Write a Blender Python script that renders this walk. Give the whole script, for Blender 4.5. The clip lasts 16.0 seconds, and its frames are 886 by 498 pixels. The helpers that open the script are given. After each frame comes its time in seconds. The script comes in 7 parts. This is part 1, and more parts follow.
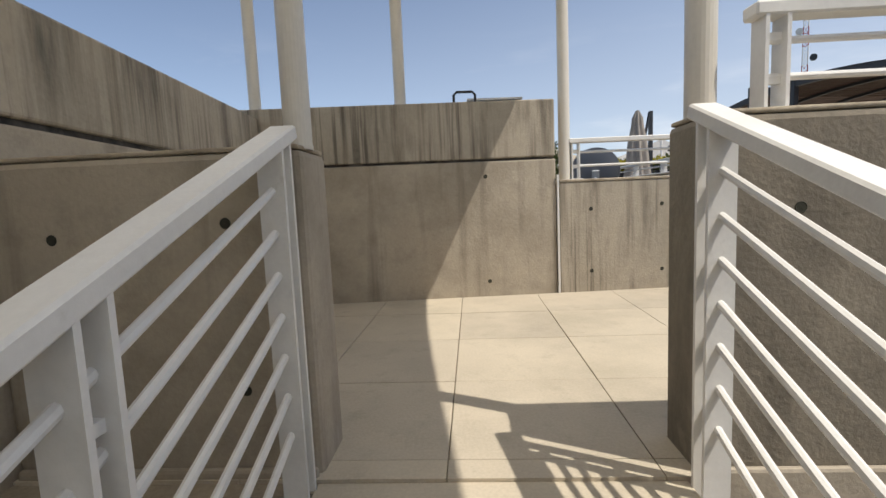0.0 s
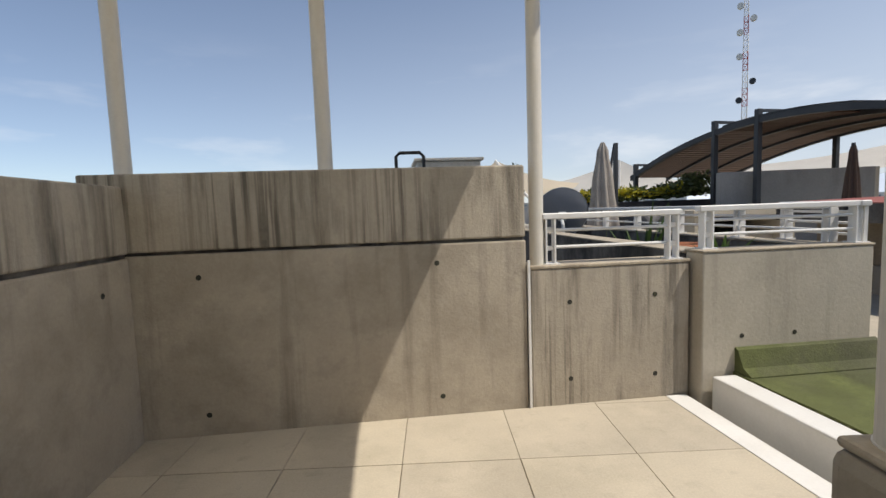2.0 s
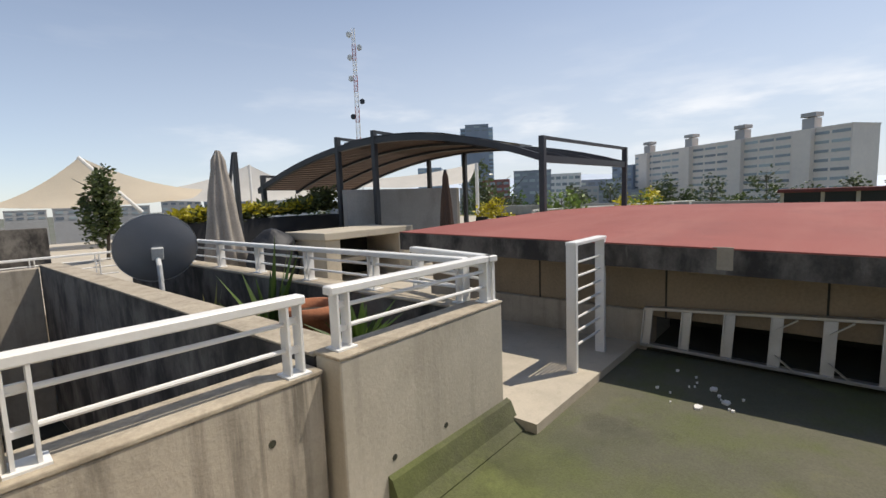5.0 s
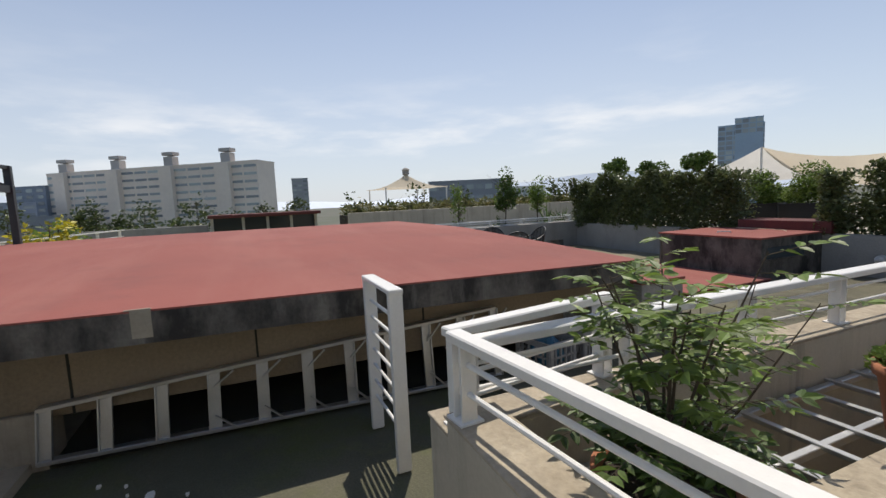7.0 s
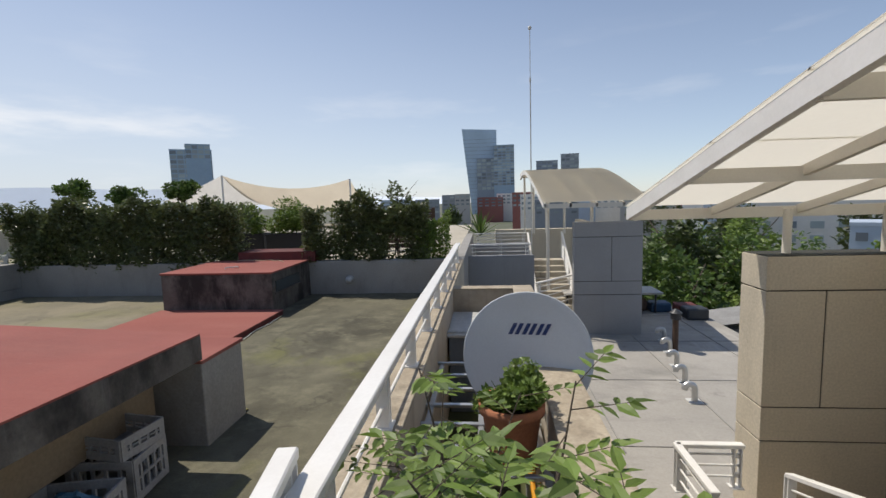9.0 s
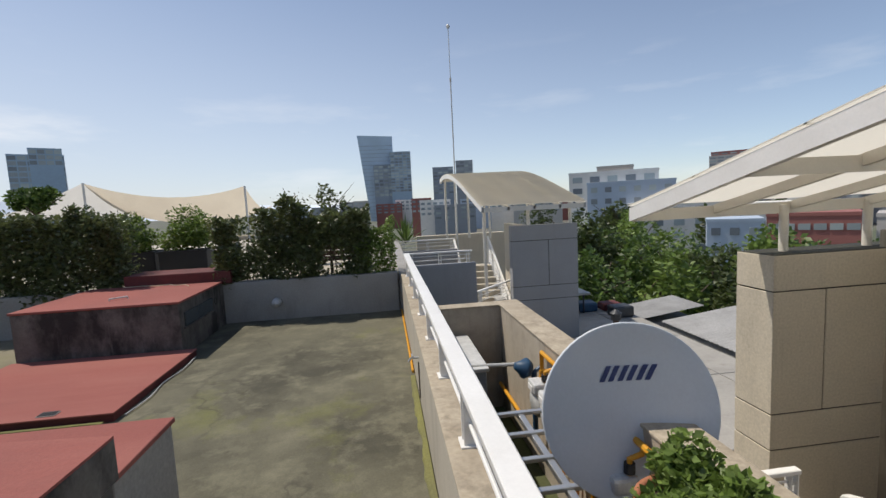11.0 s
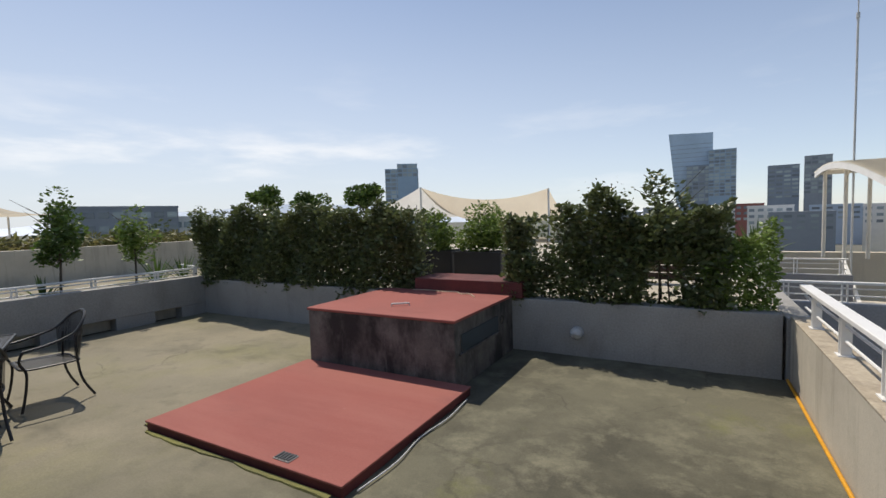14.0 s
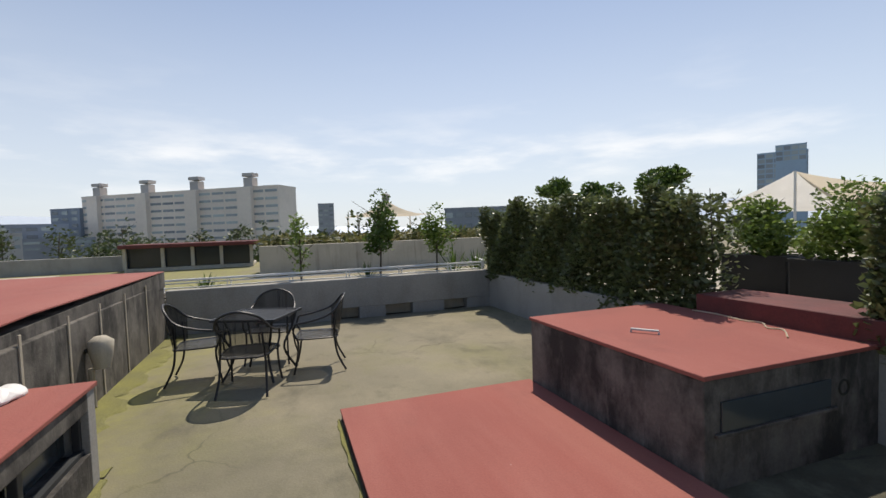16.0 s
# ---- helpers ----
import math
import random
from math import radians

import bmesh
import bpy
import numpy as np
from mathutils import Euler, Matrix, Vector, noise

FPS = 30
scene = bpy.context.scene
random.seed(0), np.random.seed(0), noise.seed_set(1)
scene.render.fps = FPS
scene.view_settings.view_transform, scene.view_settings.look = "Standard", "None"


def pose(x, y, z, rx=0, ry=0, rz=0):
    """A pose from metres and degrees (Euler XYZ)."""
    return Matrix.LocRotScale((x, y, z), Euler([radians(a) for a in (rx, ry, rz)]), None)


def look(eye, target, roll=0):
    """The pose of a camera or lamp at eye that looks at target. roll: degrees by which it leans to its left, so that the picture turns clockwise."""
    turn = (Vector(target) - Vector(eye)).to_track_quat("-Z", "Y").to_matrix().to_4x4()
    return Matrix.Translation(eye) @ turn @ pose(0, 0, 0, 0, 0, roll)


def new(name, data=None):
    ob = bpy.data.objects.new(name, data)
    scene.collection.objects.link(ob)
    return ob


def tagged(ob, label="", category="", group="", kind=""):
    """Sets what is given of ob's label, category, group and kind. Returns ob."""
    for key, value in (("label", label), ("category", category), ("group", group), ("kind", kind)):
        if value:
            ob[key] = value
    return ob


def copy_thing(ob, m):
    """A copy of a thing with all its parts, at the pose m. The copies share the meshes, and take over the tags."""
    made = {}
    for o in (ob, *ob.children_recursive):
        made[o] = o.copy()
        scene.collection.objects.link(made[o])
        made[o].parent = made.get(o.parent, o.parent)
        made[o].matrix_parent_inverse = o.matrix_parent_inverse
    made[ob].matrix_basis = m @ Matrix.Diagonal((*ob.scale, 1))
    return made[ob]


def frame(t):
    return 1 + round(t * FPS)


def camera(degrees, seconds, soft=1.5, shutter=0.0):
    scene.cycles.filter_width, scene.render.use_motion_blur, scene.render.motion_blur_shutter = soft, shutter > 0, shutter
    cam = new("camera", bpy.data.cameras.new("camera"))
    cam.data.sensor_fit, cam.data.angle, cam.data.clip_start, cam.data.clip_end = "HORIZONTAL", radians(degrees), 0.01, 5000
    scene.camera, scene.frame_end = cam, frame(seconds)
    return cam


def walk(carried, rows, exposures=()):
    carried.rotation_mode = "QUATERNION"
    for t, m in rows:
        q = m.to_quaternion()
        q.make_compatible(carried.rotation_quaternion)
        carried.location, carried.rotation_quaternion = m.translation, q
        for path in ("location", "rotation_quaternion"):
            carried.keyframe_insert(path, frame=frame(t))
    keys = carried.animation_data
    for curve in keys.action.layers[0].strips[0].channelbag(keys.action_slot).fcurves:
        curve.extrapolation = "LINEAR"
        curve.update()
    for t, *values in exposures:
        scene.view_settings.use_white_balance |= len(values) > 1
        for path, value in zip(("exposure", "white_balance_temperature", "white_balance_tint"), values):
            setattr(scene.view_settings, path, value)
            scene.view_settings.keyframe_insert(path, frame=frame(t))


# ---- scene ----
cam = camera(88.4, 16.0, soft=1.5)
SUN_STRENGTH, SKY_STRENGTH = 3.4, 0.115
HAZE, CLOUD = (4.9, 5.3, 5.9, 1), (7.5, 7.6, 7.8, 1)
# seconds, x, y, z, yaw, pitch, roll
ROWS = [
    (0.0, 0.338, 0.672, 0.815, -1.97, -5.89, 2.46),
    (0.5, 0.380, 0.965, 0.983, -2.43, -6.31, 2.21),
    (1.0, 0.383, 1.187, 1.113, -3.09, -5.97, 1.96),
    (1.5, 0.396, 1.391, 1.247, -4.77, -5.40, 1.85),
    (2.0, 0.535, 1.594, 1.346, -6.84, -4.87, 1.98),
    (2.5, 0.582, 1.745, 1.444, -13.96, -4.74, 1.46),
    (3.0, 0.662, 2.030, 1.529, -21.33, -4.94, 1.60),
    (3.2, 0.746, 2.083, 1.553, -22.74, -5.41, 1.86),
    (5.3, 1.597, 2.861, 1.696, -55.75, -5.91, 2.08),
    (5.5, 1.706, 2.874, 1.700, -59.42, -5.57, 2.04),
    (6.0, 1.926, 2.776, 1.734, -70.99, -5.05, 1.84),
    (6.5, 2.110, 2.812, 1.787, -94.48, -5.92, 2.53),
    (7.0, 2.292, 2.742, 1.804, -113.27, -6.19, 2.61),
    (7.5, 2.561, 2.600, 1.851, -129.54, -6.67, 2.06),
    (8.0, 2.868, 2.582, 1.912, -146.82, -6.35, 3.47),
    (8.5, 3.152, 2.527, 2.017, -164.62, -5.59, 1.74),
    (9.0, 3.402, 2.422, 2.068, -174.69, -6.08, 1.71),
    (9.5, 3.725, 2.291, 2.097, -180.39, -5.94, 1.40),
    (9.7, 3.831, 2.220, 2.100, -182.29, -5.99, 1.60),
    (11.8, 4.509, 0.741, 2.044, -187.76, -5.60, 2.90),
    (12.0, 4.558, 0.597, 2.044, -185.83, -5.62, 2.84),
    (12.5, 4.664, 0.231, 2.019, -182.15, -5.10, 2.59),
    (13.0, 4.718, -0.136, 1.991, -172.26, -4.74, 3.26),
    (13.5, 4.795, -0.555, 2.000, -161.77, -4.26, 2.29),
    (14.0, 4.929, -0.903, 1.969, -151.13, -3.71, 1.64),
    (14.5, 5.041, -1.246, 1.925, -141.41, -3.36, 1.60),
    (15.0, 5.058, -1.675, 1.931, -132.36, -3.06, 1.36),
    (15.5, 5.069, -2.109, 1.925, -122.16, -2.87, 1.51),
    (16.0, 5.033, -2.592, 1.885, -109.41, -2.77, 1.87),
]
walk(cam, [(t, pose(x, y, z, 90 + pitch, roll, yaw)) for t, x, y, z, yaw, pitch, roll in ROWS], exposures=[(0.0, 0.34, 6600, 10), (1.5, 0.2, 6600, 10), (3.0, 0.3, 6600, 10), (5.5, 0.33, 6750, 10), (7.5, 0.15, 6700, 10), (8.5, 0.13, 6650, 10), (9.5, 0.24, 6650, 10), (12.5, 0.15, 6600, 10), (14.0, 0.28, 6750, 10), (16.0, 0.36, 6900, 10)])


# ---- light ----
SUN = Vector((0.49, -0.28, 1.0)).normalized()
world = bpy.data.worlds.new("sky_world")
scene.world = world
world.use_nodes = True
wn, wl = world.node_tree.nodes, world.node_tree.links
sky = wn.new("ShaderNodeTexSky")
sky.sky_type = "NISHITA"
sky.sun_disc = False
sky.sun_elevation = math.asin(SUN.z)
sky.sun_rotation = math.atan2(SUN.x, SUN.y)
sky.altitude = 2200
sky.air_density, sky.dust_density, sky.ozone_density = 1.0, 1.6, 1.0
tc = wn.new("ShaderNodeTexCoord")
sep = wn.new("ShaderNodeSeparateXYZ")
wl.new(tc.outputs["Generated"], sep.inputs[0])


def world_range(src, a, b, lo, hi):
    n = wn.new("ShaderNodeMapRange")
    for i, v in enumerate((a, b, lo, hi)):
        n.inputs[i + 1].default_value = v
    wl.new(src, n.inputs[0])
    return n.outputs[0]


def world_mix(fac, a, b):
    n = wn.new("ShaderNodeMix")
    n.data_type = "RGBA"
    wl.new(fac, n.inputs[0])
    wl.new(a, n.inputs[6])
    n.inputs[7].default_value = b
    return n.outputs[2]


def world_times(a, b):
    n = wn.new("ShaderNodeMath")
    n.operation = "MULTIPLY"
    wl.new(a, n.inputs[0])
    wl.new(b, n.inputs[1])
    return n.outputs[0]


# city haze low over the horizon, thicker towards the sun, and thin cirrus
sunward = wn.new("ShaderNodeMath")
sunward.operation = "MULTIPLY_ADD"
wl.new(sep.outputs[1], sunward.inputs[0])
sunward.inputs[1].default_value = -0.15
wl.new(sep.outputs[0], sunward.inputs[2])
hazy = world_mix(world_times(world_range(sep.outputs[2], 0.0, 0.5, 0.9, 0.12), world_range(sunward.outputs[0], -0.8, 0.8, 0.25, 1.0)), sky.outputs[0], HAZE)
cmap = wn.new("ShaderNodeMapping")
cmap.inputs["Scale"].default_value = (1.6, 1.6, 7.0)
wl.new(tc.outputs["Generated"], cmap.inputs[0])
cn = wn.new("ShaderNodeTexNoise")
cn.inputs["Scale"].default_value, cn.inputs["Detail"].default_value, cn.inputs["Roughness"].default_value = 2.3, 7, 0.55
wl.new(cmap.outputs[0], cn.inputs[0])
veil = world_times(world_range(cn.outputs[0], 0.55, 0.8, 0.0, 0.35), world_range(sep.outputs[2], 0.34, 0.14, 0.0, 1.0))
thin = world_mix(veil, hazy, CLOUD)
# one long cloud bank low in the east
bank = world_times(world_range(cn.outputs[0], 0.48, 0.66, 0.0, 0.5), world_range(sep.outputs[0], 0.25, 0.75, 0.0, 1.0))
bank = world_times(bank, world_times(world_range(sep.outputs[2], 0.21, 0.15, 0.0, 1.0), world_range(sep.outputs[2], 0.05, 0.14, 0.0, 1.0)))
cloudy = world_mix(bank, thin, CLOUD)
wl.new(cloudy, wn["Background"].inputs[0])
wn["Background"].inputs[1].default_value = SKY_STRENGTH
sun = new("sun", bpy.data.lights.new("sun", "SUN"))
sun.data.energy, sun.data.angle, sun.data.color = SUN_STRENGTH, radians(0.55), (1.0, 0.94, 0.85)
sun.matrix_world = look(SUN * 60, (0, 0, 0))


# ---- materials ----
def node(nt, kind, **values):
    n = nt.nodes.new(kind)
    for key, value in values.items():
        n.inputs[key].default_value = value
    return n


def ramp(nt, fac, a, b, lo=(0, 0, 0, 1), hi=(1, 1, 1, 1)):
    r = nt.nodes.new("ShaderNodeValToRGB")
    r.color_ramp.elements[0].position, r.color_ramp.elements[1].position = a, b
    r.color_ramp.elements[0].color, r.color_ramp.elements[1].color = lo, hi
    nt.links.new(fac, r.inputs[0])
    return r.outputs[0]


def mixed(nt, fac, a, b, blend="MIX"):
    m = nt.nodes.new("ShaderNodeMix")
    m.data_type, m.blend_type = "RGBA", blend
    for slot, v in ((0, fac), (6, a), (7, b)):
        if isinstance(v, (int, float)):
            m.inputs[slot].default_value = v
        elif isinstance(v, tuple):
            m.inputs[slot].default_value = (*v, 1) if len(v) == 3 else v
        else:
            nt.links.new(v, m.inputs[slot])
    return m.outputs[2]


def noise_at(nt, scale, detail=5, stretch=None, rough=0.6, offset=0.0):
    g = nt.nodes.new("ShaderNodeNewGeometry")
    m = nt.nodes.new("ShaderNodeMapping")
    m.inputs["Scale"].default_value = stretch or (1, 1, 1)
    m.inputs["Location"].default_value = (offset, offset * 0.7, offset * 0.3)
    nt.links.new(g.outputs["Position"], m.inputs[0])
    n = node(nt, "ShaderNodeTexNoise", Scale=scale, Detail=detail, Roughness=rough)
    nt.links.new(m.outputs[0], n.inputs[0])
    return n.outputs[0]


def surf(name, c1, c2=None, big=1.2, fine=40, rough=0.8, bump=0.15, stains=(), metal=0.0, grain=0.25, island=0.0, rand=0.0, coat=0.0):
    """A surface with wide and fine variation. stains: (colour, scale, stretch, low, high, amount, scale of the patches they keep to) each."""
    m = bpy.data.materials.new(name)
    m.use_nodes = True
    nt = m.node_tree
    b = nt.nodes["Principled BSDF"]
    b.inputs["Roughness"].default_value, b.inputs["Metallic"].default_value = rough, metal
    b.inputs["Coat Weight"].default_value = coat
    col = mixed(nt, ramp(nt, noise_at(nt, big), 0.35, 0.68), c1, c2 or tuple(v * 0.8 for v in c1))
    for i, (c, sc, st, lo, hi, am, *patch) in enumerate(stains):
        f = ramp(nt, noise_at(nt, sc, 6, st, 0.65, 3.1 * (i + 1)), lo, hi, (0, 0, 0, 1), (am, am, am, 1))
        if patch:
            f = mixed(nt, 1.0, f, ramp(nt, noise_at(nt, patch[0], 3, (1, 1, 0.4), 0.5, 1.7 * (i + 2)), 0.44, 0.58), "MULTIPLY")
        col = mixed(nt, f, col, c)
    fn = noise_at(nt, fine, 4)
    col = mixed(nt, 1.0, col, ramp(nt, fn, 0.2, 0.8, (1 - grain, 1 - grain, 1 - grain, 1), (1 + grain * 0.4,) * 3 + (1,)), "MULTIPLY")
    if island or rand:
        src = nt.nodes.new("ShaderNodeNewGeometry").outputs["Random Per Island"] if island else nt.nodes.new("ShaderNodeObjectInfo").outputs["Random"]
        v = island or rand
        col = mixed(nt, 1.0, col, ramp(nt, src, 0, 1, (1 - v, 1 - v, 1 - v, 1), (1 + v, 1 + v, 1 + v * 0.6, 1)), "MULTIPLY")
    nt.links.new(col, b.inputs["Base Color"])
    if bump:
        bp = node(nt, "ShaderNodeBump", Strength=bump, Distance=0.01)
        nt.links.new(fn, bp.inputs["Height"])
        nt.links.new(bp.outputs[0], b.inputs["Normal"])
    return m


def leaf_mat(name, c1, c2, rough=0.5):
    m = surf(name, c1, c2, big=2.5, fine=25, rough=rough, bump=0, grain=0.15, island=0.35)
    nt = m.node_tree
    b = nt.nodes["Principled BSDF"]
    t = nt.nodes.new("ShaderNodeBsdfTranslucent")
    nt.links.new(b.inputs["Base Color"].links[0].from_socket, t.inputs[0])
    mx = node(nt, "ShaderNodeMixShader", Fac=0.35)
    nt.links.new(b.outputs[0], mx.inputs[1])
    nt.links.new(t.outputs[0], mx.inputs[2])
    nt.links.new(mx.outputs[0], nt.nodes["Material Output"].inputs[0])
    return m


def green_near_kerb(m, colour, a, b, blotchy=False):
    """Fresh moss that thins out along x, with a ragged edge."""
    nt = m.node_tree
    base = nt.nodes["Principled BSDF"].inputs["Base Color"]
    old = base.links[0].from_socket
    g = nt.nodes.new("ShaderNodeNewGeometry")
    sp = nt.nodes.new("ShaderNodeSeparateXYZ")
    nt.links.new(g.outputs["Position"], sp.inputs[0])
    ad = nt.nodes.new("ShaderNodeMath")
    ad.operation = "MULTIPLY_ADD"
    nt.links.new(noise_at(nt, 2.2, 6), ad.inputs[0])
    ad.inputs[1].default_value = 2.4
    nt.links.new(sp.outputs[0], ad.inputs[2])
    f = nt.nodes.new("ShaderNodeMapRange")
    for i, v in enumerate((a, b, 1.0, 0.0)):
        f.inputs[i + 1].default_value = v
    nt.links.new(ad.outputs[0], f.inputs[0])
    fine = mixed(nt, noise_at(nt, 28, 5), colour, tuple(v * 0.45 for v in colour))
    if blotchy:
        fine = mixed(nt, ramp(nt, noise_at(nt, 0.8, 6, None, 0.65, 5.0), 0.42, 0.64), colour, tuple(v * 0.48 for v in colour))
        fine = mixed(nt, ramp(nt, noise_at(nt, 3.2, 7, None, 0.7, 9.0), 0.5, 0.72), fine, tuple(v * 1.4 for v in colour))
        fine = mixed(nt, ramp(nt, noise_at(nt, 0.7, 7, None, 0.65, 13.0), 0.58, 0.74), fine, (0.15, 0.15, 0.05))
        fine = mixed(nt, 1.0, fine, ramp(nt, noise_at(nt, 70, 3), 0.25, 0.75, (0.84, 0.84, 0.84, 1), (1.1, 1.1, 1.1, 1)), "MULTIPLY")
    nt.links.new(mixed(nt, f.outputs[0], old, fine), base)


def cracked(m, scale):
    """Thin dark hairline cracks wandering over a floor."""
    nt = m.node_tree
    base = nt.nodes["Principled BSDF"].inputs["Base Color"]
    old = base.links[0].from_socket
    g = nt.nodes.new("ShaderNodeNewGeometry")
    n = node(nt, "ShaderNodeTexNoise", Scale=1.6, Detail=5.0)
    nt.links.new(g.outputs["Position"], n.inputs[0])
    ad = nt.nodes.new("ShaderNodeVectorMath")
    ad.operation = "MULTIPLY_ADD"
    nt.links.new(n.outputs[1], ad.inputs[0])
    ad.inputs[1].default_value = (0.8, 0.8, 0.8)
    nt.links.new(g.outputs["Position"], ad.inputs[2])
    v = node(nt, "ShaderNodeTexVoronoi", Scale=scale)
    v.feature = "DISTANCE_TO_EDGE"
    nt.links.new(ad.outputs[0], v.inputs[0])
    f = ramp(nt, v.outputs[0], 0.0, 0.007, (0.5, 0.5, 0.5, 1), (0, 0, 0, 1))
    f = mixed(nt, 1.0, f, ramp(nt, noise_at(nt, 0.9, 4, None, 0.5, 21.0), 0.45, 0.6), "MULTIPLY")
    nt.links.new(mixed(nt, f, old, (0.035, 0.032, 0.024)), base)


M_CONC = surf("cast_concrete", (0.46, 0.40, 0.315), (0.39, 0.335, 0.26), big=1.6, fine=55, rough=0.85, bump=0.25, grain=0.1, stains=(
    ((0.2, 0.17, 0.125), 1.1, None, 0.48, 0.72, 0.6), ((0.25, 0.215, 0.165), 7, None, 0.5, 0.68, 0.35), ((0.13, 0.11, 0.085), 3.5, (1.7, 1.7, 0.12), 0.55, 0.75, 0.55)))
M_CONC_WET = surf("streaked_concrete", (0.47, 0.41, 0.325), (0.39, 0.34, 0.265), big=1.6, fine=55, rough=0.88, bump=0.3, grain=0.1, stains=(
    ((0.2, 0.17, 0.125), 1.3, None, 0.5, 0.75, 0.5), ((0.16, 0.135, 0.10), 4.5, (2.6, 2.6, 0.12), 0.47, 0.64, 0.65, 0.9), ((0.05, 0.044, 0.036), 2.3, (1.5, 1.5, 0.2), 0.5, 0.67, 0.8), ((0.085, 0.072, 0.055), 11, (2.4, 2.4, 0.06), 0.48, 0.6, 0.75, 1.3), ((0.3, 0.265, 0.21), 9, None, 0.52, 0.7, 0.4)))
M_CONC_PALE = surf("pale_concrete", (0.50, 0.45, 0.36), (0.43, 0.385, 0.31), big=1.3, fine=50, rough=0.85, bump=0.2, grain=0.1, stains=(
    ((0.25, 0.22, 0.17), 2.4, (1.5, 1.5, 0.15), 0.52, 0.72, 0.6), ((0.10, 0.088, 0.07), 3.0, (1.6, 1.6, 0.12), 0.58, 0.7, 0.6, 1.4), ((0.3, 0.265, 0.205), 1.2, None, 0.5, 0.75, 0.5)))
M_CONC_TOP = surf("worn_concrete_coping", (0.47, 0.40, 0.30), (0.36, 0.30, 0.22), big=5, fine=35, rough=0.9, bump=0.5, stains=(
    ((0.18, 0.15, 0.11), 7, None, 0.5, 0.7, 0.6),))
# dark stains plus the shade of the wall end, both in the base colour
M_CONC_STAINED_SHADED = surf("stained_and_shaded_concrete", (0.30, 0.26, 0.20), (0.22, 0.19, 0.145), big=2.2, fine=50, rough=0.9, bump=0.35, grain=0.12, stains=(
    ((0.10, 0.085, 0.065), 2.0, (1, 1, 0.35), 0.46, 0.66, 0.75), ((0.40, 0.36, 0.29), 5, None, 0.6, 0.75, 0.4)))
M_CONC_GREY = surf("grey_render", (0.36, 0.345, 0.32), (0.30, 0.287, 0.265), big=1.2, fine=45, rough=0.9, bump=0.2, stains=(
    ((0.15, 0.14, 0.13), 1.8, (1, 1, 0.4), 0.5, 0.75, 0.5),))
# blackened concrete; also the painted shade inside the wall grooves
M_CONC_BLACK = surf("blackened_and_shaded_concrete", (0.19, 0.172, 0.15), (0.10, 0.088, 0.076), big=2.4, fine=45, rough=0.92, bump=0.35, stains=(
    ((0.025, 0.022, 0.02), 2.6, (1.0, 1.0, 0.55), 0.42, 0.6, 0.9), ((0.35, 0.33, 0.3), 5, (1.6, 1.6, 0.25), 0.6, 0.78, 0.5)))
M_PANEL = surf("grey_precast_panel", (0.33, 0.33, 0.335), (0.29, 0.29, 0.295), big=0.9, fine=40, rough=0.8, bump=0.12, stains=(
    ((0.2, 0.195, 0.19), 1.6, (1.5, 1.5, 0.2), 0.55, 0.8, 0.4),))
M_CREAM_PANEL = surf("cream_precast_panel", (0.60, 0.53, 0.41), (0.54, 0.475, 0.37), big=0.9, fine=40, rough=0.8, bump=0.12, stains=(
    ((0.25, 0.22, 0.17), 1.6, (1.5, 1.5, 0.2), 0.55, 0.8, 0.4),))
M_TAN = surf("tan_rendered_wall", (0.34, 0.262, 0.175), (0.28, 0.215, 0.143), big=1.0, fine=40, rough=0.9, bump=0.15, stains=(
    ((0.12, 0.095, 0.065), 1.5, (1, 1, 0.4), 0.55, 0.8, 0.5),))
M_RED = surf("red_waterproofing", (0.31, 0.092, 0.072), (0.26, 0.078, 0.062), big=0.5, fine=70, rough=0.9, bump=0.3, grain=0.15, stains=(
    ((0.37, 0.145, 0.115), 0.5, (0.3, 1.8, 1), 0.48, 0.7, 0.6), ((0.19, 0.07, 0.06), 1.1, None, 0.54, 0.75, 0.55), ((0.6, 0.5, 0.46), 6, None, 0.74, 0.8, 0.7)))
M_REDDARK = surf("dark_red_paint", (0.15, 0.03, 0.026), (0.09, 0.022, 0.02), big=3, fine=50, rough=0.75, bump=0.25)
M_ROOF = surf("mossy_roof_membrane", (0.25, 0.22, 0.155), (0.175, 0.158, 0.108), big=0.3, fine=60, rough=0.95, bump=0.35, grain=0.22, stains=(
    ((0.33, 0.285, 0.195), 0.33, None, 0.45, 0.66, 0.8), ((0.20, 0.195, 0.075), 0.5, None, 0.52, 0.75, 0.55), ((0.07, 0.065, 0.045), 0.9, (1, 1.6, 1), 0.56, 0.74, 0.6), ((0.12, 0.11, 0.075), 3.5, None, 0.55, 0.7, 0.45), ((0.30, 0.28, 0.23), 9, None, 0.7, 0.78, 0.5)))
green_near_kerb(M_ROOF, (0.135, 0.125, 0.083), 8.2, 10.2, True)
cracked(M_ROOF, 0.42)


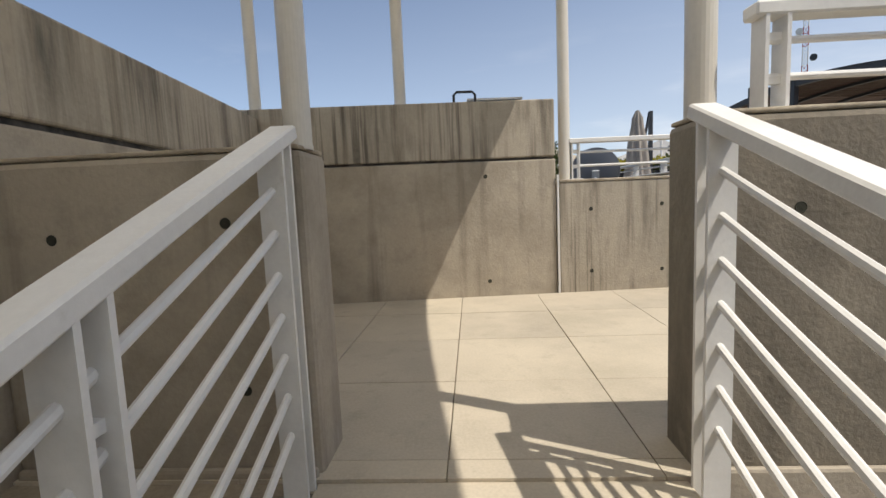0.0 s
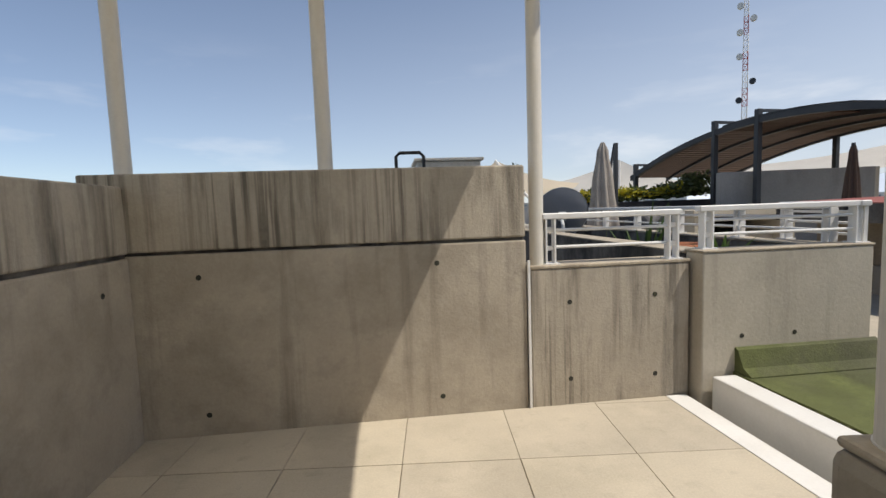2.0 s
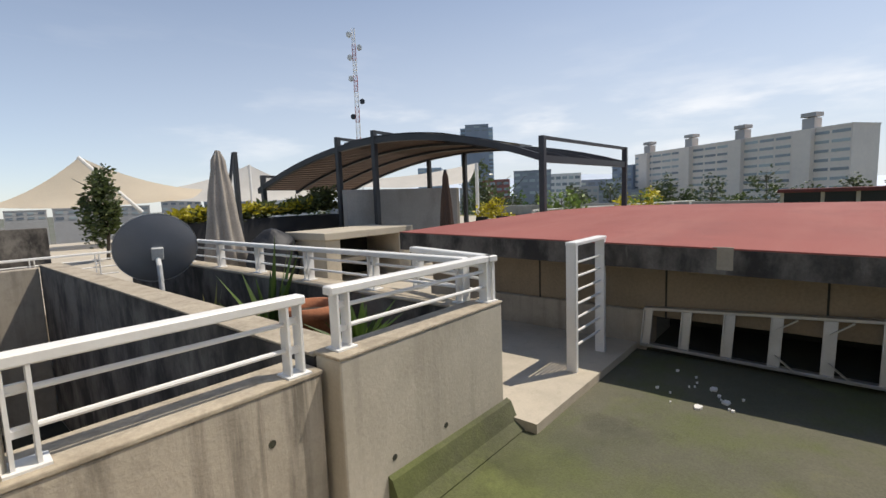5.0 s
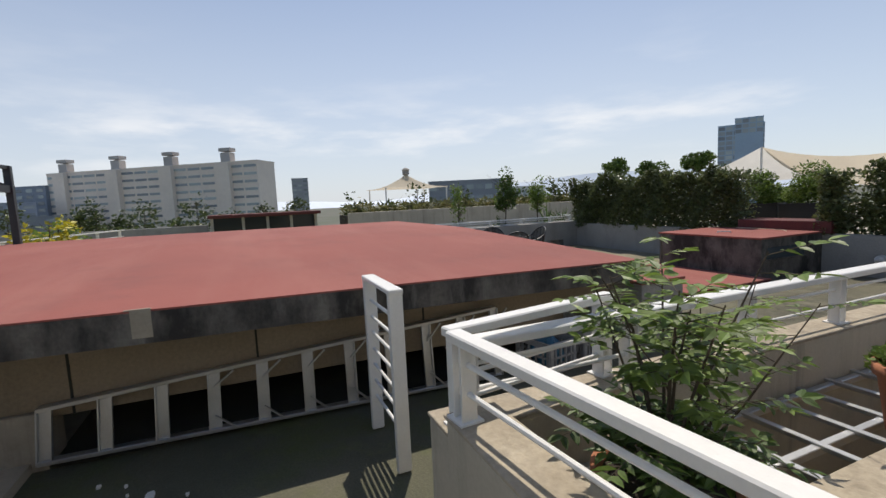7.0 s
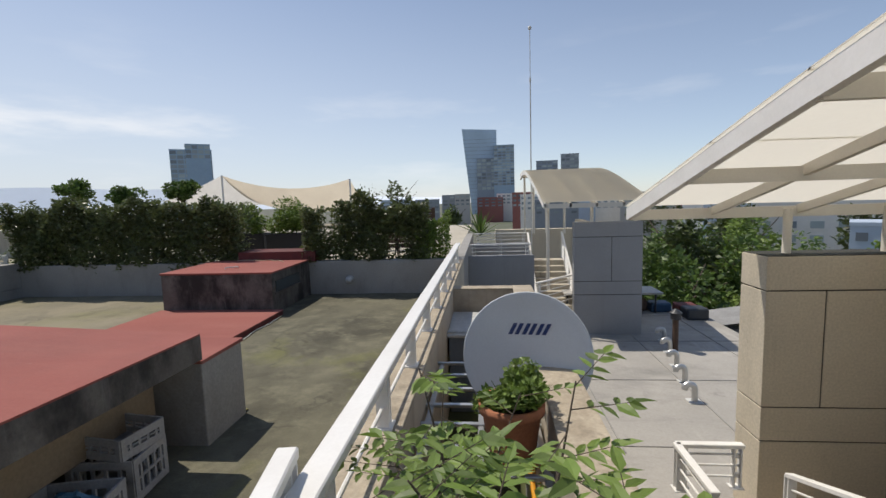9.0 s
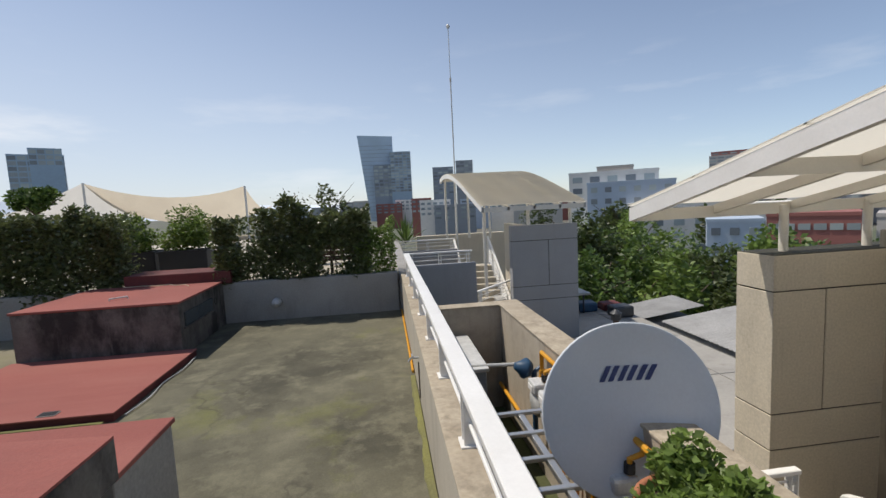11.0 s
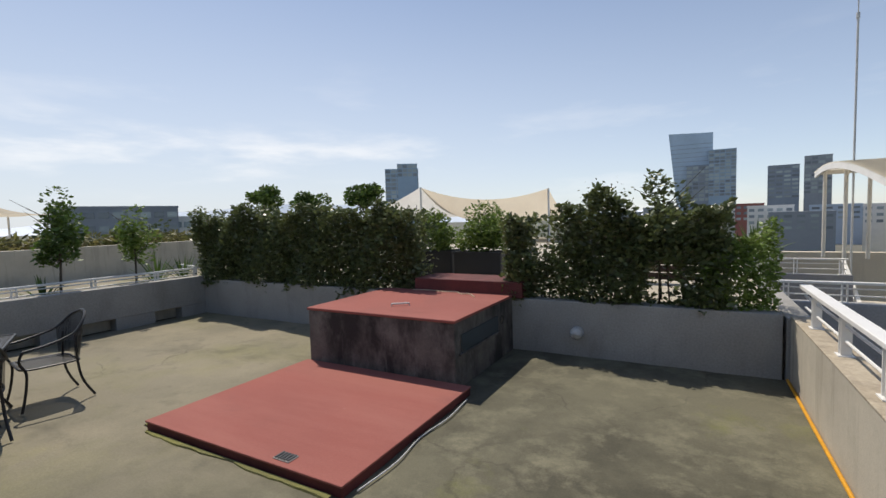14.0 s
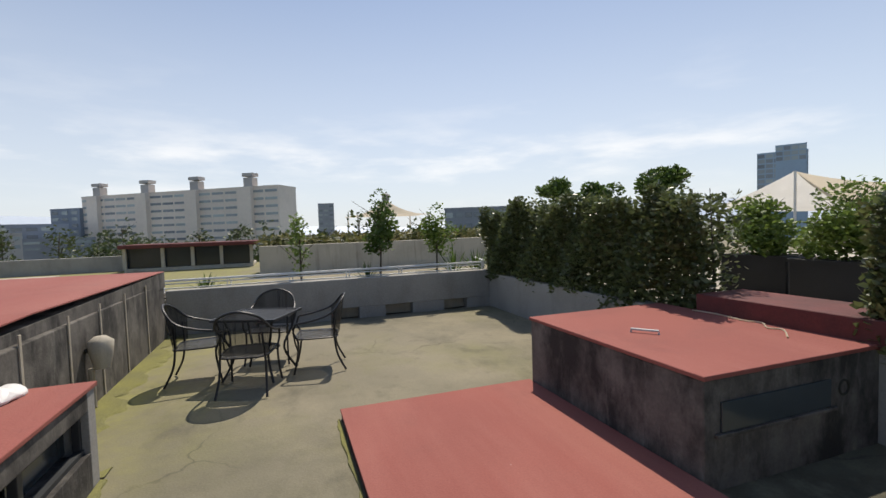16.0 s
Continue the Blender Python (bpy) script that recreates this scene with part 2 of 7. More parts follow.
def moss_by_slab(m):
    """Yellow-green moss that spreads over the damp floor from the slab's wall, in ragged patches."""
    nt = m.node_tree
    base = nt.nodes["Principled BSDF"].inputs["Base Color"]
    old = base.links[0].from_socket
    g = nt.nodes.new("ShaderNodeNewGeometry")
    sp = nt.nodes.new("ShaderNodeSeparateXYZ")
    nt.links.new(g.outputs["Position"], sp.inputs[0])
    ad = nt.nodes.new("ShaderNodeMath")
    ad.operation = "MULTIPLY_ADD"
    nt.links.new(noise_at(nt, 0.9, 7, None, 0.62, 17.0), ad.inputs[0])
    ad.inputs[1].default_value = 3.2
    nt.links.new(sp.outputs[1], ad.inputs[2])
    near, east = nt.nodes.new("ShaderNodeMapRange"), nt.nodes.new("ShaderNodeMapRange")
    for n, src, vals in ((near, ad.outputs[0], (-0.5, 0.9, 0.0, 0.75)), (east, sp.outputs[0], (8.2, 9.2, 0.0, 1.0))):
        for i, v in enumerate(vals):
            n.inputs[i + 1].default_value = v
        nt.links.new(src, n.inputs[0])
    f = mixed(nt, 1.0, near.outputs[0], east.outputs[0], "MULTIPLY")
    tint = mixed(nt, ramp(nt, noise_at(nt, 6, 5, None, 0.6, 4.0), 0.35, 0.65), (0.26, 0.25, 0.06), (0.20, 0.185, 0.085))
    nt.links.new(mixed(nt, f, old, tint), base)


moss_by_slab(M_ROOF)
M_GREEN = surf("green_roof_paint", (0.125, 0.117, 0.078), (0.09, 0.09, 0.055), big=1.4, fine=70, rough=0.9, bump=0.4, grain=0.3, stains=(
    ((0.10, 0.115, 0.035), 1.1, None, 0.5, 0.66, 0.8), ((0.19, 0.19, 0.06), 1.9, None, 0.6, 0.75, 0.5), ((0.03, 0.034, 0.02), 1.2, None, 0.58, 0.75, 0.7), ((0.5, 0.5, 0.46), 4.5, (1, 2.2, 1), 0.76, 0.8, 0.8)))
green_near_kerb(M_GREEN, (0.10, 0.112, 0.035), 4.3, 5.4, True)
M_MOSS = surf("yellow_green_moss", (0.225, 0.215, 0.066), (0.16, 0.152, 0.07), big=2.2, fine=60, rough=1.0, bump=0.6, grain=0.35)
M_TILE = surf("cream_stone_tile", (0.545, 0.475, 0.37), (0.475, 0.415, 0.325), big=2.0, fine=90, rough=0.75, bump=0.12, grain=0.14, rand=0.06, stains=(
    ((0.33, 0.29, 0.22), 1.3, None, 0.48, 0.72, 0.55), ((0.3, 0.26, 0.2), 9, None, 0.55, 0.75, 0.35)))
M_GROUT = surf("brown_grout", (0.38, 0.32, 0.24), fine=60, rough=0.95)
M_WHITE = surf("white_enamel_paint", (0.78, 0.765, 0.73), (0.72, 0.70, 0.66), big=3, fine=60, rough=0.42, bump=0.06, grain=0.06, stains=(
    ((0.45, 0.41, 0.34), 9, None, 0.66, 0.8, 0.5),))
M_COLUMN = surf("cream_enamel_paint", (0.70, 0.655, 0.57), (0.64, 0.60, 0.52), big=1.5, fine=60, rough=0.45, bump=0.06, grain=0.06)
M_ALU = surf("brushed_aluminium", (0.62, 0.62, 0.61), (0.52, 0.52, 0.51), big=4, fine=120, rough=0.42, bump=0.08, metal=0.85, grain=0.12)
M_STEEL = surf("dark_grey_steel", (0.055, 0.058, 0.062), (0.04, 0.042, 0.046), big=3, fine=60, rough=0.5, bump=0.08, metal=0.3, grain=0.15)
M_BLACK = surf("black_iron", (0.022, 0.022, 0.024), (0.03, 0.03, 0.032), big=6, fine=80, rough=0.45, bump=0.08, metal=0.2)
M_PLASTIC = surf("black_planter_plastic", (0.02, 0.02, 0.023), big=3, fine=50, rough=0.6, bump=0.08)
M_TERRA = surf("terracotta", (0.43, 0.17, 0.085), (0.36, 0.135, 0.065), big=6, fine=60, rough=0.9, bump=0.25, stains=(((0.5, 0.34, 0.25), 8, None, 0.6, 0.8, 0.5),))
M_SOIL = surf("dark_soil", (0.035, 0.027, 0.018), (0.05, 0.04, 0.027), big=8, fine=50, rough=1.0, bump=1.0)
# near-black that stands for shade in recesses and holes, and for dark joints
M_DARK = surf("recess_shade_and_joint", (0.035, 0.033, 0.028), (0.05, 0.05, 0.03), big=2, fine=40, rough=0.95, bump=0.4)
M_PIT = surf("mossy_pit_floor", (0.10, 0.115, 0.035), (0.06, 0.065, 0.03), big=2.5, fine=40, rough=0.95, bump=0.5)
M_DISH = surf("pale_grey_dish_enamel", (0.60, 0.625, 0.65), (0.56, 0.585, 0.61), big=2, fine=60, rough=0.55, bump=0.05, grain=0.06)
M_DISHBACK = surf("grey_dish_back", (0.20, 0.21, 0.23), (0.17, 0.18, 0.2), big=2, fine=60, rough=0.6, bump=0.05, grain=0.08)
M_BLUE = surf("dark_blue_print", (0.03, 0.05, 0.16), fine=60, rough=0.5, bump=0)
M_CANVAS = surf("cream_canvas", (0.78, 0.69, 0.55), (0.72, 0.63, 0.50), big=0.6, fine=30, rough=0.9, bump=0.1, grain=0.1)
M_CANVAS2 = surf("pale_canvas", (0.82, 0.80, 0.76), (0.74, 0.72, 0.68), big=0.8, fine=30, rough=0.9, bump=0.15, grain=0.12)
def let_light_through(m, share):
    """Thin cloth or sheet: part of the light goes through it, spread."""
    nt = m.node_tree
    b = nt.nodes["Principled BSDF"]
    t = nt.nodes.new("ShaderNodeBsdfTranslucent")
    nt.links.new(b.inputs["Base Color"].links[0].from_socket, t.inputs[0])
    mx = node(nt, "ShaderNodeMixShader", Fac=share)
    nt.links.new(b.outputs[0], mx.inputs[1])
    nt.links.new(t.outputs[0], mx.inputs[2])
    nt.links.new(mx.outputs[0], nt.nodes["Material Output"].inputs[0])


let_light_through(M_CANVAS, 0.5)
let_light_through(M_CANVAS2, 0.45)
M_TAUPE = surf("taupe_umbrella_cloth", (0.40, 0.355, 0.305), (0.31, 0.275, 0.235), big=2, fine=40, rough=0.9, bump=0.2)
M_BROWN = surf("brown_slatted_wood", (0.10, 0.058, 0.038), (0.075, 0.045, 0.03), big=3, fine=40, rough=0.8, bump=0.2)
M_GLASS_DARK = surf("dark_window_glass", (0.05, 0.06, 0.07), (0.035, 0.045, 0.055), big=0.3, fine=3, rough=0.12, bump=0, grain=0.05, rand=0.4)
M_YELLOW = surf("yellow_pipe_paint", (0.70, 0.33, 0.02), (0.62, 0.28, 0.015), big=8, fine=60, rough=0.5, bump=0.1)
M_METER = surf("pale_grey_meter_paint", (0.62, 0.62, 0.60), (0.5, 0.5, 0.48), big=10, fine=60, rough=0.5, bump=0.1)
M_PETROL = surf("petrol_blue_paint", (0.02, 0.07, 0.14), fine=60, rough=0.5, bump=0.1)
M_CRATE = surf("grey_plastic_crate", (0.42, 0.41, 0.40), (0.34, 0.335, 0.33), big=5, fine=50, rough=0.6, bump=0.1)
M_BAG = surf("blue_plastic_bag", (0.05, 0.17, 0.28), (0.10, 0.26, 0.36), big=9, fine=30, rough=0.35, bump=0.4)
M_BARK = surf("grey_brown_bark", (0.11, 0.085, 0.06), (0.075, 0.058, 0.04), big=9, fine=40, rough=0.95, bump=0.6)
M_LEAF_DARK = leaf_mat("dark_hedge_leaf", (0.10, 0.125, 0.052), (0.14, 0.165, 0.065), 0.33)
M_LEAF = leaf_mat("green_leaf", (0.075, 0.13, 0.03), (0.11, 0.17, 0.035))
M_LEAF_LIGHT = leaf_mat("light_green_leaf", (0.14, 0.215, 0.045), (0.19, 0.26, 0.06))
M_LEAF_YELLOW = leaf_mat("yellow_leaf", (0.48, 0.40, 0.03), (0.40, 0.36, 0.03))
M_LEAF_FAR = leaf_mat("far_tree_leaf", (0.065, 0.09, 0.03), (0.10, 0.125, 0.04))
M_GRASS_DRY = leaf_mat("dry_grass", (0.22, 0.19, 0.08), (0.13, 0.15, 0.05))


# ---- building helpers ----
ORIGIN = {}


def thing(name, at, label="", category="", group="", kind=""):
    """An empty at the base of a thing; its parts are given in world metres."""
    ob = new(name)
    ob.empty_display_size = 0.1
    ob.location = at
    ORIGIN[ob] = Vector(at)
    return tagged(ob, label, category, group, kind)


def part(name, bm, material, parent=None, label="", smooth=False):
    me = bpy.data.meshes.new(name)
    if parent is not None:
        bmesh.ops.translate(bm, verts=bm.verts, vec=-ORIGIN[parent])
    bm.to_mesh(me)
    bm.free()
    if smooth:
        me.polygons.foreach_set("use_smooth", [True] * len(me.polygons))
    me.materials.append(material)
    ob = new(name, me)
    if parent is not None:
        ob.parent = parent
        ORIGIN[ob] = ORIGIN[parent]
    if label:
        ob["label"] = label
    return ob


def box(bm, x0, x1, y0, y1, z0, z1, bevel=0.0):
    r = bmesh.ops.create_cube(bm, size=1, matrix=Matrix.LocRotScale(((x0 + x1) / 2, (y0 + y1) / 2, (z0 + z1) / 2), None, (abs(x1 - x0), abs(y1 - y0), abs(z1 - z0))))
    if bevel:
        es = list({e for v in r["verts"] for e in v.link_edges})
        bmesh.ops.bevel(bm, geom=es, offset=bevel, segments=2, profile=0.5, affect="EDGES")
    return bm


def beam(bm, a, b, w, h, bevel=0.0, up=(0, 0, 1)):
    """A bar of w (sideways) by h (upright) from a to b."""
    a, b = Vector(a), Vector(b)
    d = (b - a).normalized()
    u = Vector(up)
    s = d.cross(u)
    if s.length < 1e-4:
        s = d.cross(Vector((1, 0, 0)))
    s.normalize()
    u = s.cross(d)
    m = Matrix((s, d, u)).transposed().to_4x4()
    m.translation = (a + b) / 2
    r = bmesh.ops.create_cube(bm, size=1, matrix=m @ Matrix.Diagonal((w, (b - a).length, h, 1)))
    if bevel:
        es = list({e for v in r["verts"] for e in v.link_edges})
        bmesh.ops.bevel(bm, geom=es, offset=bevel, segments=1, affect="EDGES")
    return bm


def rod(bm, a, b, r, r2=None, seg=10):
    a, b = Vector(a), Vector(b)
    d = b - a
    m = d.to_track_quat("Z", "Y").to_matrix().to_4x4()
    m.translation = (a + b) / 2
    bmesh.ops.create_cone(bm, cap_ends=True, segments=seg, radius1=r, radius2=r if r2 is None else r2, depth=d.length, matrix=m)
    return bm


def tube(bm, pts, r, seg=8):
    """One continuous round bar swept along a line of points."""
    pts = [Vector(p) for p in pts]
    rings, side = [], None
    for i, p in enumerate(pts):
        d = (pts[min(i + 1, len(pts) - 1)] - pts[max(i - 1, 0)]).normalized()
        ref = side if side is not None else (Vector((1, 0, 0)) if abs(d.x) < 0.8 else Vector((0, 1, 0)))
        side = (ref - d * ref.dot(d)).normalized()
        w = d.cross(side)
        rings.append([bm.verts.new(p + (side * math.cos(6.28319 * k / seg) + w * math.sin(6.28319 * k / seg)) * r) for k in range(seg)])
    for a, c in zip(rings, rings[1:]):
        for k in range(seg):
            bm.faces.new((a[k], a[(k + 1) % seg], c[(k + 1) % seg], c[k]))
    bm.faces.new(rings[0][::-1])
    bm.faces.new(rings[-1])
    return bm


def lathe(bm, profile, at, seg=28, axis=None):
    """A turned shape: profile of (radius, height)."""
    m = axis or Matrix.Translation(at)
    rings = []
    for r, h in profile:
        rings.append([bm.verts.new(m @ Vector((r * math.cos(2 * math.pi * i / seg), r * math.sin(2 * math.pi * i / seg), h))) for i in range(seg)])
    for a, b in zip(rings, rings[1:]):
        for i in range(seg):
            bm.faces.new((a[i], a[(i + 1) % seg], b[(i + 1) % seg], b[i]))
    return bm


def solid(name, dims, material, label, category="wall", bevel=0.012, kind="structure", group=""):
    """One boxy piece of the setting, with softened edges."""
    bm = box(bmesh.new(), *dims, bevel=bevel)
    ob = part(name, bm, material)
    return tagged(ob, label, category, group, kind)


def arrays(name, verts, faces, material, parent=None, label=""):
    me = bpy.data.meshes.new(name)
    o = np.array(ORIGIN[parent]) if parent is not None else 0
    me.from_pydata((np.asarray(verts) - o).tolist(), [], faces)
    me.materials.append(material)
    ob = new(name, me)
    if parent is not None:
        ob.parent = parent
        ORIGIN[ob] = ORIGIN[parent]
    if label:
        ob["label"] = label
    return ob


def leaf_shape(points, rng, size, slim=0.45, droop=0.3, spread=0.35):
    """Folded leaves, one at each point."""
    n = len(points)
    d = rng.normal(size=(n, 3))
    d[:, 2] = np.abs(d[:, 2]) * 0.6 - droop * rng.random(n)
    d /= np.linalg.norm(d, axis=1, keepdims=True)
    s = np.cross(d, rng.normal(size=(n, 3)))
    s /= np.linalg.norm(s, axis=1, keepdims=True)
    u = np.cross(s, d)
    L = size * (1 - spread + 2 * spread * rng.random((n, 1)))
    tip, mid = points + d * L, points + d * L * 0.5 - u * L * 0.08
    v = np.stack([points, mid + s * L * slim / 2 + u * L * 0.1, tip, mid - s * L * slim / 2 + u * L * 0.1], 1).reshape(-1, 3)
    f = [(4 * i, 4 * i + 1, 4 * i + 2, 4 * i + 3) for i in range(n)]
    return v, f


def blob_points(rng, n, centre, radii, lumps=9):
    """Points in an uneven, gappy crown."""
    c = rng.normal(size=(lumps, 3))
    c = c / np.linalg.norm(c, axis=1, keepdims=True) * rng.uniform(0.35, 0.85, (lumps, 1))
    r = rng.uniform(0.28, 0.5, lumps)
    k = rng.integers(0, lumps, n)
    p = rng.normal(size=(n, 3))
    p = p / np.linalg.norm(p, axis=1, keepdims=True) * rng.uniform(0.55, 1.0, (n, 1)) ** 0.6
    return np.array(centre) + (c[k] + p * r[k, None]) * np.array(radii)


def limbs(bm, base, top, r, rng, n=5, reach=0.5):
    base, top = Vector(base), Vector(top)
    mid = base.lerp(top, 0.5) + Vector((rng.uniform(-1, 1), rng.uniform(-1, 1), 0)) * (top - base).length * 0.05
    rod(bm, base, mid, r, r * 0.75, 8)
    rod(bm, mid, top, r * 0.75, r * 0.3, 8)
    for i in range(n):
        s = base.lerp(top, rng.uniform(0.35, 0.9))
        a = rng.uniform(0, 6.28)
        e = s + Vector((math.cos(a), math.sin(a), rng.uniform(0.4, 1.1))) * (top - base).length * reach * rng.uniform(0.5, 1)
        rod(bm, s, e, r * 0.4, r * 0.12, 6)
    return bm


def tree(name, base, height, crown, label, material=None, leaves=900, size=0.25, trunk=0.1, seed=1, category="tree", low=0.35, group=""):
    rng = np.random.default_rng(seed)
    t = thing(name, base, label, category, group)
    top = (base[0] + crown * 0.1 * rng.uniform(-1, 1), base[1], base[2] + height * 0.85)
    part("trunk", limbs(bmesh.new(), base, top, trunk, rng, 7, 0.35), M_BARK, t)
    pts = blob_points(rng, leaves, (base[0], base[1], base[2] + height * (low + 1) / 2), (crown, crown, height * (1 - low) / 2), 14)
    v, f = leaf_shape(pts, rng, size, 0.55)
    arrays("crown", v, f, material or M_LEAF_FAR, t)
    return t

# ---- the setting ----
ZR = 0.22  # the roof's floor above the tiled terrace


def sheet(name, x0, x1, y0, y1, z, material, label, category, nx=1, ny=1, wobble=0.0, thick=0.12):
    """A floor slab whose upper face undulates a little."""
    bm = bmesh.new()
    g = [[bm.verts.new((x0 + (x1 - x0) * i / nx, y0 + (y1 - y0) * j / ny, z + wobble * noise.noise(Vector((i * 0.7, j * 0.7, z))))) for j in range(ny + 1)] for i in range(nx + 1)]
    for i in range(nx):
        for j in range(ny):
            bm.faces.new((g[i][j], g[i + 1][j], g[i + 1][j + 1], g[i][j + 1]))
    r = bmesh.ops.extrude_face_region(bm, geom=bm.faces[:])
    bmesh.ops.translate(bm, verts=[v for v in r["geom"] if isinstance(v, bmesh.types.BMVert)], vec=(0, 0, -thick))
    bmesh.ops.recalc_face_normals(bm, faces=bm.faces)
    return tagged(part(name, bm, material), label, category, "", "structure")


def holes(wall, spots, normal):
    """Form-tie holes: rimmed discs on a wall's face, near-black for the hole's shade."""
    n = Vector(normal)
    for p in spots:
        bm = bmesh.new()
        q = n.to_track_quat("Z", "Y").to_matrix().to_4x4()
        q.translation = Vector(p) + n * 0.002
        lathe(bm, [(0.017, -0.001), (0.015, 0.001), (0.013, 0.0), (0.0005, 0.0005)], (0, 0, 0), 12, q)
        part("tie_hole", bm, M_DARK, wall)


def wall(name, dims, material, label, bevel=0.012):
    t = solid(name, dims, material, label, "wall", bevel)
    ORIGIN[t] = Vector((0, 0, 0))
    return t


STAIR_SWING = Matrix.Translation((0.53, 1.95, 0)) @ Matrix.Rotation(radians(-5.0), 4, "Z") @ Matrix.Translation((-0.53, -1.95, 0))


def swung(ob):
    """The stair and the walls at its head stand a little askew to the terrace."""
    ob.matrix_basis = STAIR_SWING @ ob.matrix_basis
    return ob


# terrace
sheet("terrace_bed", -1.0, 2.52, 1.93, 4.48, -0.012, M_GROUT, "brown grout bed under the terrace tiles", "floor", thick=0.25)
w = wall("wall_terrace_back", (-1.25, 1.42, 4.48, 4.74, -0.3, 1.135), M_CONC, "smooth cast concrete terrace wall with form-tie holes")
holes(w, [(0.83, 4.48, 1.01), (0.84, 4.48, 0.13), (-0.62, 4.48, 0.99), (-0.62, 4.48, 0.13)], (0, -1, 0))
wall("wall_terrace_back_upper", (-1.25, 1.415, 4.475, 4.74, 1.155, 1.62), M_CONC_WET, "upper band of rain-streaked cast concrete above a groove")
# groove backing darker than the wall, shade put into its colour
wall("wall_terrace_groove", (-1.24, 1.41, 4.505, 4.73, 1.12, 1.17), M_CONC_BLACK, "groove between two concrete pours, its shade coloured dark", 0)
w = wall("wall_terrace_side", (-1.25, -1.0, -2.9, 4.475, -2.9, 1.125), M_CONC, "rain-streaked cast concrete side wall")
holes(w, [(-1.0, 3.2, 0.95), (-1.0, 4.2, 0.95)], (1, 0, 0))
wall("wall_terrace_side_upper", (-1.25, -0.995, -2.9, 4.47, 1.15, 1.545), M_CONC_WET, "upper band of rain-streaked cast concrete above a groove")
wall("wall_terrace_side_groove", (-1.24, -1.02, -2.88, 4.475, 1.115, 1.16), M_CONC_BLACK, "groove between two concrete pours, its shade coloured dark", 0)
w = wall("wall_terrace_low", (1.445, 2.575, 4.48, 4.68, -0.3, 0.935), M_CONC_WET, "low concrete wall with black rain streaks under a railing")
holes(w, [(1.713, 4.48, 0.705), (1.715, 4.48, 0.178), (2.32, 4.48, 0.725), (2.325, 4.48, 0.168)], (0, -1, 0))
solid("trim_low_wall_coping", (1.442, 2.58, 4.475, 4.72, 0.935, 0.957), M_CONC_TOP, "worn chipped concrete coping", "trim", 0.006)
solid("trim_wall_edge_strip", (1.422, 1.44, 4.462, 4.476, 0.0, 1.0), M_WHITE, "thin white painted edge strip", "trim", 0.003)
w = wall("wall_stair_front_left", (-1.01, -0.02, 1.96, 2.19, -2.8, 0.985), M_CONC, "cast concrete wall end beside the stair opening", 0.02)
holes(w, [(-0.80, 1.96, 0.75), (-0.26, 1.96, 0.78), (-0.24, 1.96, 0.27)], (0, -1, 0))
swung(w)
swung(solid("trim_stair_wall_coping", (-1.01, -0.028, 1.965, 2.185, 0.985, 1.0), M_CONC_TOP, "worn chipped concrete coping", "trim", 0.006))
# darker concrete here than on the left, carrying this end's shade
w = wall("wall_stair_front_right", (1.09, 2.82, 1.94, 2.17, -2.8, 1.015), M_CONC_STAINED_SHADED, "cast concrete wall end beside the stair opening", 0.02)
holes(w, [(1.345, 1.94, 0.76), (1.345, 1.94, 0.25)], (0, -1, 0))
swung(w)
swung(solid("trim_stair_wall_coping_right", (1.098, 2.82, 1.945, 2.165, 1.015, 1.03), M_CONC_TOP, "worn chipped concrete coping", "trim", 0.006))
swung(solid("trim_stair_skirt", (-0.995, -0.03, 1.935, 1.958, -0.35, 0.03), M_CONC, "concrete skirting below the stair wall", "trim"))
swung(solid("trim_stair_skirt_right", (1.10, 2.8, 1.915, 1.938, -0.35, 0.03), M_CONC, "concrete skirting below the stair wall", "trim"))
solid("trim_terrace_edge", (2.40, 2.545, 2.2, 4.47, -0.1, 0.006), M_WHITE, "white painted edge of the terrace floor", "trim", 0.004)
solid("floor_drain_gap", (2.545, 2.66, 2.2, 4.4, -0.35, -0.2), M_DARK, "dark drain channel floor", "floor", 0)
solid("kerb_terrace", (2.66, 2.835, 2.19, 4.36, -0.3, 0.165), M_WHITE, "white painted concrete kerb", "kerb", 0.012)

# passage and roof floor
sheet("floor_passage", 2.835, 5.98, 0.9, 4.385, ZR - 0.045, M_GREEN, "moss-green painted passage floor, worn and wet", "floor", 16, 10, 0.008)
sheet("floor_roof", 4.05, 13.7, -6.62, 0.9, ZR - 0.005, M_ROOF, "grey-green roof floor with yellow moss patches", "floor", 30, 26, 0.01)
sheet("floor_north_step", 3.905, 6.3, 4.15, 7.2, ZR + 0.02, M_TILE, "cream stone landing beside the red roof slab", "floor")

# planter north of the passage
w = wall("wall_planter_north", (2.605, 3.9, 4.39, 4.57, -0.3, 1.0), M_CONC_PALE, "pale cast concrete planter wall")
holes(w, [(3.3, 4.39, 0.42), (2.9, 4.39, 0.42)], (0, -1, 0))
bm = bmesh.new()
prof = [(4.392, 0.345), (4.36, 0.33), (4.31, 0.22), (4.24, 0.182), (4.24, 0.15), (4.392, 0.15)]
ends = []
for x in (2.85, 3.94):
    ends.append([bm.verts.new((x, y, z)) for y, z in prof])
for i in range(6):
    bm.faces.new((ends[0][i], ends[1][i], ends[1][(i + 1) % 6], ends[0][(i + 1) % 6]))
bm.faces.new(ends[0][::-1])
bm.faces.new(ends[1])
bmesh.ops.recalc_face_normals(bm, faces=bm.faces)
tagged(part("trim_moss_upstand", bm, M_GREEN), "mossy turned-up edge of the passage floor", "trim", "", "structure")
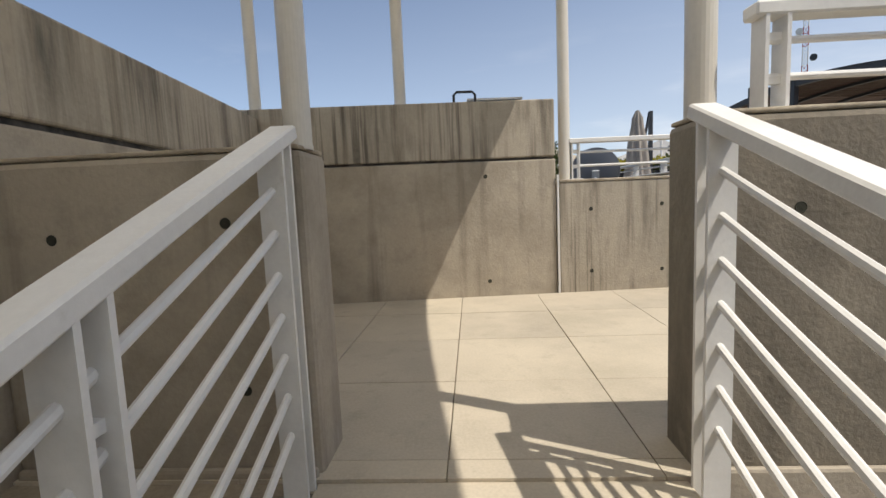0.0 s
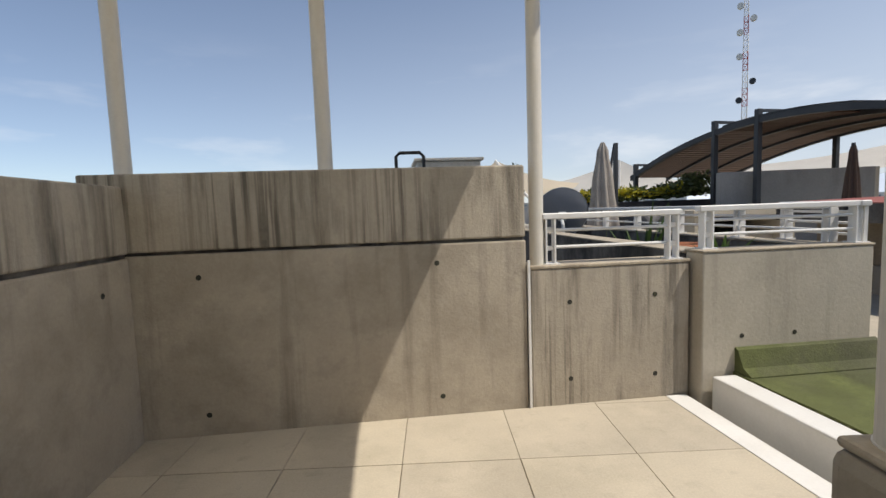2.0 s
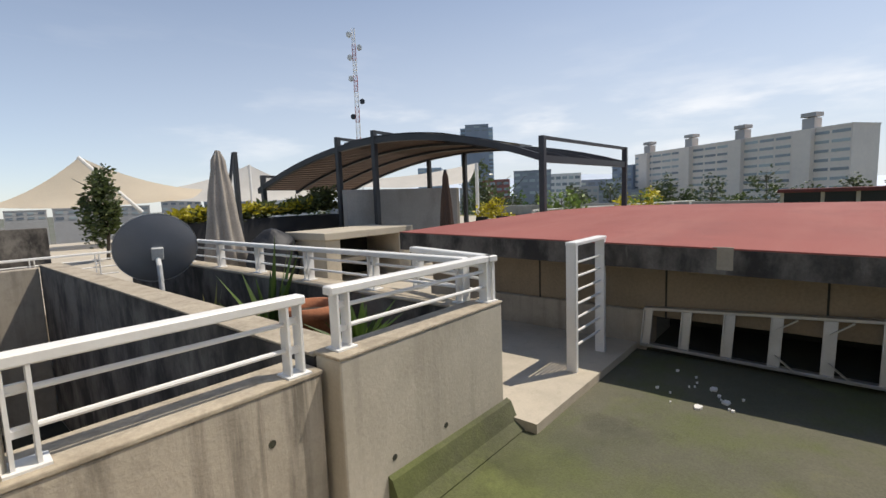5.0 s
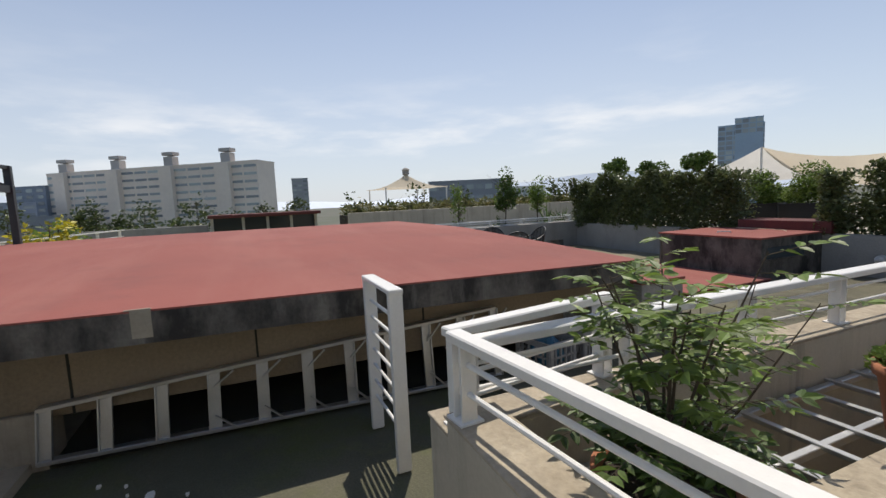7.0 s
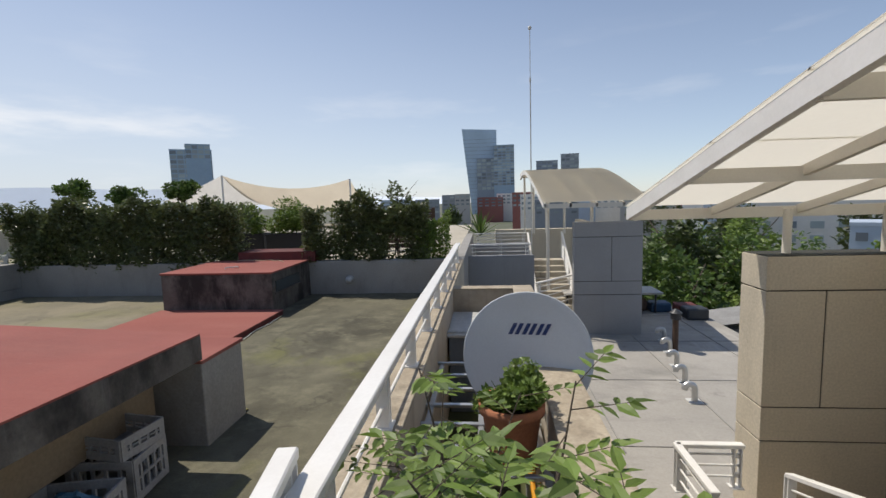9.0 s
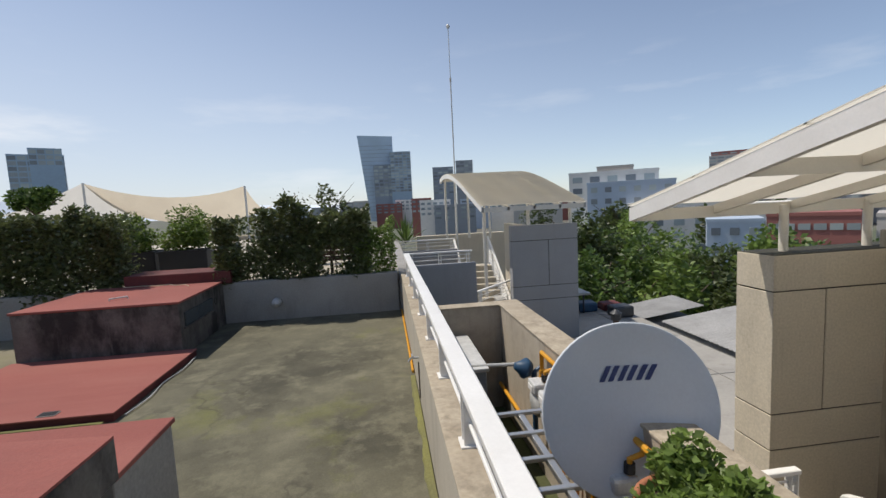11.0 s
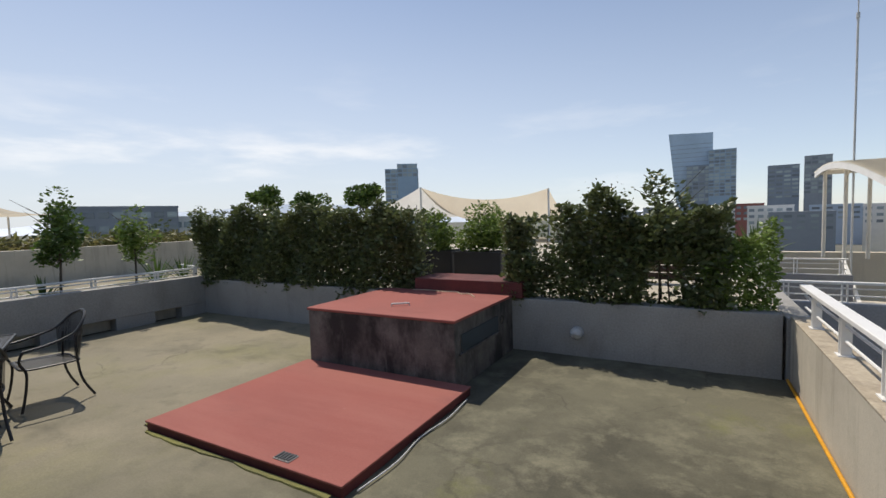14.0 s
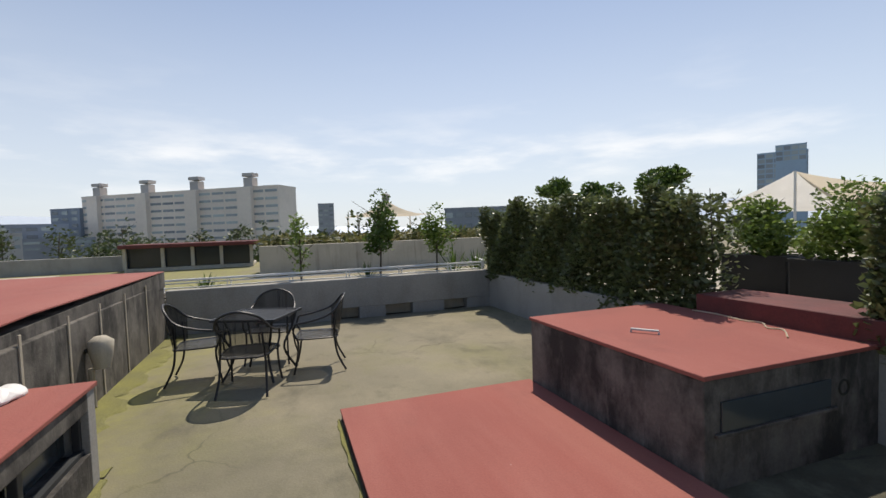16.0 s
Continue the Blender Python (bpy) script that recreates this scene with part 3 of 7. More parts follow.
solid("trim_planter_coping", (2.6, 3.905, 4.385, 4.58, 1.0, 1.017), M_CONC_TOP, "worn chipped concrete coping", "trim", 0.006)
wall("wall_channel_north_west", (2.605, 2.82, 4.57, 11.0, -1.2, 0.985), M_CONC_BLACK, "dark weathered concrete channel wall")
wall("wall_channel_north_east", (3.67, 3.9, 4.57, 11.0, -1.2, 0.985), M_CONC_BLACK, "dark weathered concrete channel wall")
solid("trim_channel_north_west_coping", (2.6, 2.83, 4.58, 11.0, 0.985, 1.0), M_CONC_TOP, "worn dusty concrete coping", "trim", 0.006)
solid("trim_channel_north_east_coping", (3.66, 3.91, 4.58, 11.0, 0.985, 1.0), M_CONC_TOP, "worn dusty concrete coping", "trim", 0.006)
solid("floor_planter_north", (2.82, 3.67, 4.57, 11.0, 0.3, 0.42), M_DARK, "dark planter bed floor", "floor", 0)
solid("floor_pit_west", (0.2, 2.6, 4.74, 11.0, -1.3, -1.2), M_DARK, "dark light-well floor", "floor", 0)
wall("wall_pit_far", (-1.2, 2.6, 11.0, 11.2, -1.3, 0.95), M_CONC, "concrete light-well wall")
wall("wall_pit_west", (-0.1, 0.1, 4.75, 11.0, -1.3, 0.75), M_CONC, "concrete light-well wall")
sheet("floor_north_terrace", 3.9, 30.0, 6.9, 30.0, 0.26, M_TILE, "cream paved north terrace", "floor")

# planter south of the passage, channel and its walls
wall("wall_planter_south", (2.84, 3.855, 1.88, 2.10, -0.6, 0.955), M_CONC_PALE, "pale cast concrete planter end wall")
solid("trim_planter_south_coping", (2.84, 3.87, 1.875, 2.105, 0.955, 0.972), M_CONC_TOP, "worn chipped concrete coping", "trim", 0.006)
wall("wall_channel_east", (3.86, 4.07, -6.58, 2.09, -0.9, 0.875), M_CONC_PALE, "pale stained concrete wall below a white railing")
solid("trim_channel_coping", (3.855, 4.076, -6.58, 2.095, 0.875, 0.893), M_CONC_TOP, "worn dusty concrete coping", "trim", 0.006)
wall("wall_channel_west", (2.82, 3.06, -3.6, 1.88, -3.0, 0.87), M_CONC, "cast concrete channel wall with gas pipes")
solid("trim_channel_west_coping", (2.81, 3.07, -3.78, 1.88, 0.87, 0.89), M_CONC_TOP, "worn dusty concrete coping", "trim", 0.006)
wall("wall_channel_end", (2.82, 3.87, -3.78, -3.6, -3.0, 0.87), M_CONC, "cast concrete channel end wall")
solid("trim_channel_end_coping", (3.07, 3.865, -3.78, -3.58, 0.87, 0.888), M_CONC_TOP, "worn dusty concrete coping", "trim", 0.006)
solid("floor_channel", (3.06, 3.87, -3.6, 1.88, -0.5, -0.32), M_PIT, "mossy green channel floor", "floor", 0)
wall("wall_cross_channel", (2.2, 3.87, -9.4, -9.2, -3.0, 0.62), M_PANEL, "grey precast concrete wall across the channel")
wall("wall_channel_beyond", (3.87, 4.1, -14.0, -6.62, -3.0, 0.86), M_CONC_GREY, "grey rendered wall beyond the parapet")
solid("floor_channel_beyond", (2.2, 3.87, -9.2, -3.8, -1.3, -1.2), M_DARK, "dark channel floor", "floor", 0)

# parapets
wall("wall_parapet_south", (4.13, 13.85, -6.80, -6.60, -0.3, 0.90), M_CONC_GREY, "grey rendered parapet below a hedge")
east = thing("wall_parapet_east", (13.65, -3.6, ZR - 0.02), "grey rendered parapet with drain openings at its foot", "wall", "", "structure")
part("upper", box(bmesh.new(), 13.64, 13.85, -6.6, -0.72, 0.42, 0.97, 0.012), M_CONC_GREY, east)
for y0, y1 in ((-6.6, -6.1), (-5.6, -4.95), (-4.4, -3.9), (-3.5, -0.72)):
    part("foot", box(bmesh.new(), 13.645, 13.845, y0, y1, 0.1, 0.42), M_CONC_GREY, east)
sheet("floor_beyond_east", 13.64, 34.0, -40.0, 30.0, 0.18, M_ROOF, "mossy roof floor beyond the parapet", "floor")
sheet("floor_beyond_south", 4.1, 14.6, -20.0, -6.8, 0.84, M_CONC_PALE, "cream paved roof garden beyond the hedge", "floor")
solid("red_ledge", (6.9, 8.55, -7.2, -6.55, 0.905, 1.12), M_REDDARK, "dark red painted ledge behind the roof hatch block", "ledge", 0.01)

# big red roof slab
slab = thing("red_roof_slab", (9.5, 3.0, 0.9), "raised roof slab with red waterproofing and blackened edges", "roof", "", "structure")
bm = bmesh.new()
top = [bm.verts.new(p) for p in ((5.49, -0.63, 1.145), (13.5, -0.75, 1.30), (13.5, 6.85, 1.33), (5.42, 6.85, 1.285))]
ridge = [bm.verts.new(p) for p in ((9.5, -0.70, 1.30), (9.5, 6.85, 1.37))]
bm.faces.new((top[0], ridge[0], ridge[1], top[3]))
bm.faces.new((ridge[0], top[1], top[2], ridge[1]))
r = bmesh.ops.extrude_face_region(bm, geom=bm.faces[:])
bmesh.ops.translate(bm, verts=[v for v in r["geom"] if isinstance(v, bmesh.types.BMVert)], vec=(0, 0, 0.012))
bmesh.ops.recalc_face_normals(bm, faces=bm.faces)
part("waterproofing", bm, M_RED, slab, "faded red waterproof coating")
bm = bmesh.new()
lo = [bm.verts.new(p) for p in ((5.49, -0.63, 0.965), (13.5, -0.75, 1.05), (13.5, 6.85, 1.1), (5.42, 6.85, 1.08))]
hi = [bm.verts.new(p) for p in ((5.49, -0.63, 1.143), (13.5, -0.75, 1.298), (13.5, 6.85, 1.328), (5.42, 6.85, 1.283))]
bm.faces.new(lo[::-1]); bm.faces.new(hi)
for i in range(4):
    j = (i + 1) % 4
    bm.faces.new((lo[i], lo[j], hi[j], hi[i]))
part("fascia", bm, M_CONC_BLACK, slab, "blackened concrete slab edge")
part("patch", box(bmesh.new(), 5.452, 5.47, 3.32, 3.46, 1.06, 1.24, 0.004), M_CONC, slab, "pale repair patch")
wall("wall_slab_west", (5.95, 6.15, -0.7, 6.8, 0.50, 1.06), M_TAN, "tan rendered wall under the roof slab")
wall("wall_slab_west_foot", (5.9, 6.2, 4.05, 6.8, 0.1, 0.56), M_CONC, "concrete plinth under the tan wall")
# recess back and floor painted near-black to give the shade under the slab
wall("wall_slab_recess", (6.9, 7.0, -0.7, 4.1, -0.1, 0.6), M_DARK, "back of the recess below the tan wall, near-black for shade", 0)
solid("floor_slab_recess", (5.9, 6.95, -0.7, 4.06, 0.0, ZR - 0.02), M_DARK, "recess floor under the slab, near-black for shade", "floor", 0)
for y in (5.2, 3.9, 2.75, 1.4):
    solid("trim_wall_joint", (5.944, 5.952, y, y + 0.015, 0.5, 1.0), M_DARK, "thin dark joint in the tan wall", "trim", 0)
wall("wall_slab_south", (6.15, 13.45, -0.74, -0.55, 0.0, 1.12), M_CONC_BLACK, "blackened, rain-streaked concrete wall")
for x in (7.4, 8.3, 9.15, 9.95, 10.7, 11.5, 12.4):
    solid("trim_wall_batten", (x, x + 0.035, -0.752, -0.74, ZR, 1.2), M_CONC, "pale vertical joint on the blackened wall", "trim", 0.003)

# low red block beside it
blk = thing("red_topped_block", (7.1, -1.0, ZR - 0.01), "low concrete duct block with red top and louvre window", "roof block", "", "structure")
part("body", box(bmesh.new(), 5.59, 6.4, -1.33, -0.76, ZR - 0.1, 0.88, 0.01), M_CONC_GREY, blk)
part("sill_wall", box(bmesh.new(), 6.4, 8.6, -1.33, -0.76, ZR - 0.1, 0.47, 0.006), M_CONC_BLACK, blk)
part("lintel", box(bmesh.new(), 6.4, 8.6, -1.33, -0.76, 0.75, 0.88, 0.006), M_CONC_BLACK, blk)
part("end_wall", box(bmesh.new(), 8.6, 8.72, -1.33, -0.76, ZR - 0.1, 0.88, 0.006), M_CONC_GREY, blk)
part("top", box(bmesh.new(), 5.575, 8.74, -1.345, -0.75, 0.88, 0.91, 0.006), M_RED, blk, "red waterproof coating")
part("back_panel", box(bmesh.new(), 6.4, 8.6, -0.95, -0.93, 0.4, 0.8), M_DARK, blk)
part("window_frame", beam(beam(bmesh.new(), (6.4, -1.27, 0.735), (8.6, -1.27, 0.735), 0.05, 0.03), (6.4, -1.27, 0.485), (8.6, -1.27, 0.485), 0.05, 0.03), M_STEEL, blk)
for i in range(3):
    x = 6.45 + i * 0.73
    part("pane", box(bmesh.new(), x, x + 0.66, -1.2, -1.19, 0.5, 0.72), M_GLASS_DARK, blk)
    part("mullion", box(bmesh.new(), x + 0.66, x + 0.71, -1.285, -1.24, 0.48, 0.74, 0.004), M_STEEL, blk)

# hatch block and its low plinth
bk = thing("roof_hatch_block", (8.0, -5.7, ZR - 0.01), "soot-stained concrete block with red top and narrow side window", "roof block", "", "structure")
part("body", box(bmesh.new(), 7.05, 9.06, -6.6, -4.92, ZR - 0.1, 0.915, 0.012), M_CONC_BLACK, bk)
part("top", box(bmesh.new(), 7.035, 9.075, -6.59, -4.905, 0.915, 0.947, 0.008), M_RED, bk, "red waterproof coating")
part("window_strip", box(bmesh.new(), 7.035, 7.05, -6.05, -5.05, 0.58, 0.77, 0.004), M_GLASS_DARK, bk, "narrow dark window")
part("window_sill", box(bmesh.new(), 7.02, 7.05, -6.1, -5.0, 0.555, 0.578, 0.004), M_CONC_BLACK, bk)
# vent hole as a shallow disc, near-black in place of inner shade
part("vent_hole", lathe(bmesh.new(), [(0.06, 0), (0.055, 0.006), (0.045, 0.005), (0.042, -0.004), (0.001, -0.004)], (0, 0, 0), 16, Matrix.Translation((7.047, -6.2, 0.69)) @ pose(0, 0, 0, 0, -90, 0)), M_DARK, bk)
h = bmesh.new()
tube(h, [(8.11, -5.33, 0.945), (8.11, -5.33, 0.975), (7.94, -5.46, 0.975), (7.94, -5.46, 0.945)], 0.011)
tagged(part("lifting_handle", h, M_METER), "pale metal lifting handle on the red hatch top", "handle")
sl = thing("red_roof_plinth", (7.95, -3.85, ZR - 0.01), "low plinth with red waterproofing and dark red sides", "roof plinth", "", "structure")
part("body", box(bmesh.new(), 6.88, 9.09, -4.91, -3.01, ZR - 0.1, 0.285, 0.01), M_REDDARK, sl)
part("top", box(bmesh.new(), 6.87, 9.10, -4.91, -3.0, 0.285, 0.302, 0.006), M_RED, sl, "red waterproof coating")

# ground far below and the lower roofs to the west
sheet("ground", -2500, 2500, -2500, 2500, -14.0, surf("city_ground", (0.16, 0.15, 0.13), (0.10, 0.12, 0.07), big=0.02, fine=0.4, rough=1, bump=0), "hazy city ground far below", "ground")
LOWROOF = surf("beige_roof_screed", (0.40, 0.375, 0.335), (0.34, 0.32, 0.285), big=0.5, fine=30, rough=0.9, bump=0.2, grain=0.15, stains=(
    ((0.22, 0.21, 0.19), 0.6, (1, 2.2, 1), 0.5, 0.7, 0.6), ((0.15, 0.14, 0.125), 2.2, None, 0.58, 0.75, 0.5), ((0.5, 0.47, 0.42), 1.3, (3, 0.4, 1), 0.58, 0.72, 0.5)))
solid("lower_roof", (-3.4, 2.82, -13.6, 1.9, -14.0, -1.75), LOWROOF, "grey membrane roof of the lower wing", "roof", 0.05)
solid("lower_roof_step", (-3.4, -1.25, -2.0, 12.0, -14.0, -0.4), M_CONC_GREY, "grey rendered lower wing", "roof", 0.05)
solid("building_mass", (2.82, 34.0, -40.0, 30.0, -13.9, -3.0), M_CONC_GREY, "grey body of the building below the roof", "building", 0)


# ---- stairs, canopies and piers: this flight and its mirror image beyond the parapet ----
def flip(mirror):
    return (lambda y: -12.95 - y) if mirror else (lambda y: y)


def canopy_height(y):
    u = y + 3.1
    return 1.85 + 0.2289 * u + 0.01562 * u * u - 0.003427 * u ** 3


M_POLY = surf("translucent_beige_roof_sheet", (0.42, 0.40, 0.355), (0.36, 0.345, 0.305), big=1.2, fine=30, rough=0.7, bump=0.1)
pt = M_POLY.node_tree
ptl = pt.nodes.new("ShaderNodeBsdfTranslucent")
ptl.inputs[0].default_value = (0.95, 0.92, 0.85, 1)
pmx = node(pt, "ShaderNodeMixShader", Fac=0.76)
pt.links.new(pt.nodes["Principled BSDF"].outputs[0], pmx.inputs[1])
pt.links.new(ptl.outputs[0], pmx.inputs[2])
pt.links.new(pmx.outputs[0], pt.nodes["Material Output"].inputs[0])


def bent_bar(line, w, h):
    """One continuous bar of rectangular section along a line in the yz plane."""
    bm, rows = bmesh.new(), []
    for x, y, z in line:
        rows.append([bm.verts.new((x + sx * w / 2, y, z + sz * h / 2)) for sx, sz in ((-1, -1), (1, -1), (1, 1), (-1, 1))])
    for a, b in zip(rows, rows[1:]):
        for i in range(4):
            bm.faces.new((a[i], a[(i + 1) % 4], b[(i + 1) % 4], b[i]))
    bm.faces.new(rows[0][::-1])
    bm.faces.new(rows[-1])
    bmesh.ops.recalc_face_normals(bm, faces=bm.faces)
    return bm


def canopy(mirror, x0, x1):
    fy = flip(mirror)
    t = thing("stair_canopy", ((x0 + x1) / 2, fy(0.8), 1.9), "arched white steel stair canopy with beige roof sheets", "canopy", "stair canopies")
    ys = [-3.12 + 8.0 * i / 16 for i in range(17)]
    for x in (x0, x1):
        part("edge_beam", bent_bar([(x, fy(a), canopy_height(a)) for a in ys], 0.06, 0.14), M_WHITE, t)
    for i in (0, 3, 6, 9, 12, 15):
        y = ys[i] + 0.03
        part("cross_beam", beam(bmesh.new(), (x0, fy(y), canopy_height(y) - 0.02), (x1, fy(y), canopy_height(y) - 0.02), 0.06, 0.12), M_COLUMN, t)
    n = 4
    for k in range(1, n):
        x = x0 + (x1 - x0) * k / n
        part("rafter", bent_bar([(x, fy(a), canopy_height(a)) for a in ys], 0.05, 0.09), M_COLUMN, t)
    for j in range(8):
        bm = bmesh.new()
        g = []
        for i in range(9):
            x = x0 - 0.04 + (x1 - x0 + 0.08) * i / 8
            g.append([bm.verts.new((x, fy(y), canopy_height(y) + 0.085 + 0.004 * (i % 2))) for y in (ys[2 * j], ys[2 * j + 1], ys[2 * j + 2] + 0.015)])
        for i in range(8):
            for k in range(2):
                bm.faces.new((g[i][k], g[i + 1][k], g[i + 1][k + 1], g[i][k + 1]))
        r = bmesh.ops.extrude_face_region(bm, geom=bm.faces[:])
        bmesh.ops.translate(bm, verts=[v for v in r["geom"] if isinstance(v, bmesh.types.BMVert)], vec=(0, 0, 0.012))
        bmesh.ops.recalc_face_normals(bm, faces=bm.faces)
        part("roof_sheet", bm, M_POLY, t)
    return t


def post(x, y, z0, z1, r, label, name="canopy_column"):
    t = thing(name, (x, y, z0), label, "column", "canopy columns")
    part("shaft", rod(bmesh.new(), (x, y, z0), (x, y, z1), r, seg=24), M_COLUMN, t, smooth=False)
    part("weld_seam", rod(bmesh.new(), (x, y, z0), (x, y, z0 + 0.012), r * 1.05, seg=24), M_COLUMN, t)
    return t


def stair(mirror, x0, x1, zoff=0.0, count=15, tread=0.36, rise=0.15, rail=0.97):
    fy = flip(mirror)
    t = thing("stair_flight", ((x0 + x1) / 2, fy(1.93), zoff - 0.2), "cast concrete stair flight", "stairs", "stair flights", "structure")
    for i in range(count):
        y1, z = 1.93 - tread * i, zoff - rise * i - 0.01
        part("step", box(bmesh.new(), x0 + 0.03, x1 - 0.03, fy(y1 - tread * 2), fy(y1), z - 0.35, z, 0.006), M_CONC_PALE if i or mirror else M_TILE, t)
    for x, side in ((x0, 0), (x1, 1)):
        r = thing("stair_railing", (x, fy(0.5), zoff - 1.2), "white painted steel stair railing with round bars", "railing", "stair railings")
        top = lambda y: zoff + rail - (1.93 - y) * rise / tread
        y_end = -1.6
        part("top_rail", beam(bmesh.new(), (x, fy(1.95), top(1.93)), (x, fy(y_end), top(y_end)), 0.075, 0.04, 0.006), M_WHITE, r)
        for k in range(7):
            d = 0.13 + k * 0.112
            part("bar", rod(bmesh.new(), (x, fy(1.86), top(1.86) - d), (x, fy(y_end), top(y_end) - d), 0.011, seg=8), M_WHITE, r)
        for y in (1.87, 1.2, 0.3, -0.6, -1.58):
            bm = bmesh.new()
            for dy in (-0.028, 0.028):
                box(bm, x - 0.035, x + 0.035, fy(y + dy - 0.006), fy(y + dy + 0.006), top(y) - 1.05, top(y) - 0.01)
            for k in range(4):
                box(bm, x - 0.012, x + 0.012, fy(y - 0.024), fy(y + 0.024), top(y) - 0.2 - 0.2 * k, top(y) - 0.18 - 0.2 * k)
            part("post", bm, M_WHITE, r)
        if not mirror:
            swung(r)
    return t if mirror else swung(t)


canopy(False, -1.93, 1.73)
canopy(True, -0.85, 1.86)
stair(False, -0.06, 1.085, rail=1.03)
stair(True, 0.6, 1.85, -0.2, 15, 0.28, 0.175)
for x, y, z0, r in ((-0.045, 2.1, 0.99, 0.041), (1.175, 2.06, 1.02, 0.044), (-1.05, 4.6, 1.605, 0.048), (0.15, 4.6, 1.605, 0.048), (1.52, 4.57, 0.945, 0.048)):
    post(x, y, z0, canopy_height(y) + 0.0, r, "cream painted round steel column on a concrete wall")
for x, y in ((0.02, -3.05), (-1.02, -3.05)):
    post(x, y, 1.34, canopy_height(y), 0.045, "cream painted round steel column on a concrete wall")
for x, y, z0 in ((1.75, -17.3, 0.6), (1.45, -16.6, 0.6), (0.9, -16.9, 0.6), (1.7, -10.4, -0.5), (-0.6, -10.25, 1.32), (0.55, -10.25, 1.32), (0.5, -14.9, 0.7)):
    post(x, y, z0, canopy_height(-12.95 - y), 0.045, "cream painted round steel column on a concrete wall")


def panel_pier(name, x0, x1, y0, y1, z0, z1, face, material, label, joints):
    """A pier clad in large panels with open joints."""
    t = thing(name, ((x0 + x1) / 2, (y0 + y1) / 2, z0), label, "wall", "", "structure")
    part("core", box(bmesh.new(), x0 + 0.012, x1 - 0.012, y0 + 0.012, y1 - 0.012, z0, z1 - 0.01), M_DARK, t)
    for (a, b, c, d) in joints:
        part("panel", box(bmesh.new(), a, b, y0, y1, c, d, 0.006), material, t)
    return t


panel_pier("wall_pier_far", -0.78, 1.03, -10.45, -10.2, -3.0, 1.37, 0, M_PANEL, "grey precast pier with open panel joints",
           [(-0.78, 1.03, 0.97, 1.37), (-0.78, 0.02, -0.25, 0.955), (0.035, 1.03, -0.25, 0.955), (-0.78, 1.03, -0.62, -0.265), (-0.78, 1.03, -3.0, -0.635)])
solid("wall_pier_far_side", (0.28, 0.48, -13.0, -10.46, -3.0, 1.32), M_CREAM_PANEL, "cream precast stair side wall", "wall")
solid("wall_far_back", (-0.86, 3.0, -17.9, -17.6, -3.0, 0.72), M_CREAM_PANEL, "cream precast wall behind the far stair", "wall")
solid("wall_far_landing", (1.9, 3.87, -14.0, -13.8, -3.0, 0.5), M_PANEL, "grey precast wall beside the far stair", "wall")
panel_pier("wall_pier_near", -1.6, 0.36, -3.3, -2.8, -3.0, 1.37, 0, M_CREAM_PANEL, "cream precast pier with open panel joints",
           [(-1.6, 0.36, 0.98, 1.35), (-1.6, -0.27, -0.35, 0.965), (-0.255, 0.36, -0.35, 0.965), (-1.6, 0.36, -0.75, -0.365), (-1.6, 0.36, -3.0, -0.765)])
solid("wall_pier_near_side", (-1.6, -1.35, -2.8, 0.2, -3.0, 1.36), M_CREAM_PANEL, "cream precast stair side wall", "wall")

# ---- railings ----
def railing(pts, zb, zt, posts, bars=2, label="white painted steel railing with round bars", name="railing", step=None, group="roof railings", wide=0.07):
    """pts: the line in plan. posts: fractions along it (or a spacing in step). zb, zt: foot and top."""
    t = thing(name, (pts[0][0], pts[0][1], zb), label, "railing", group)
    P = [Vector((x, y, 0)) for x, y in pts]
    for a, b in zip(P, P[1:]):
        d = (b - a).normalized() * 0.03
        part("top_rail", beam(bmesh.new(), a - d + Vector((0, 0, zt - 0.02)), b + d + Vector((0, 0, zt - 0.02)), wide, 0.04, 0.006), M_WHITE, t)
        for k in range(bars):
            z = zb + (zt - zb) * (k + 1) / (bars + 1)
            part("bar", rod(bmesh.new(), a + Vector((0, 0, z)), b + Vector((0, 0, z)), 0.011, seg=8), M_WHITE, t)
        n = [i * step / (b - a).length for i in range(int((b - a).length / step) + 1)] if step else posts
        for f in n:
            c, u = a.lerp(b, f), (b - a).normalized()
            bm = bmesh.new()
            for s in (-0.03, 0.03):
                q = c + u * s
                beam(bm, q + Vector((0, 0, zb)), q + Vector((0, 0, zt - 0.035)), 0.065, 0.011, up=u)
            for j in range(2):
                z = zb + (zt - zb) * (0.3 + 0.4 * j)
                beam(bm, c - u * 0.03 + Vector((0, 0, z)), c + u * 0.03 + Vector((0, 0, z)), 0.02, 0.02)
            beam(bm, c - u * 0.055 + Vector((0, 0, zb + 0.004)), c + u * 0.055 + Vector((0, 0, zb + 0.004)), 0.10, 0.008)
            part("post", bm, M_WHITE, t)
    return t


railing([(1.58, 4.56), (2.50, 4.53)], 0.957, 1.30, (0.03, 0.97))
railing([(2.67, 4.50), (3.87, 4.46)], 1.017, 1.315, (0.03, 0.97))
railing([(3.86, 4.44), (4.06, 5.3)], 0.985, 1.315, (0.04, 0.96), 3)
railing([(3.79, 4.62), (3.79, 10.9)], 1.0, 1.30, (), step=0.88)
railing([(2.45, 1.925), (3.83, 2.05)], 0.972, 1.305, (0.97,))
railing([(3.90, 2.04), (4.04, 1.13)], 0.893, 1.305, (0.03, 0.97), 3)
railing([(3.955, 1.95), (3.965, -6.52)], 0.893, 1.225, (), step=0.89, wide=0.1)
railing([(1.31, 2.0), (2.38, 1.93)], 1.03, 1.335, (0.03, 0.97), 2)
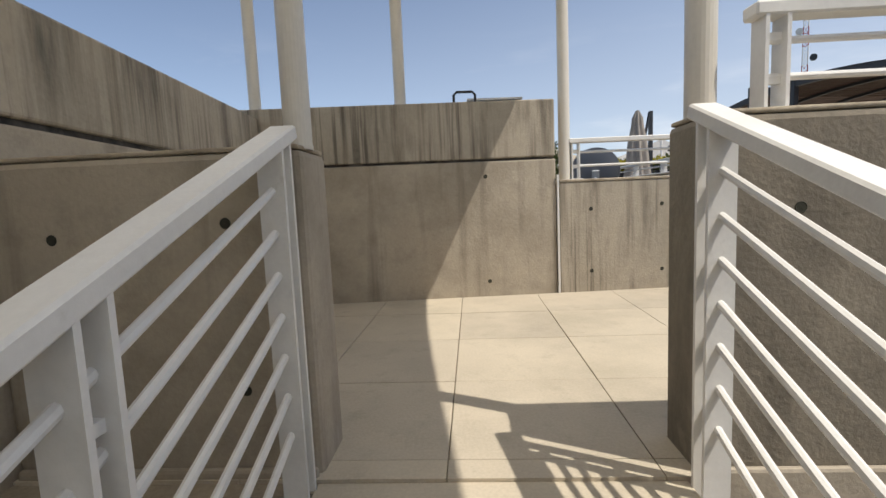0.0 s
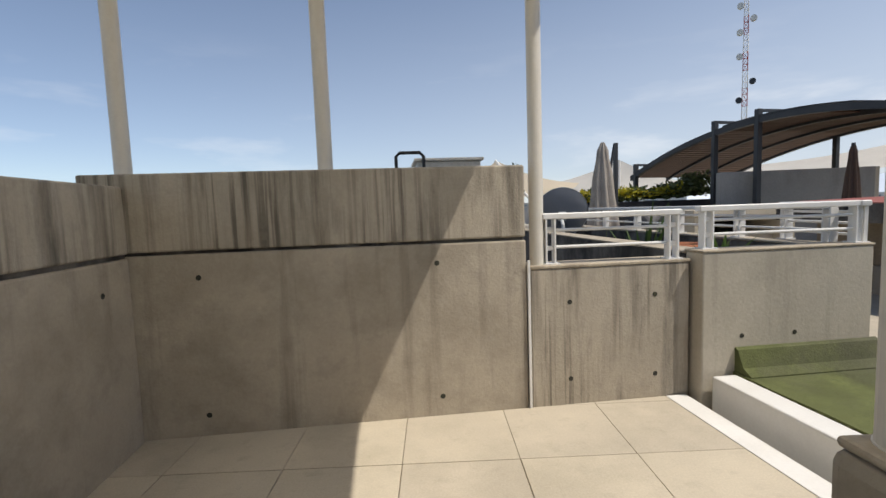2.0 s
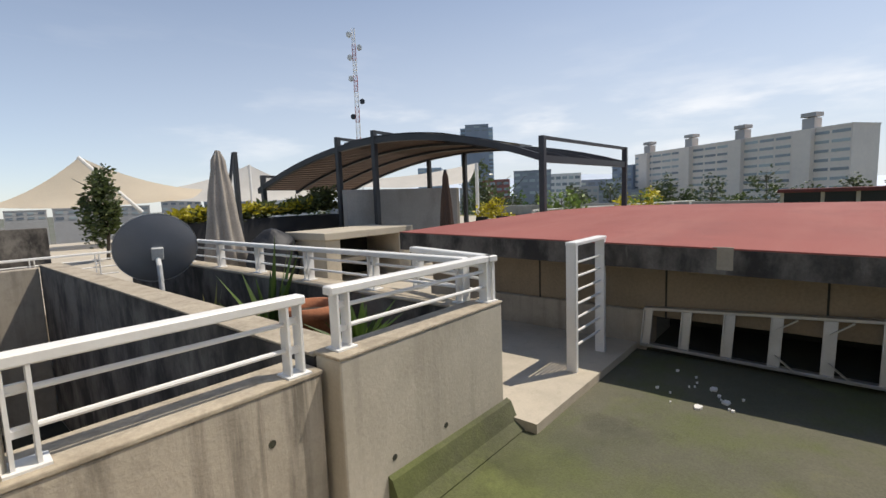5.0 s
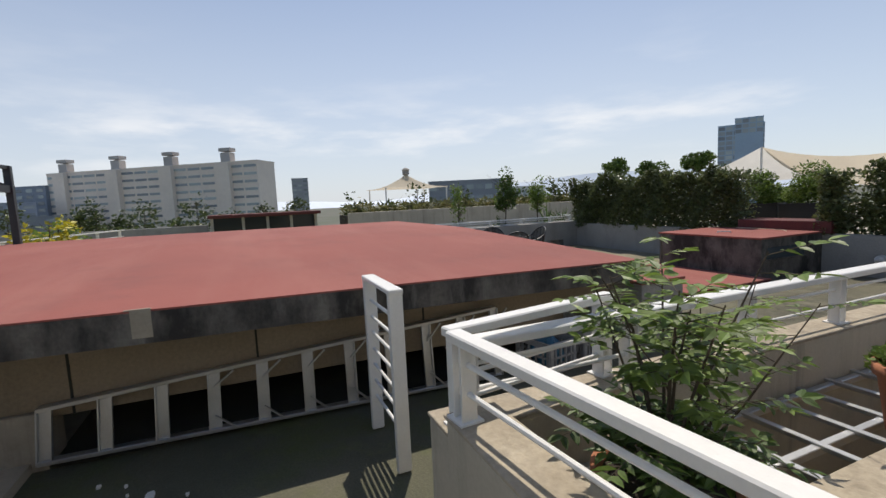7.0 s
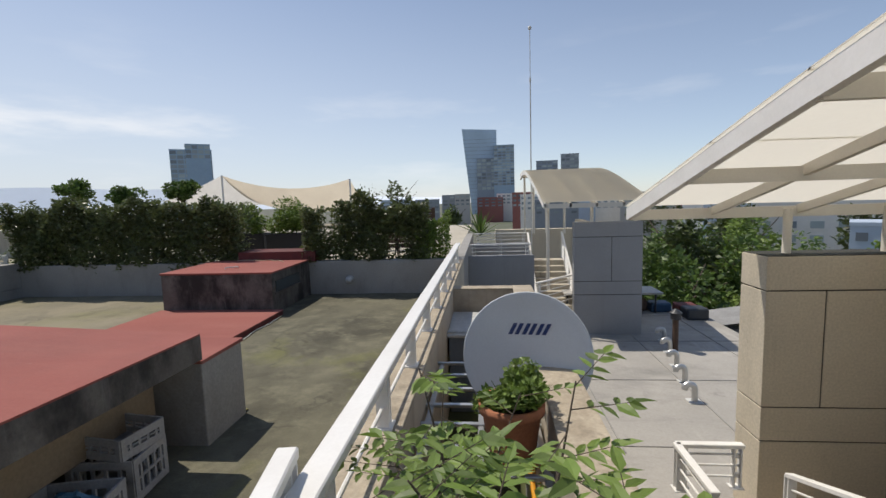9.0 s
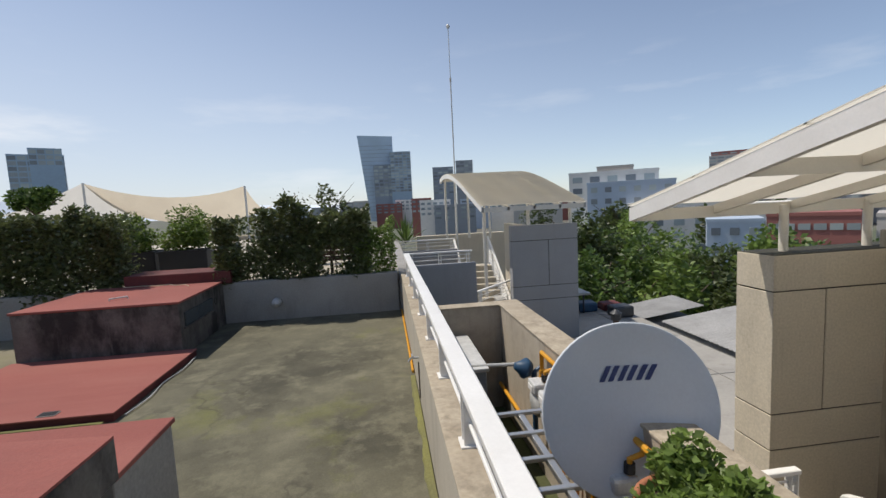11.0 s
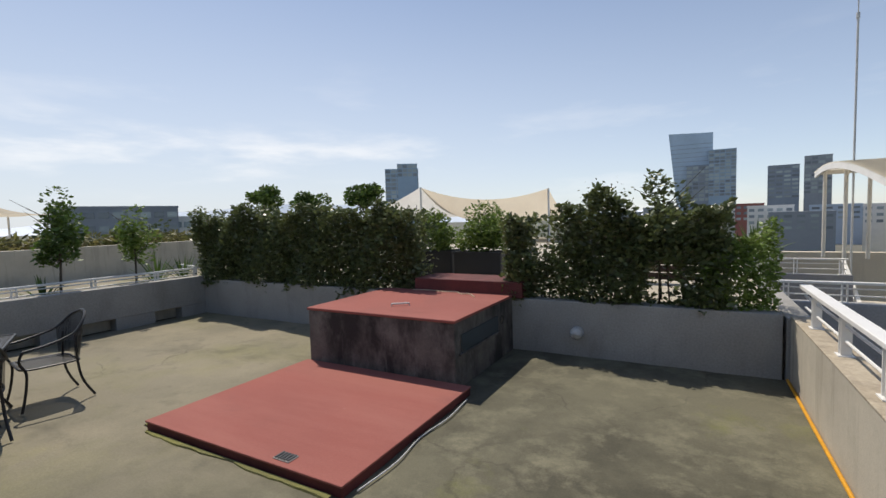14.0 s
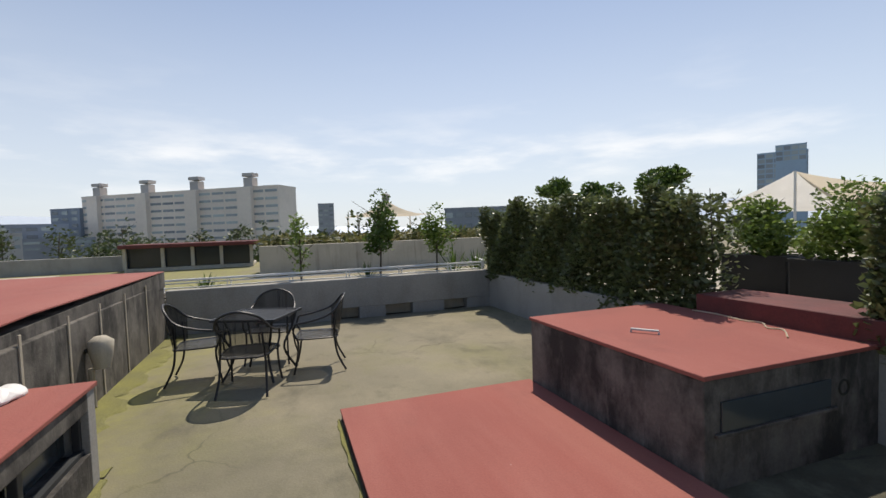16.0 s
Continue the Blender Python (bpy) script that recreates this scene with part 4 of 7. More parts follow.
railing([(13.98, -0.6), (13.98, -6.55)], 0.9, 1.13, (), step=1.05, bars=2, wide=0.04)
railing([(13.98, -6.62), (14.9, -6.85)], 0.9, 1.16, (0.0, 0.97), bars=2, wide=0.04)
railing([(2.3, -9.3), (3.8, -9.3)], 0.62, 0.92, (0.05, 0.5, 0.95), 2)
railing([(2.0, -13.9), (3.8, -13.9)], 0.5, 0.86, (0.05, 0.5, 0.95), 2)
railing([(1.70, -1.03), (1.70, -1.7)], -0.62, -0.2, (0.05, 0.95), 3, group="landing railings")
railing([(1.68, -1.72), (1.15, -1.72)], -0.62, -0.2, (0.05, 0.95), 3, group="landing railings")
railing([(0.8, -11.0), (2.1, -9.6)], -1.0, -0.15, (0.05, 0.95), 5)


def gate(x, y, label):
    t = thing("ladder_gate_frame", (x, y, ZR), label, "railing", "gate frames")
    for dx in (0.0, 0.6):
        part("post", beam(bmesh.new(), (x + dx, y, ZR - 0.03), (x + dx, y, 1.285), 0.085, 0.045, 0.005, up=(1, 0, 0)), M_WHITE, t)
    part("top_rail", beam(bmesh.new(), (x - 0.03, y, 1.29), (x + 0.63, y, 1.29), 0.09, 0.03, 0.005), M_WHITE, t)
    for k in range(7):
        z = 0.44 + k * 0.115
        part("rung", rod(bmesh.new(), (x, y, z), (x + 0.6, y, z), 0.011, seg=8), M_WHITE, t)
    return t


gate(4.86, 4.34, "white painted ladder-like steel gate frame on the passage")
gate(4.79, 2.0, "white painted ladder-like steel gate frame on the passage")


# ---- step ladder lying on its side ----
def step_ladder():
    t = thing("aluminium_ladder", (5.82, 2.7, ZR - 0.03), "aluminium step ladder lying on its side by the wall", "ladder")
    a0, a1 = Vector((5.86, 4.10, 0.25)), Vector((5.78, 0.75, 0.21))
    b0, b1 = Vector((5.90, 4.08, 0.585)), Vector((5.86, 0.75, 0.81))
    part("side_rail", beam(bmesh.new(), a0, a1, 0.07, 0.028, 0.004), M_ALU, t)
    part("side_rail", beam(bmesh.new(), b0, b1, 0.07, 0.028, 0.004), M_ALU, t)
    for i in range(11):
        f = 0.012 + i * 0.098
        p, q = a0.lerp(a1, f), b0.lerp(b1, f)
        w = 0.075
        bm = beam(bmesh.new(), p, q, 0.01, w, up=(0, 1, 0))
        for s in (-1, 1):
            beam(bm, p + Vector((-0.02, s * w / 2, 0)), q + Vector((-0.02, s * w / 2, 0)), 0.03, 0.008, up=(0, 1, 0))
        part("step", bm, M_ALU, t)
        if i > 2:
            foot, head = p + Vector((-0.04, -0.13, 0.01)), q + Vector((-0.04, -0.13, -0.01))
            part("brace", beam(bmesh.new(), p.lerp(q, 0.26) + Vector((-0.04, 0, 0)), foot, 0.016, 0.012), M_ALU, t)
            part("brace", beam(bmesh.new(), p.lerp(q, 0.74) + Vector((-0.04, 0, 0)), head, 0.016, 0.012), M_ALU, t)
    return t


step_ladder()


# ---- satellite dishes ----
def dish(at, aim, radius, label, marked, foot):
    t = thing("satellite_dish", (at[0], at[1], foot), label, "satellite dish", "satellite dishes")
    m = Vector(aim).to_track_quat("Z", "Y").to_matrix().to_4x4()
    m.translation = Vector(at)
    depth = 0.16 * radius
    face = [(max(radius * i / 12, 0.001), depth * (i / 12) ** 2) for i in range(13)]
    part("reflector", lathe(bmesh.new(), face + [(radius * 1.015, depth), (radius * 1.02, depth - 0.012)], at, 56, m), M_DISH, t, "pale grey enamelled reflector", True)
    back = [(max(radius * i / 12, 0.001), depth * (i / 12) ** 2 - 0.012) for i in range(13)]
    part("back", lathe(bmesh.new(), back[::-1], at, 56, m), M_DISHBACK, t, "", True)
    bm = bmesh.new()
    tube(bm, [m @ Vector((0, -radius * 0.2, -0.02)), m @ Vector((0, -radius * 0.3, -0.16)), Vector((at[0] - aim[0] * 0.2, at[1] - aim[1] * 0.2, foot))], 0.028, 10)
    part("mast", bm, M_METER, t)
    part("bracket", beam(bmesh.new(), m @ Vector((0, -radius * 0.25, -0.03)), m @ Vector((0, radius * 0.1, -0.03)), 0.12, 0.05, 0.006), M_METER, t)
    part("feed_arm", tube(bmesh.new(), [m @ Vector((0, -radius * 0.97, depth)), m @ Vector((0, -radius * 0.95, depth + 0.06)), m @ Vector((0, -radius * 0.8, depth + 0.3))], 0.016), M_METER, t)
    part("feed_horn", rod(bmesh.new(), m @ Vector((0, -radius * 0.86, depth + 0.26)), m @ Vector((0, -radius * 0.7, depth + 0.36)), 0.035, 0.045, 14), M_METER, t, "pale plastic feed horn")
    if marked:
        def on(x, y):
            r2 = (x * x + y * y) / radius ** 2
            return m @ Vector((x, y, depth * r2 + 0.004))
        y = radius * 0.42
        for x in (-0.1, -0.055, -0.005, 0.04, 0.09, 0.135):
            bm = bmesh.new()
            q = [on(x - 0.033, y - 0.04), on(x - 0.005, y - 0.04), on(x + 0.035, y + 0.04), on(x + 0.007, y + 0.04)]
            bm.faces.new([bm.verts.new(v) for v in q])
            part("mark_stroke", bm, M_BLUE, t, "dark blue printed stroke")
    return t


dish((3.13, -0.75, 0.96), (0.12, 1.0, 0.2), 0.44, "pale grey satellite dish with a dark blue mark", True, -0.325)
dish((3.32, 8.7, 1.22), (0.25, 1.0, 0.35), 0.42, "grey satellite dish seen from behind on the channel wall", False, 0.415)


# ---- pots, rack and plants in the channel ----
def pot(at, r, h, label, rope=False, material=None, name="plant_pot"):
    t = thing(name, at, label, "plant pot", "plant pots")
    part("body", lathe(bmesh.new(), [(0.001, 0), (r * 0.72, 0), (r * 0.8, h * 0.3), (r * 0.95, h * 0.82), (r * 1.06, h * 0.84), (r * 1.07, h), (r * 0.94, h), (r * 0.9, h * 0.86)], at), material or M_TERRA, t, "", True)
    part("soil", lathe(bmesh.new(), [(0.001, h * 0.88), (r * 0.5, h * 0.9), (r * 0.93, h * 0.86)], at, 20), M_SOIL, t)
    if rope:
        for s in (-1, 1):
            tube_pts = [(at[0] + s * r * 1.05, at[1] + 0.06 * math.cos(a), at[2] + h * 0.8 + 0.07 * math.sin(a)) for a in (0, 0.8, 1.57, 2.3, 3.14)]
            part("rope_handle", tube(bmesh.new(), tube_pts, 0.014), M_CANVAS, t, "twisted rope handle")
    return t


RACK = 0.60
rk = thing("pot_rack", (3.4, 0.6, RACK - 0.05), "grey steel bar rack laid across the channel", "rack")
for x in (3.10, 3.46, 3.82):
    part("rail", beam(bmesh.new(), (x, -1.6, RACK - 0.02), (x, 1.85, RACK - 0.02), 0.04, 0.04, 0.004), M_ALU, rk)
for i in range(13):
    y = -1.55 + i * 0.28
    part("bar", beam(bmesh.new(), (3.07, y, RACK), (3.86, y, RACK), 0.035, 0.025, 0.003), M_ALU, rk)

pot((3.28, -0.05, RACK + 0.012), 0.175, 0.33, "terracotta pot with bushy green herbs on the rack")
pot((3.36, 1.5, RACK + 0.012), 0.23, 0.23, "terracotta pot with rope handles and a leafy shrub", True)
rng = np.random.default_rng(5)
herb = thing("herb_plant", (3.28, -0.05, RACK + 0.28), "bushy bright green herb in a terracotta pot", "plant")
v, f = leaf_shape(blob_points(rng, 2600, (3.28, -0.05, RACK + 0.40), (0.22, 0.22, 0.15), 14), rng, 0.04, 0.6)
arrays("leaves", v, f, M_LEAF_LIGHT, herb)
stems = bmesh.new()
for i in range(12):
    a = i * 0.52
    rod(stems, (3.28, -0.05, RACK + 0.26), (3.28 + 0.13 * math.cos(a), -0.05 + 0.13 * math.sin(a), RACK + 0.43), 0.004, 0.002, 5)
part("stem", stems, M_LEAF, herb)


def compound_shrub(at, height, reach, sprays, label, seed, material, leaf=0.075):
    """An airy shrub: thin stems, each with pairs of pointed leaflets."""
    r = np.random.default_rng(seed)
    t = thing("leafy_shrub", at, label, "shrub", "channel shrubs")
    wood, pts, dirs = bmesh.new(), [], []
    for i in range(sprays):
        a = r.uniform(0, 6.28)
        out = reach * r.uniform(0.3, 1.0)
        p0 = Vector(at)
        p1 = p0 + Vector((math.cos(a) * out * 0.45, math.sin(a) * out * 0.45, height * r.uniform(0.35, 0.65)))
        p2 = p0 + Vector((math.cos(a) * out, math.sin(a) * out, height * r.uniform(0.55, 1.0)))
        rod(wood, p0, p1, 0.008, 0.005, 5)
        rod(wood, p1, p2, 0.005, 0.002, 5)
        for s in range(9):
            base = p1.lerp(p2, -0.15 + 0.14 * s)
            b = r.uniform(0, 6.28)
            stalk = Vector((math.cos(b), math.sin(b), r.uniform(-0.15, 0.45))) * r.uniform(0.10, 0.2)
            rod(wood, base, base + stalk, 0.002, 0.001, 4)
            side = stalk.cross(Vector((0, 0, 1))).normalized()
            for k in range(4):
                q = base + stalk * (0.3 + 0.23 * k)
                for sgn in (-1, 1):
                    pts.append(q)
                    dirs.append((side * sgn + stalk.normalized() * 0.6 + Vector((0, 0, r.uniform(-0.35, 0.1)))).normalized())
            pts.append(base + stalk)
            dirs.append(stalk.normalized())
    part("stem", wood, M_BARK, t)
    P, D = np.array([list(p) for p in pts]), np.array([list(d) for d in dirs])
    S = np.cross(D, np.array([0, 0, 1.0]) + r.normal(size=P.shape) * 0.3)
    S /= np.linalg.norm(S, axis=1, keepdims=True)
    U = np.cross(S, D)
    L = leaf * r.uniform(0.7, 1.25, (len(P), 1))
    spots = ((0, 0, 0), (0.3, 0.22, 0.05), (0.3, -0.22, 0.05), (0.65, 0.17, 0.03), (0.65, -0.17, 0.03), (1, 0, -0.07), (0.48, 0, -0.02))
    v = np.stack([P + L * (D * a + S * b + U * c) for a, b, c in spots], 1).reshape(-1, 3)
    faces = [tuple(7 * i + k for k in q) for i in range(len(P)) for q in ((0, 1, 6), (0, 6, 2), (1, 3, 6), (2, 6, 4), (3, 5, 6), (4, 6, 5))]
    arrays("leaves", v, faces, material, t)
    return t


compound_shrub((3.36, 1.5, RACK + 0.17), 0.95, 0.5, 9, "airy green shrub with pointed leaflets in a rope-handled pot", 3, M_LEAF_LIGHT, 0.06)
compound_shrub((3.36, 1.5, RACK + 0.17), 0.36, 0.34, 12, "low leafy growth round a shrub in a pot", 8, M_LEAF, 0.06)
compound_shrub((3.62, 1.0, RACK + 0.012), 0.8, 0.4, 6, "sparse shrub leaning over the channel wall", 13, M_LEAF_LIGHT, 0.055)


def spiky(at, n, length, label, material, seed, name="spiky_plant", width=0.05):
    r = np.random.default_rng(seed)
    t = thing(name, at, label, "plant", "spiky plants")
    V, F = [], []
    for i in range(n):
        a, e = r.uniform(0, 6.28), r.uniform(0.35, 1.45)
        d = Vector((math.cos(a) * math.cos(e), math.sin(a) * math.cos(e), math.sin(e)))
        s = Vector((-math.sin(a), math.cos(a), 0)) * width / 2
        L = length * r.uniform(0.7, 1.1)
        p = Vector(at)
        q = p + d * L * 0.55
        e2 = p + d * L - Vector((0, 0, L * 0.12 * math.cos(e)))
        k = len(V)
        V += [list(p - s * 0.7), list(p + s * 0.7), list(q + s), list(q - s), list(e2), list(q - Vector((0, 0, width * 0.3)))]
        F += [(k, k + 1, k + 2, k + 5), (k, k + 5, k + 3), (k + 3, k + 5, k + 4), (k + 5, k + 2, k + 4)]
    arrays("leaves", np.array(V), F, material, t)
    return t


pot((3.36, 5.75, 0.42), 0.21, 0.52, "large terracotta pot in the concrete planter")
pot((3.2, 5.0, 0.42), 0.19, 0.36, "white-washed pot in the concrete planter", False, M_CONC_PALE)
spiky((3.2, 5.0, 0.74), 22, 0.42, "green aloe in a white-washed pot", M_LEAF, 4, width=0.055)
spiky((3.5, 6.6, 0.42), 14, 0.95, "tall sword-leaved plant in the planter bed", M_LEAF, 9, width=0.06)
spiky((3.6, 5.3, 0.42), 9, 0.6, "sword-leaved plant in the planter bed", M_LEAF_LIGHT, 10, width=0.04)
spiky((3.1, 6.9, 0.42), 10, 0.7, "dry sword-leaved plant in the planter bed", M_GRASS_DRY, 12, width=0.03)
spiky((3.62, -14.3, 0.75), 34, 1.05, "large sword-leaved plant beyond the channel", M_LEAF, 14, width=0.08)


# ---- gas meters and pipes on the channel wall ----
yp = thing("gas_pipe", (3.09, -1.6, 0.0), "yellow painted gas pipe on the channel wall", "pipe")
part("upper_run", tube(bmesh.new(), [(3.1, -2.12, 0.50), (3.1, -2.12, 0.81), (3.1, -0.3, 0.81)], 0.018), M_YELLOW, yp)
part("lower_run", tube(bmesh.new(), [(3.1, -3.55, -0.02), (3.1, -0.2, -0.02)], 0.02), M_YELLOW, yp)
for i in range(6):
    y = -1.90 + i * 0.24
    g = thing("gas_meter", (3.16, y, 0.42), "pale grey gas meter with yellow connections", "gas meter", "gas meters")
    part("case", lathe(bmesh.new(), [(0.001, -0.06), (0.095, -0.06), (0.115, -0.035), (0.115, 0.035), (0.095, 0.06), (0.001, 0.06)], (0, 0, 0), 24, Matrix.Translation((3.19, y, 0.5)) @ pose(0, 0, 0, 0, 90, 0)), M_METER, g, "", True)
    part("head", box(bmesh.new(), 3.13, 3.27, y - 0.085, y + 0.085, 0.58, 0.67, 0.02), M_METER, g)
    part("dial", box(bmesh.new(), 3.268, 3.276, y - 0.05, y + 0.05, 0.60, 0.645, 0.004), M_WHITE, g)
    part("pipe", tube(bmesh.new(), [(3.17, y + 0.05, 0.66), (3.17, y + 0.05, 0.75), (3.1, y + 0.05, 0.77), (3.1, y + 0.05, 0.81)], 0.015), M_YELLOW, g, "yellow gas pipe")
    part("pipe", tube(bmesh.new(), [(3.17, y - 0.06, 0.66), (3.17, y - 0.06, 0.72), (3.09, y - 0.06, 0.73), (3.09, y - 0.06, 0.0)], 0.013), M_YELLOW, g, "yellow gas pipe")
    part("valve", rod(bmesh.new(), (3.17, y + 0.05, 0.68), (3.17, y + 0.05, 0.73), 0.028, seg=10), M_BLACK, g, "dark valve")
rv = thing("gas_regulator", (3.14, -2.2, 0.35), "petrol blue gas regulator on the channel wall", "gas regulator")
part("body", lathe(bmesh.new(), [(0.001, -0.05), (0.06, -0.05), (0.085, -0.01), (0.085, 0.01), (0.05, 0.05), (0.03, 0.09), (0.001, 0.09)], (0, 0, 0), 20, Matrix.Translation((3.22, -2.2, 0.66)) @ pose(0, 0, 0, 0, 70, 0)), M_PETROL, rv, "", True)
part("stem", tube(bmesh.new(), [(3.14, -2.2, 0.1), (3.14, -2.2, 0.62), (3.07, -2.2, 0.66)], 0.024), M_PETROL, rv)
bx = thing("metal_equipment_box", (3.66, -3.0, -0.32), "blue-grey sheet metal equipment box in the channel", "equipment box")
part("case", box(bmesh.new(), 3.48, 3.84, -3.5, -2.5, -0.32, 0.55, 0.012), surf("blue_grey_sheet_metal", (0.20, 0.24, 0.28), (0.17, 0.2, 0.24), fine=50, rough=0.5, bump=0.08), bx)
part("lid", box(bmesh.new(), 3.46, 3.86, -3.53, -2.47, 0.55, 0.585, 0.008), M_METER, bx, "pale sheet metal lid")
cr = thing("channel_brace", (3.46, -2.35, 0.55), "pale pipe brace across the channel", "pipe")
part("rod", rod(bmesh.new(), (3.06, -2.55, 0.56), (3.86, -2.55, 0.60), 0.018), M_METER, cr)
tp = thing("garden_tap", (4.14, -2.7, 0.6), "small chrome tap on the concrete wall", "tap")
part("spout", tube(bmesh.new(), [(4.06, -2.7, 0.66), (4.14, -2.7, 0.665), (4.16, -2.7, 0.63)], 0.012), M_ALU, tp)
part("lever", beam(bmesh.new(), (4.13, -2.73, 0.69), (4.13, -2.63, 0.695), 0.014, 0.01), M_ALU, tp)
part("drip_pipe", rod(bmesh.new(), (4.077, -2.64, 0.64), (4.077, -2.64, 0.30), 0.006), M_BARK, tp)
yl = thing("floor_gas_pipe", (4.15, -5.0, ZR), "yellow gas pipe along the foot of the wall", "pipe")
part("run", rod(bmesh.new(), (4.092, -6.55, ZR + 0.015), (4.092, -3.5, ZR + 0.015), 0.014), M_YELLOW, yl)


# ---- crates ----
def crate(x, y, z, yaw, label, w=0.42, d=0.34, h=0.28):
    t = thing("plastic_crate", (x, y, z), label, "crate", "crates")
    m = Matrix.Translation((x, y, z)) @ pose(0, 0, 0, 0, 0, yaw)

    def put(bm, x0, x1, y0, y1, z0, z1):
        box(bm, x0, x1, y0, y1, z0, z1)
        return bm

    for sx, sy, ax in ((0, -1, 0), (0, 1, 0), (-1, 0, 1), (1, 0, 1)):
        bm = bmesh.new()
        L, off = (w, d / 2) if ax == 0 else (d, w / 2)
        s = sy or sx

        def bar(u0, u1, z0, z1):
            if ax == 0:
                put(bm, u0, u1, s * off - 0.008, s * off + 0.008, z0, z1)
            else:
                put(bm, s * off - 0.008, s * off + 0.008, u0, u1, z0, z1)
        bar(-L / 2, L / 2, 0, 0.05)
        bar(-L / 2, L / 2, h - 0.05, h)
        bar(-L / 2, -L / 2 + 0.04, 0.05, h - 0.05)
        bar(L / 2 - 0.04, L / 2, 0.05, h - 0.05)
        for k in range(1, 5):
            u = -L / 2 + L * k / 5
            bar(u - 0.009, u + 0.009, 0.05, h - 0.05)
        bar(-L / 2, L / 2, h * 0.48, h * 0.54)
        bmesh.ops.transform(bm, matrix=m, verts=bm.verts)
        part("side", bm, M_CRATE, t)
    bm = put(bmesh.new(), -w / 2, w / 2, -d / 2, d / 2, 0, 0.012)
    bmesh.ops.transform(bm, matrix=m, verts=bm.verts)
    part("bottom", bm, M_CRATE, t)
    return t


crate(5.72, 0.30, ZR + 0.005, 12, "grey slotted plastic crate holding blue bags")
crate(5.86, -0.22, ZR + 0.005, 6, "grey slotted plastic crate standing by the wall")
crate(5.86, -0.24, ZR + 0.288, -8, "grey slotted plastic crate stacked on another", 0.4, 0.32, 0.14)
bag = thing("plastic_bag", (5.72, 0.3, ZR + 0.02), "crumpled blue plastic bag in a crate", "bag")
bm = bmesh.new()
bmesh.ops.create_icosphere(bm, subdivisions=4, radius=1, matrix=Matrix.Translation((5.72, 0.3, ZR + 0.16)) @ Matrix.Diagonal((0.18, 0.14, 0.14, 1)))
for v in bm.verts:
    v.co += Vector((1, 1, 1)) * 0.05 * noise.noise(v.co * 14) + Vector((0, 0, 0.03 * noise.noise(v.co * 30)))
part("skin", bm, M_BAG, bag)


# ---- table and chairs ----
M_MESH = surf("black_expanded_metal", (0.03, 0.03, 0.032), fine=60, rough=0.5, bump=0.2, metal=0.3)
nt = M_MESH.node_tree
tr = nt.nodes.new("ShaderNodeBsdfTransparent")
mx = node(nt, "ShaderNodeMixShader", Fac=0.35)
nt.links.new(nt.nodes["Principled BSDF"].outputs[0], mx.inputs[1])
nt.links.new(tr.outputs[0], mx.inputs[2])
nt.links.new(mx.outputs[0], nt.nodes["Material Output"].inputs[0])


def curve(pts, n=4):
    """A smooth line through points."""
    P = [Vector(p) for p in pts]
    out = []
    for i in range(len(P) - 1):
        a, b, c, d = P[max(i - 1, 0)], P[i], P[i + 1], P[min(i + 2, len(P) - 1)]
        for k in range(n):
            s = k / n
            out.append(0.5 * ((2 * b) + (c - a) * s + (2 * a - 5 * b + 4 * c - d) * s * s + (3 * b - a - 3 * c + d) * s ** 3))
    return out + [P[-1]]


def garden_chair():
    t = thing("garden_chair", (0, 0, 0), "black wrought-iron garden armchair with mesh seat", "chair", "chairs round the table")
    hoop = curve([(0.24, -0.27, 0.60), (0.05, -0.285, 0.63), (-0.16, -0.27, 0.70), (-0.28, -0.19, 0.83), (-0.33, 0, 0.89), (-0.28, 0.19, 0.83), (-0.16, 0.27, 0.70), (0.05, 0.285, 0.63), (0.24, 0.27, 0.60)])
    part("hoop", tube(bmesh.new(), hoop, 0.013), M_BLACK, t)
    for s in (-1, 1):
        part("front_leg", tube(bmesh.new(), curve([(0.24, s * 0.27, 0.60), (0.27, s * 0.265, 0.50), (0.22, s * 0.25, 0.38), (0.24, s * 0.255, 0.18), (0.28, s * 0.27, 0.012)]), 0.012), M_BLACK, t)
        part("back_leg", tube(bmesh.new(), curve([(-0.2, s * 0.2, 0.66), (-0.19, s * 0.22, 0.42), (-0.22, s * 0.23, 0.2), (-0.31, s * 0.25, 0.012)]), 0.012), M_BLACK, t)
    rim = curve([(0.23, -0.24, 0.415), (0.25, 0, 0.42), (0.23, 0.24, 0.415), (-0.05, 0.25, 0.41), (-0.21, 0.2, 0.405), (-0.22, 0, 0.40), (-0.21, -0.2, 0.405), (-0.05, -0.25, 0.41), (0.23, -0.24, 0.415)], 3)
    part("seat_frame", tube(bmesh.new(), rim, 0.010), M_BLACK, t)
    bm = bmesh.new()
    bm.faces.new([bm.verts.new(p + Vector((0, 0, 0.002))) for p in rim[:-1]])
    r = bmesh.ops.extrude_face_region(bm, geom=bm.faces[:])
    bmesh.ops.translate(bm, verts=[v for v in r["geom"] if isinstance(v, bmesh.types.BMVert)], vec=(0, 0, 0.006))
    part("seat", bm, M_MESH, t, "black expanded metal seat")
    bm = bmesh.new()
    up = hoop[8:25]
    low = [Vector((p.x * 0.55 - 0.07, p.y * 0.92, 0.43)) for p in up]
    a, b = [bm.verts.new(p) for p in up], [bm.verts.new(p) for p in low]
    for i in range(len(up) - 1):
        bm.faces.new((a[i], a[i + 1], b[i + 1], b[i]))
    bmesh.ops.solidify(bm, geom=bm.faces[:], thickness=0.006)
    part("backrest", bm, M_MESH, t, "black expanded metal backrest")
    return t


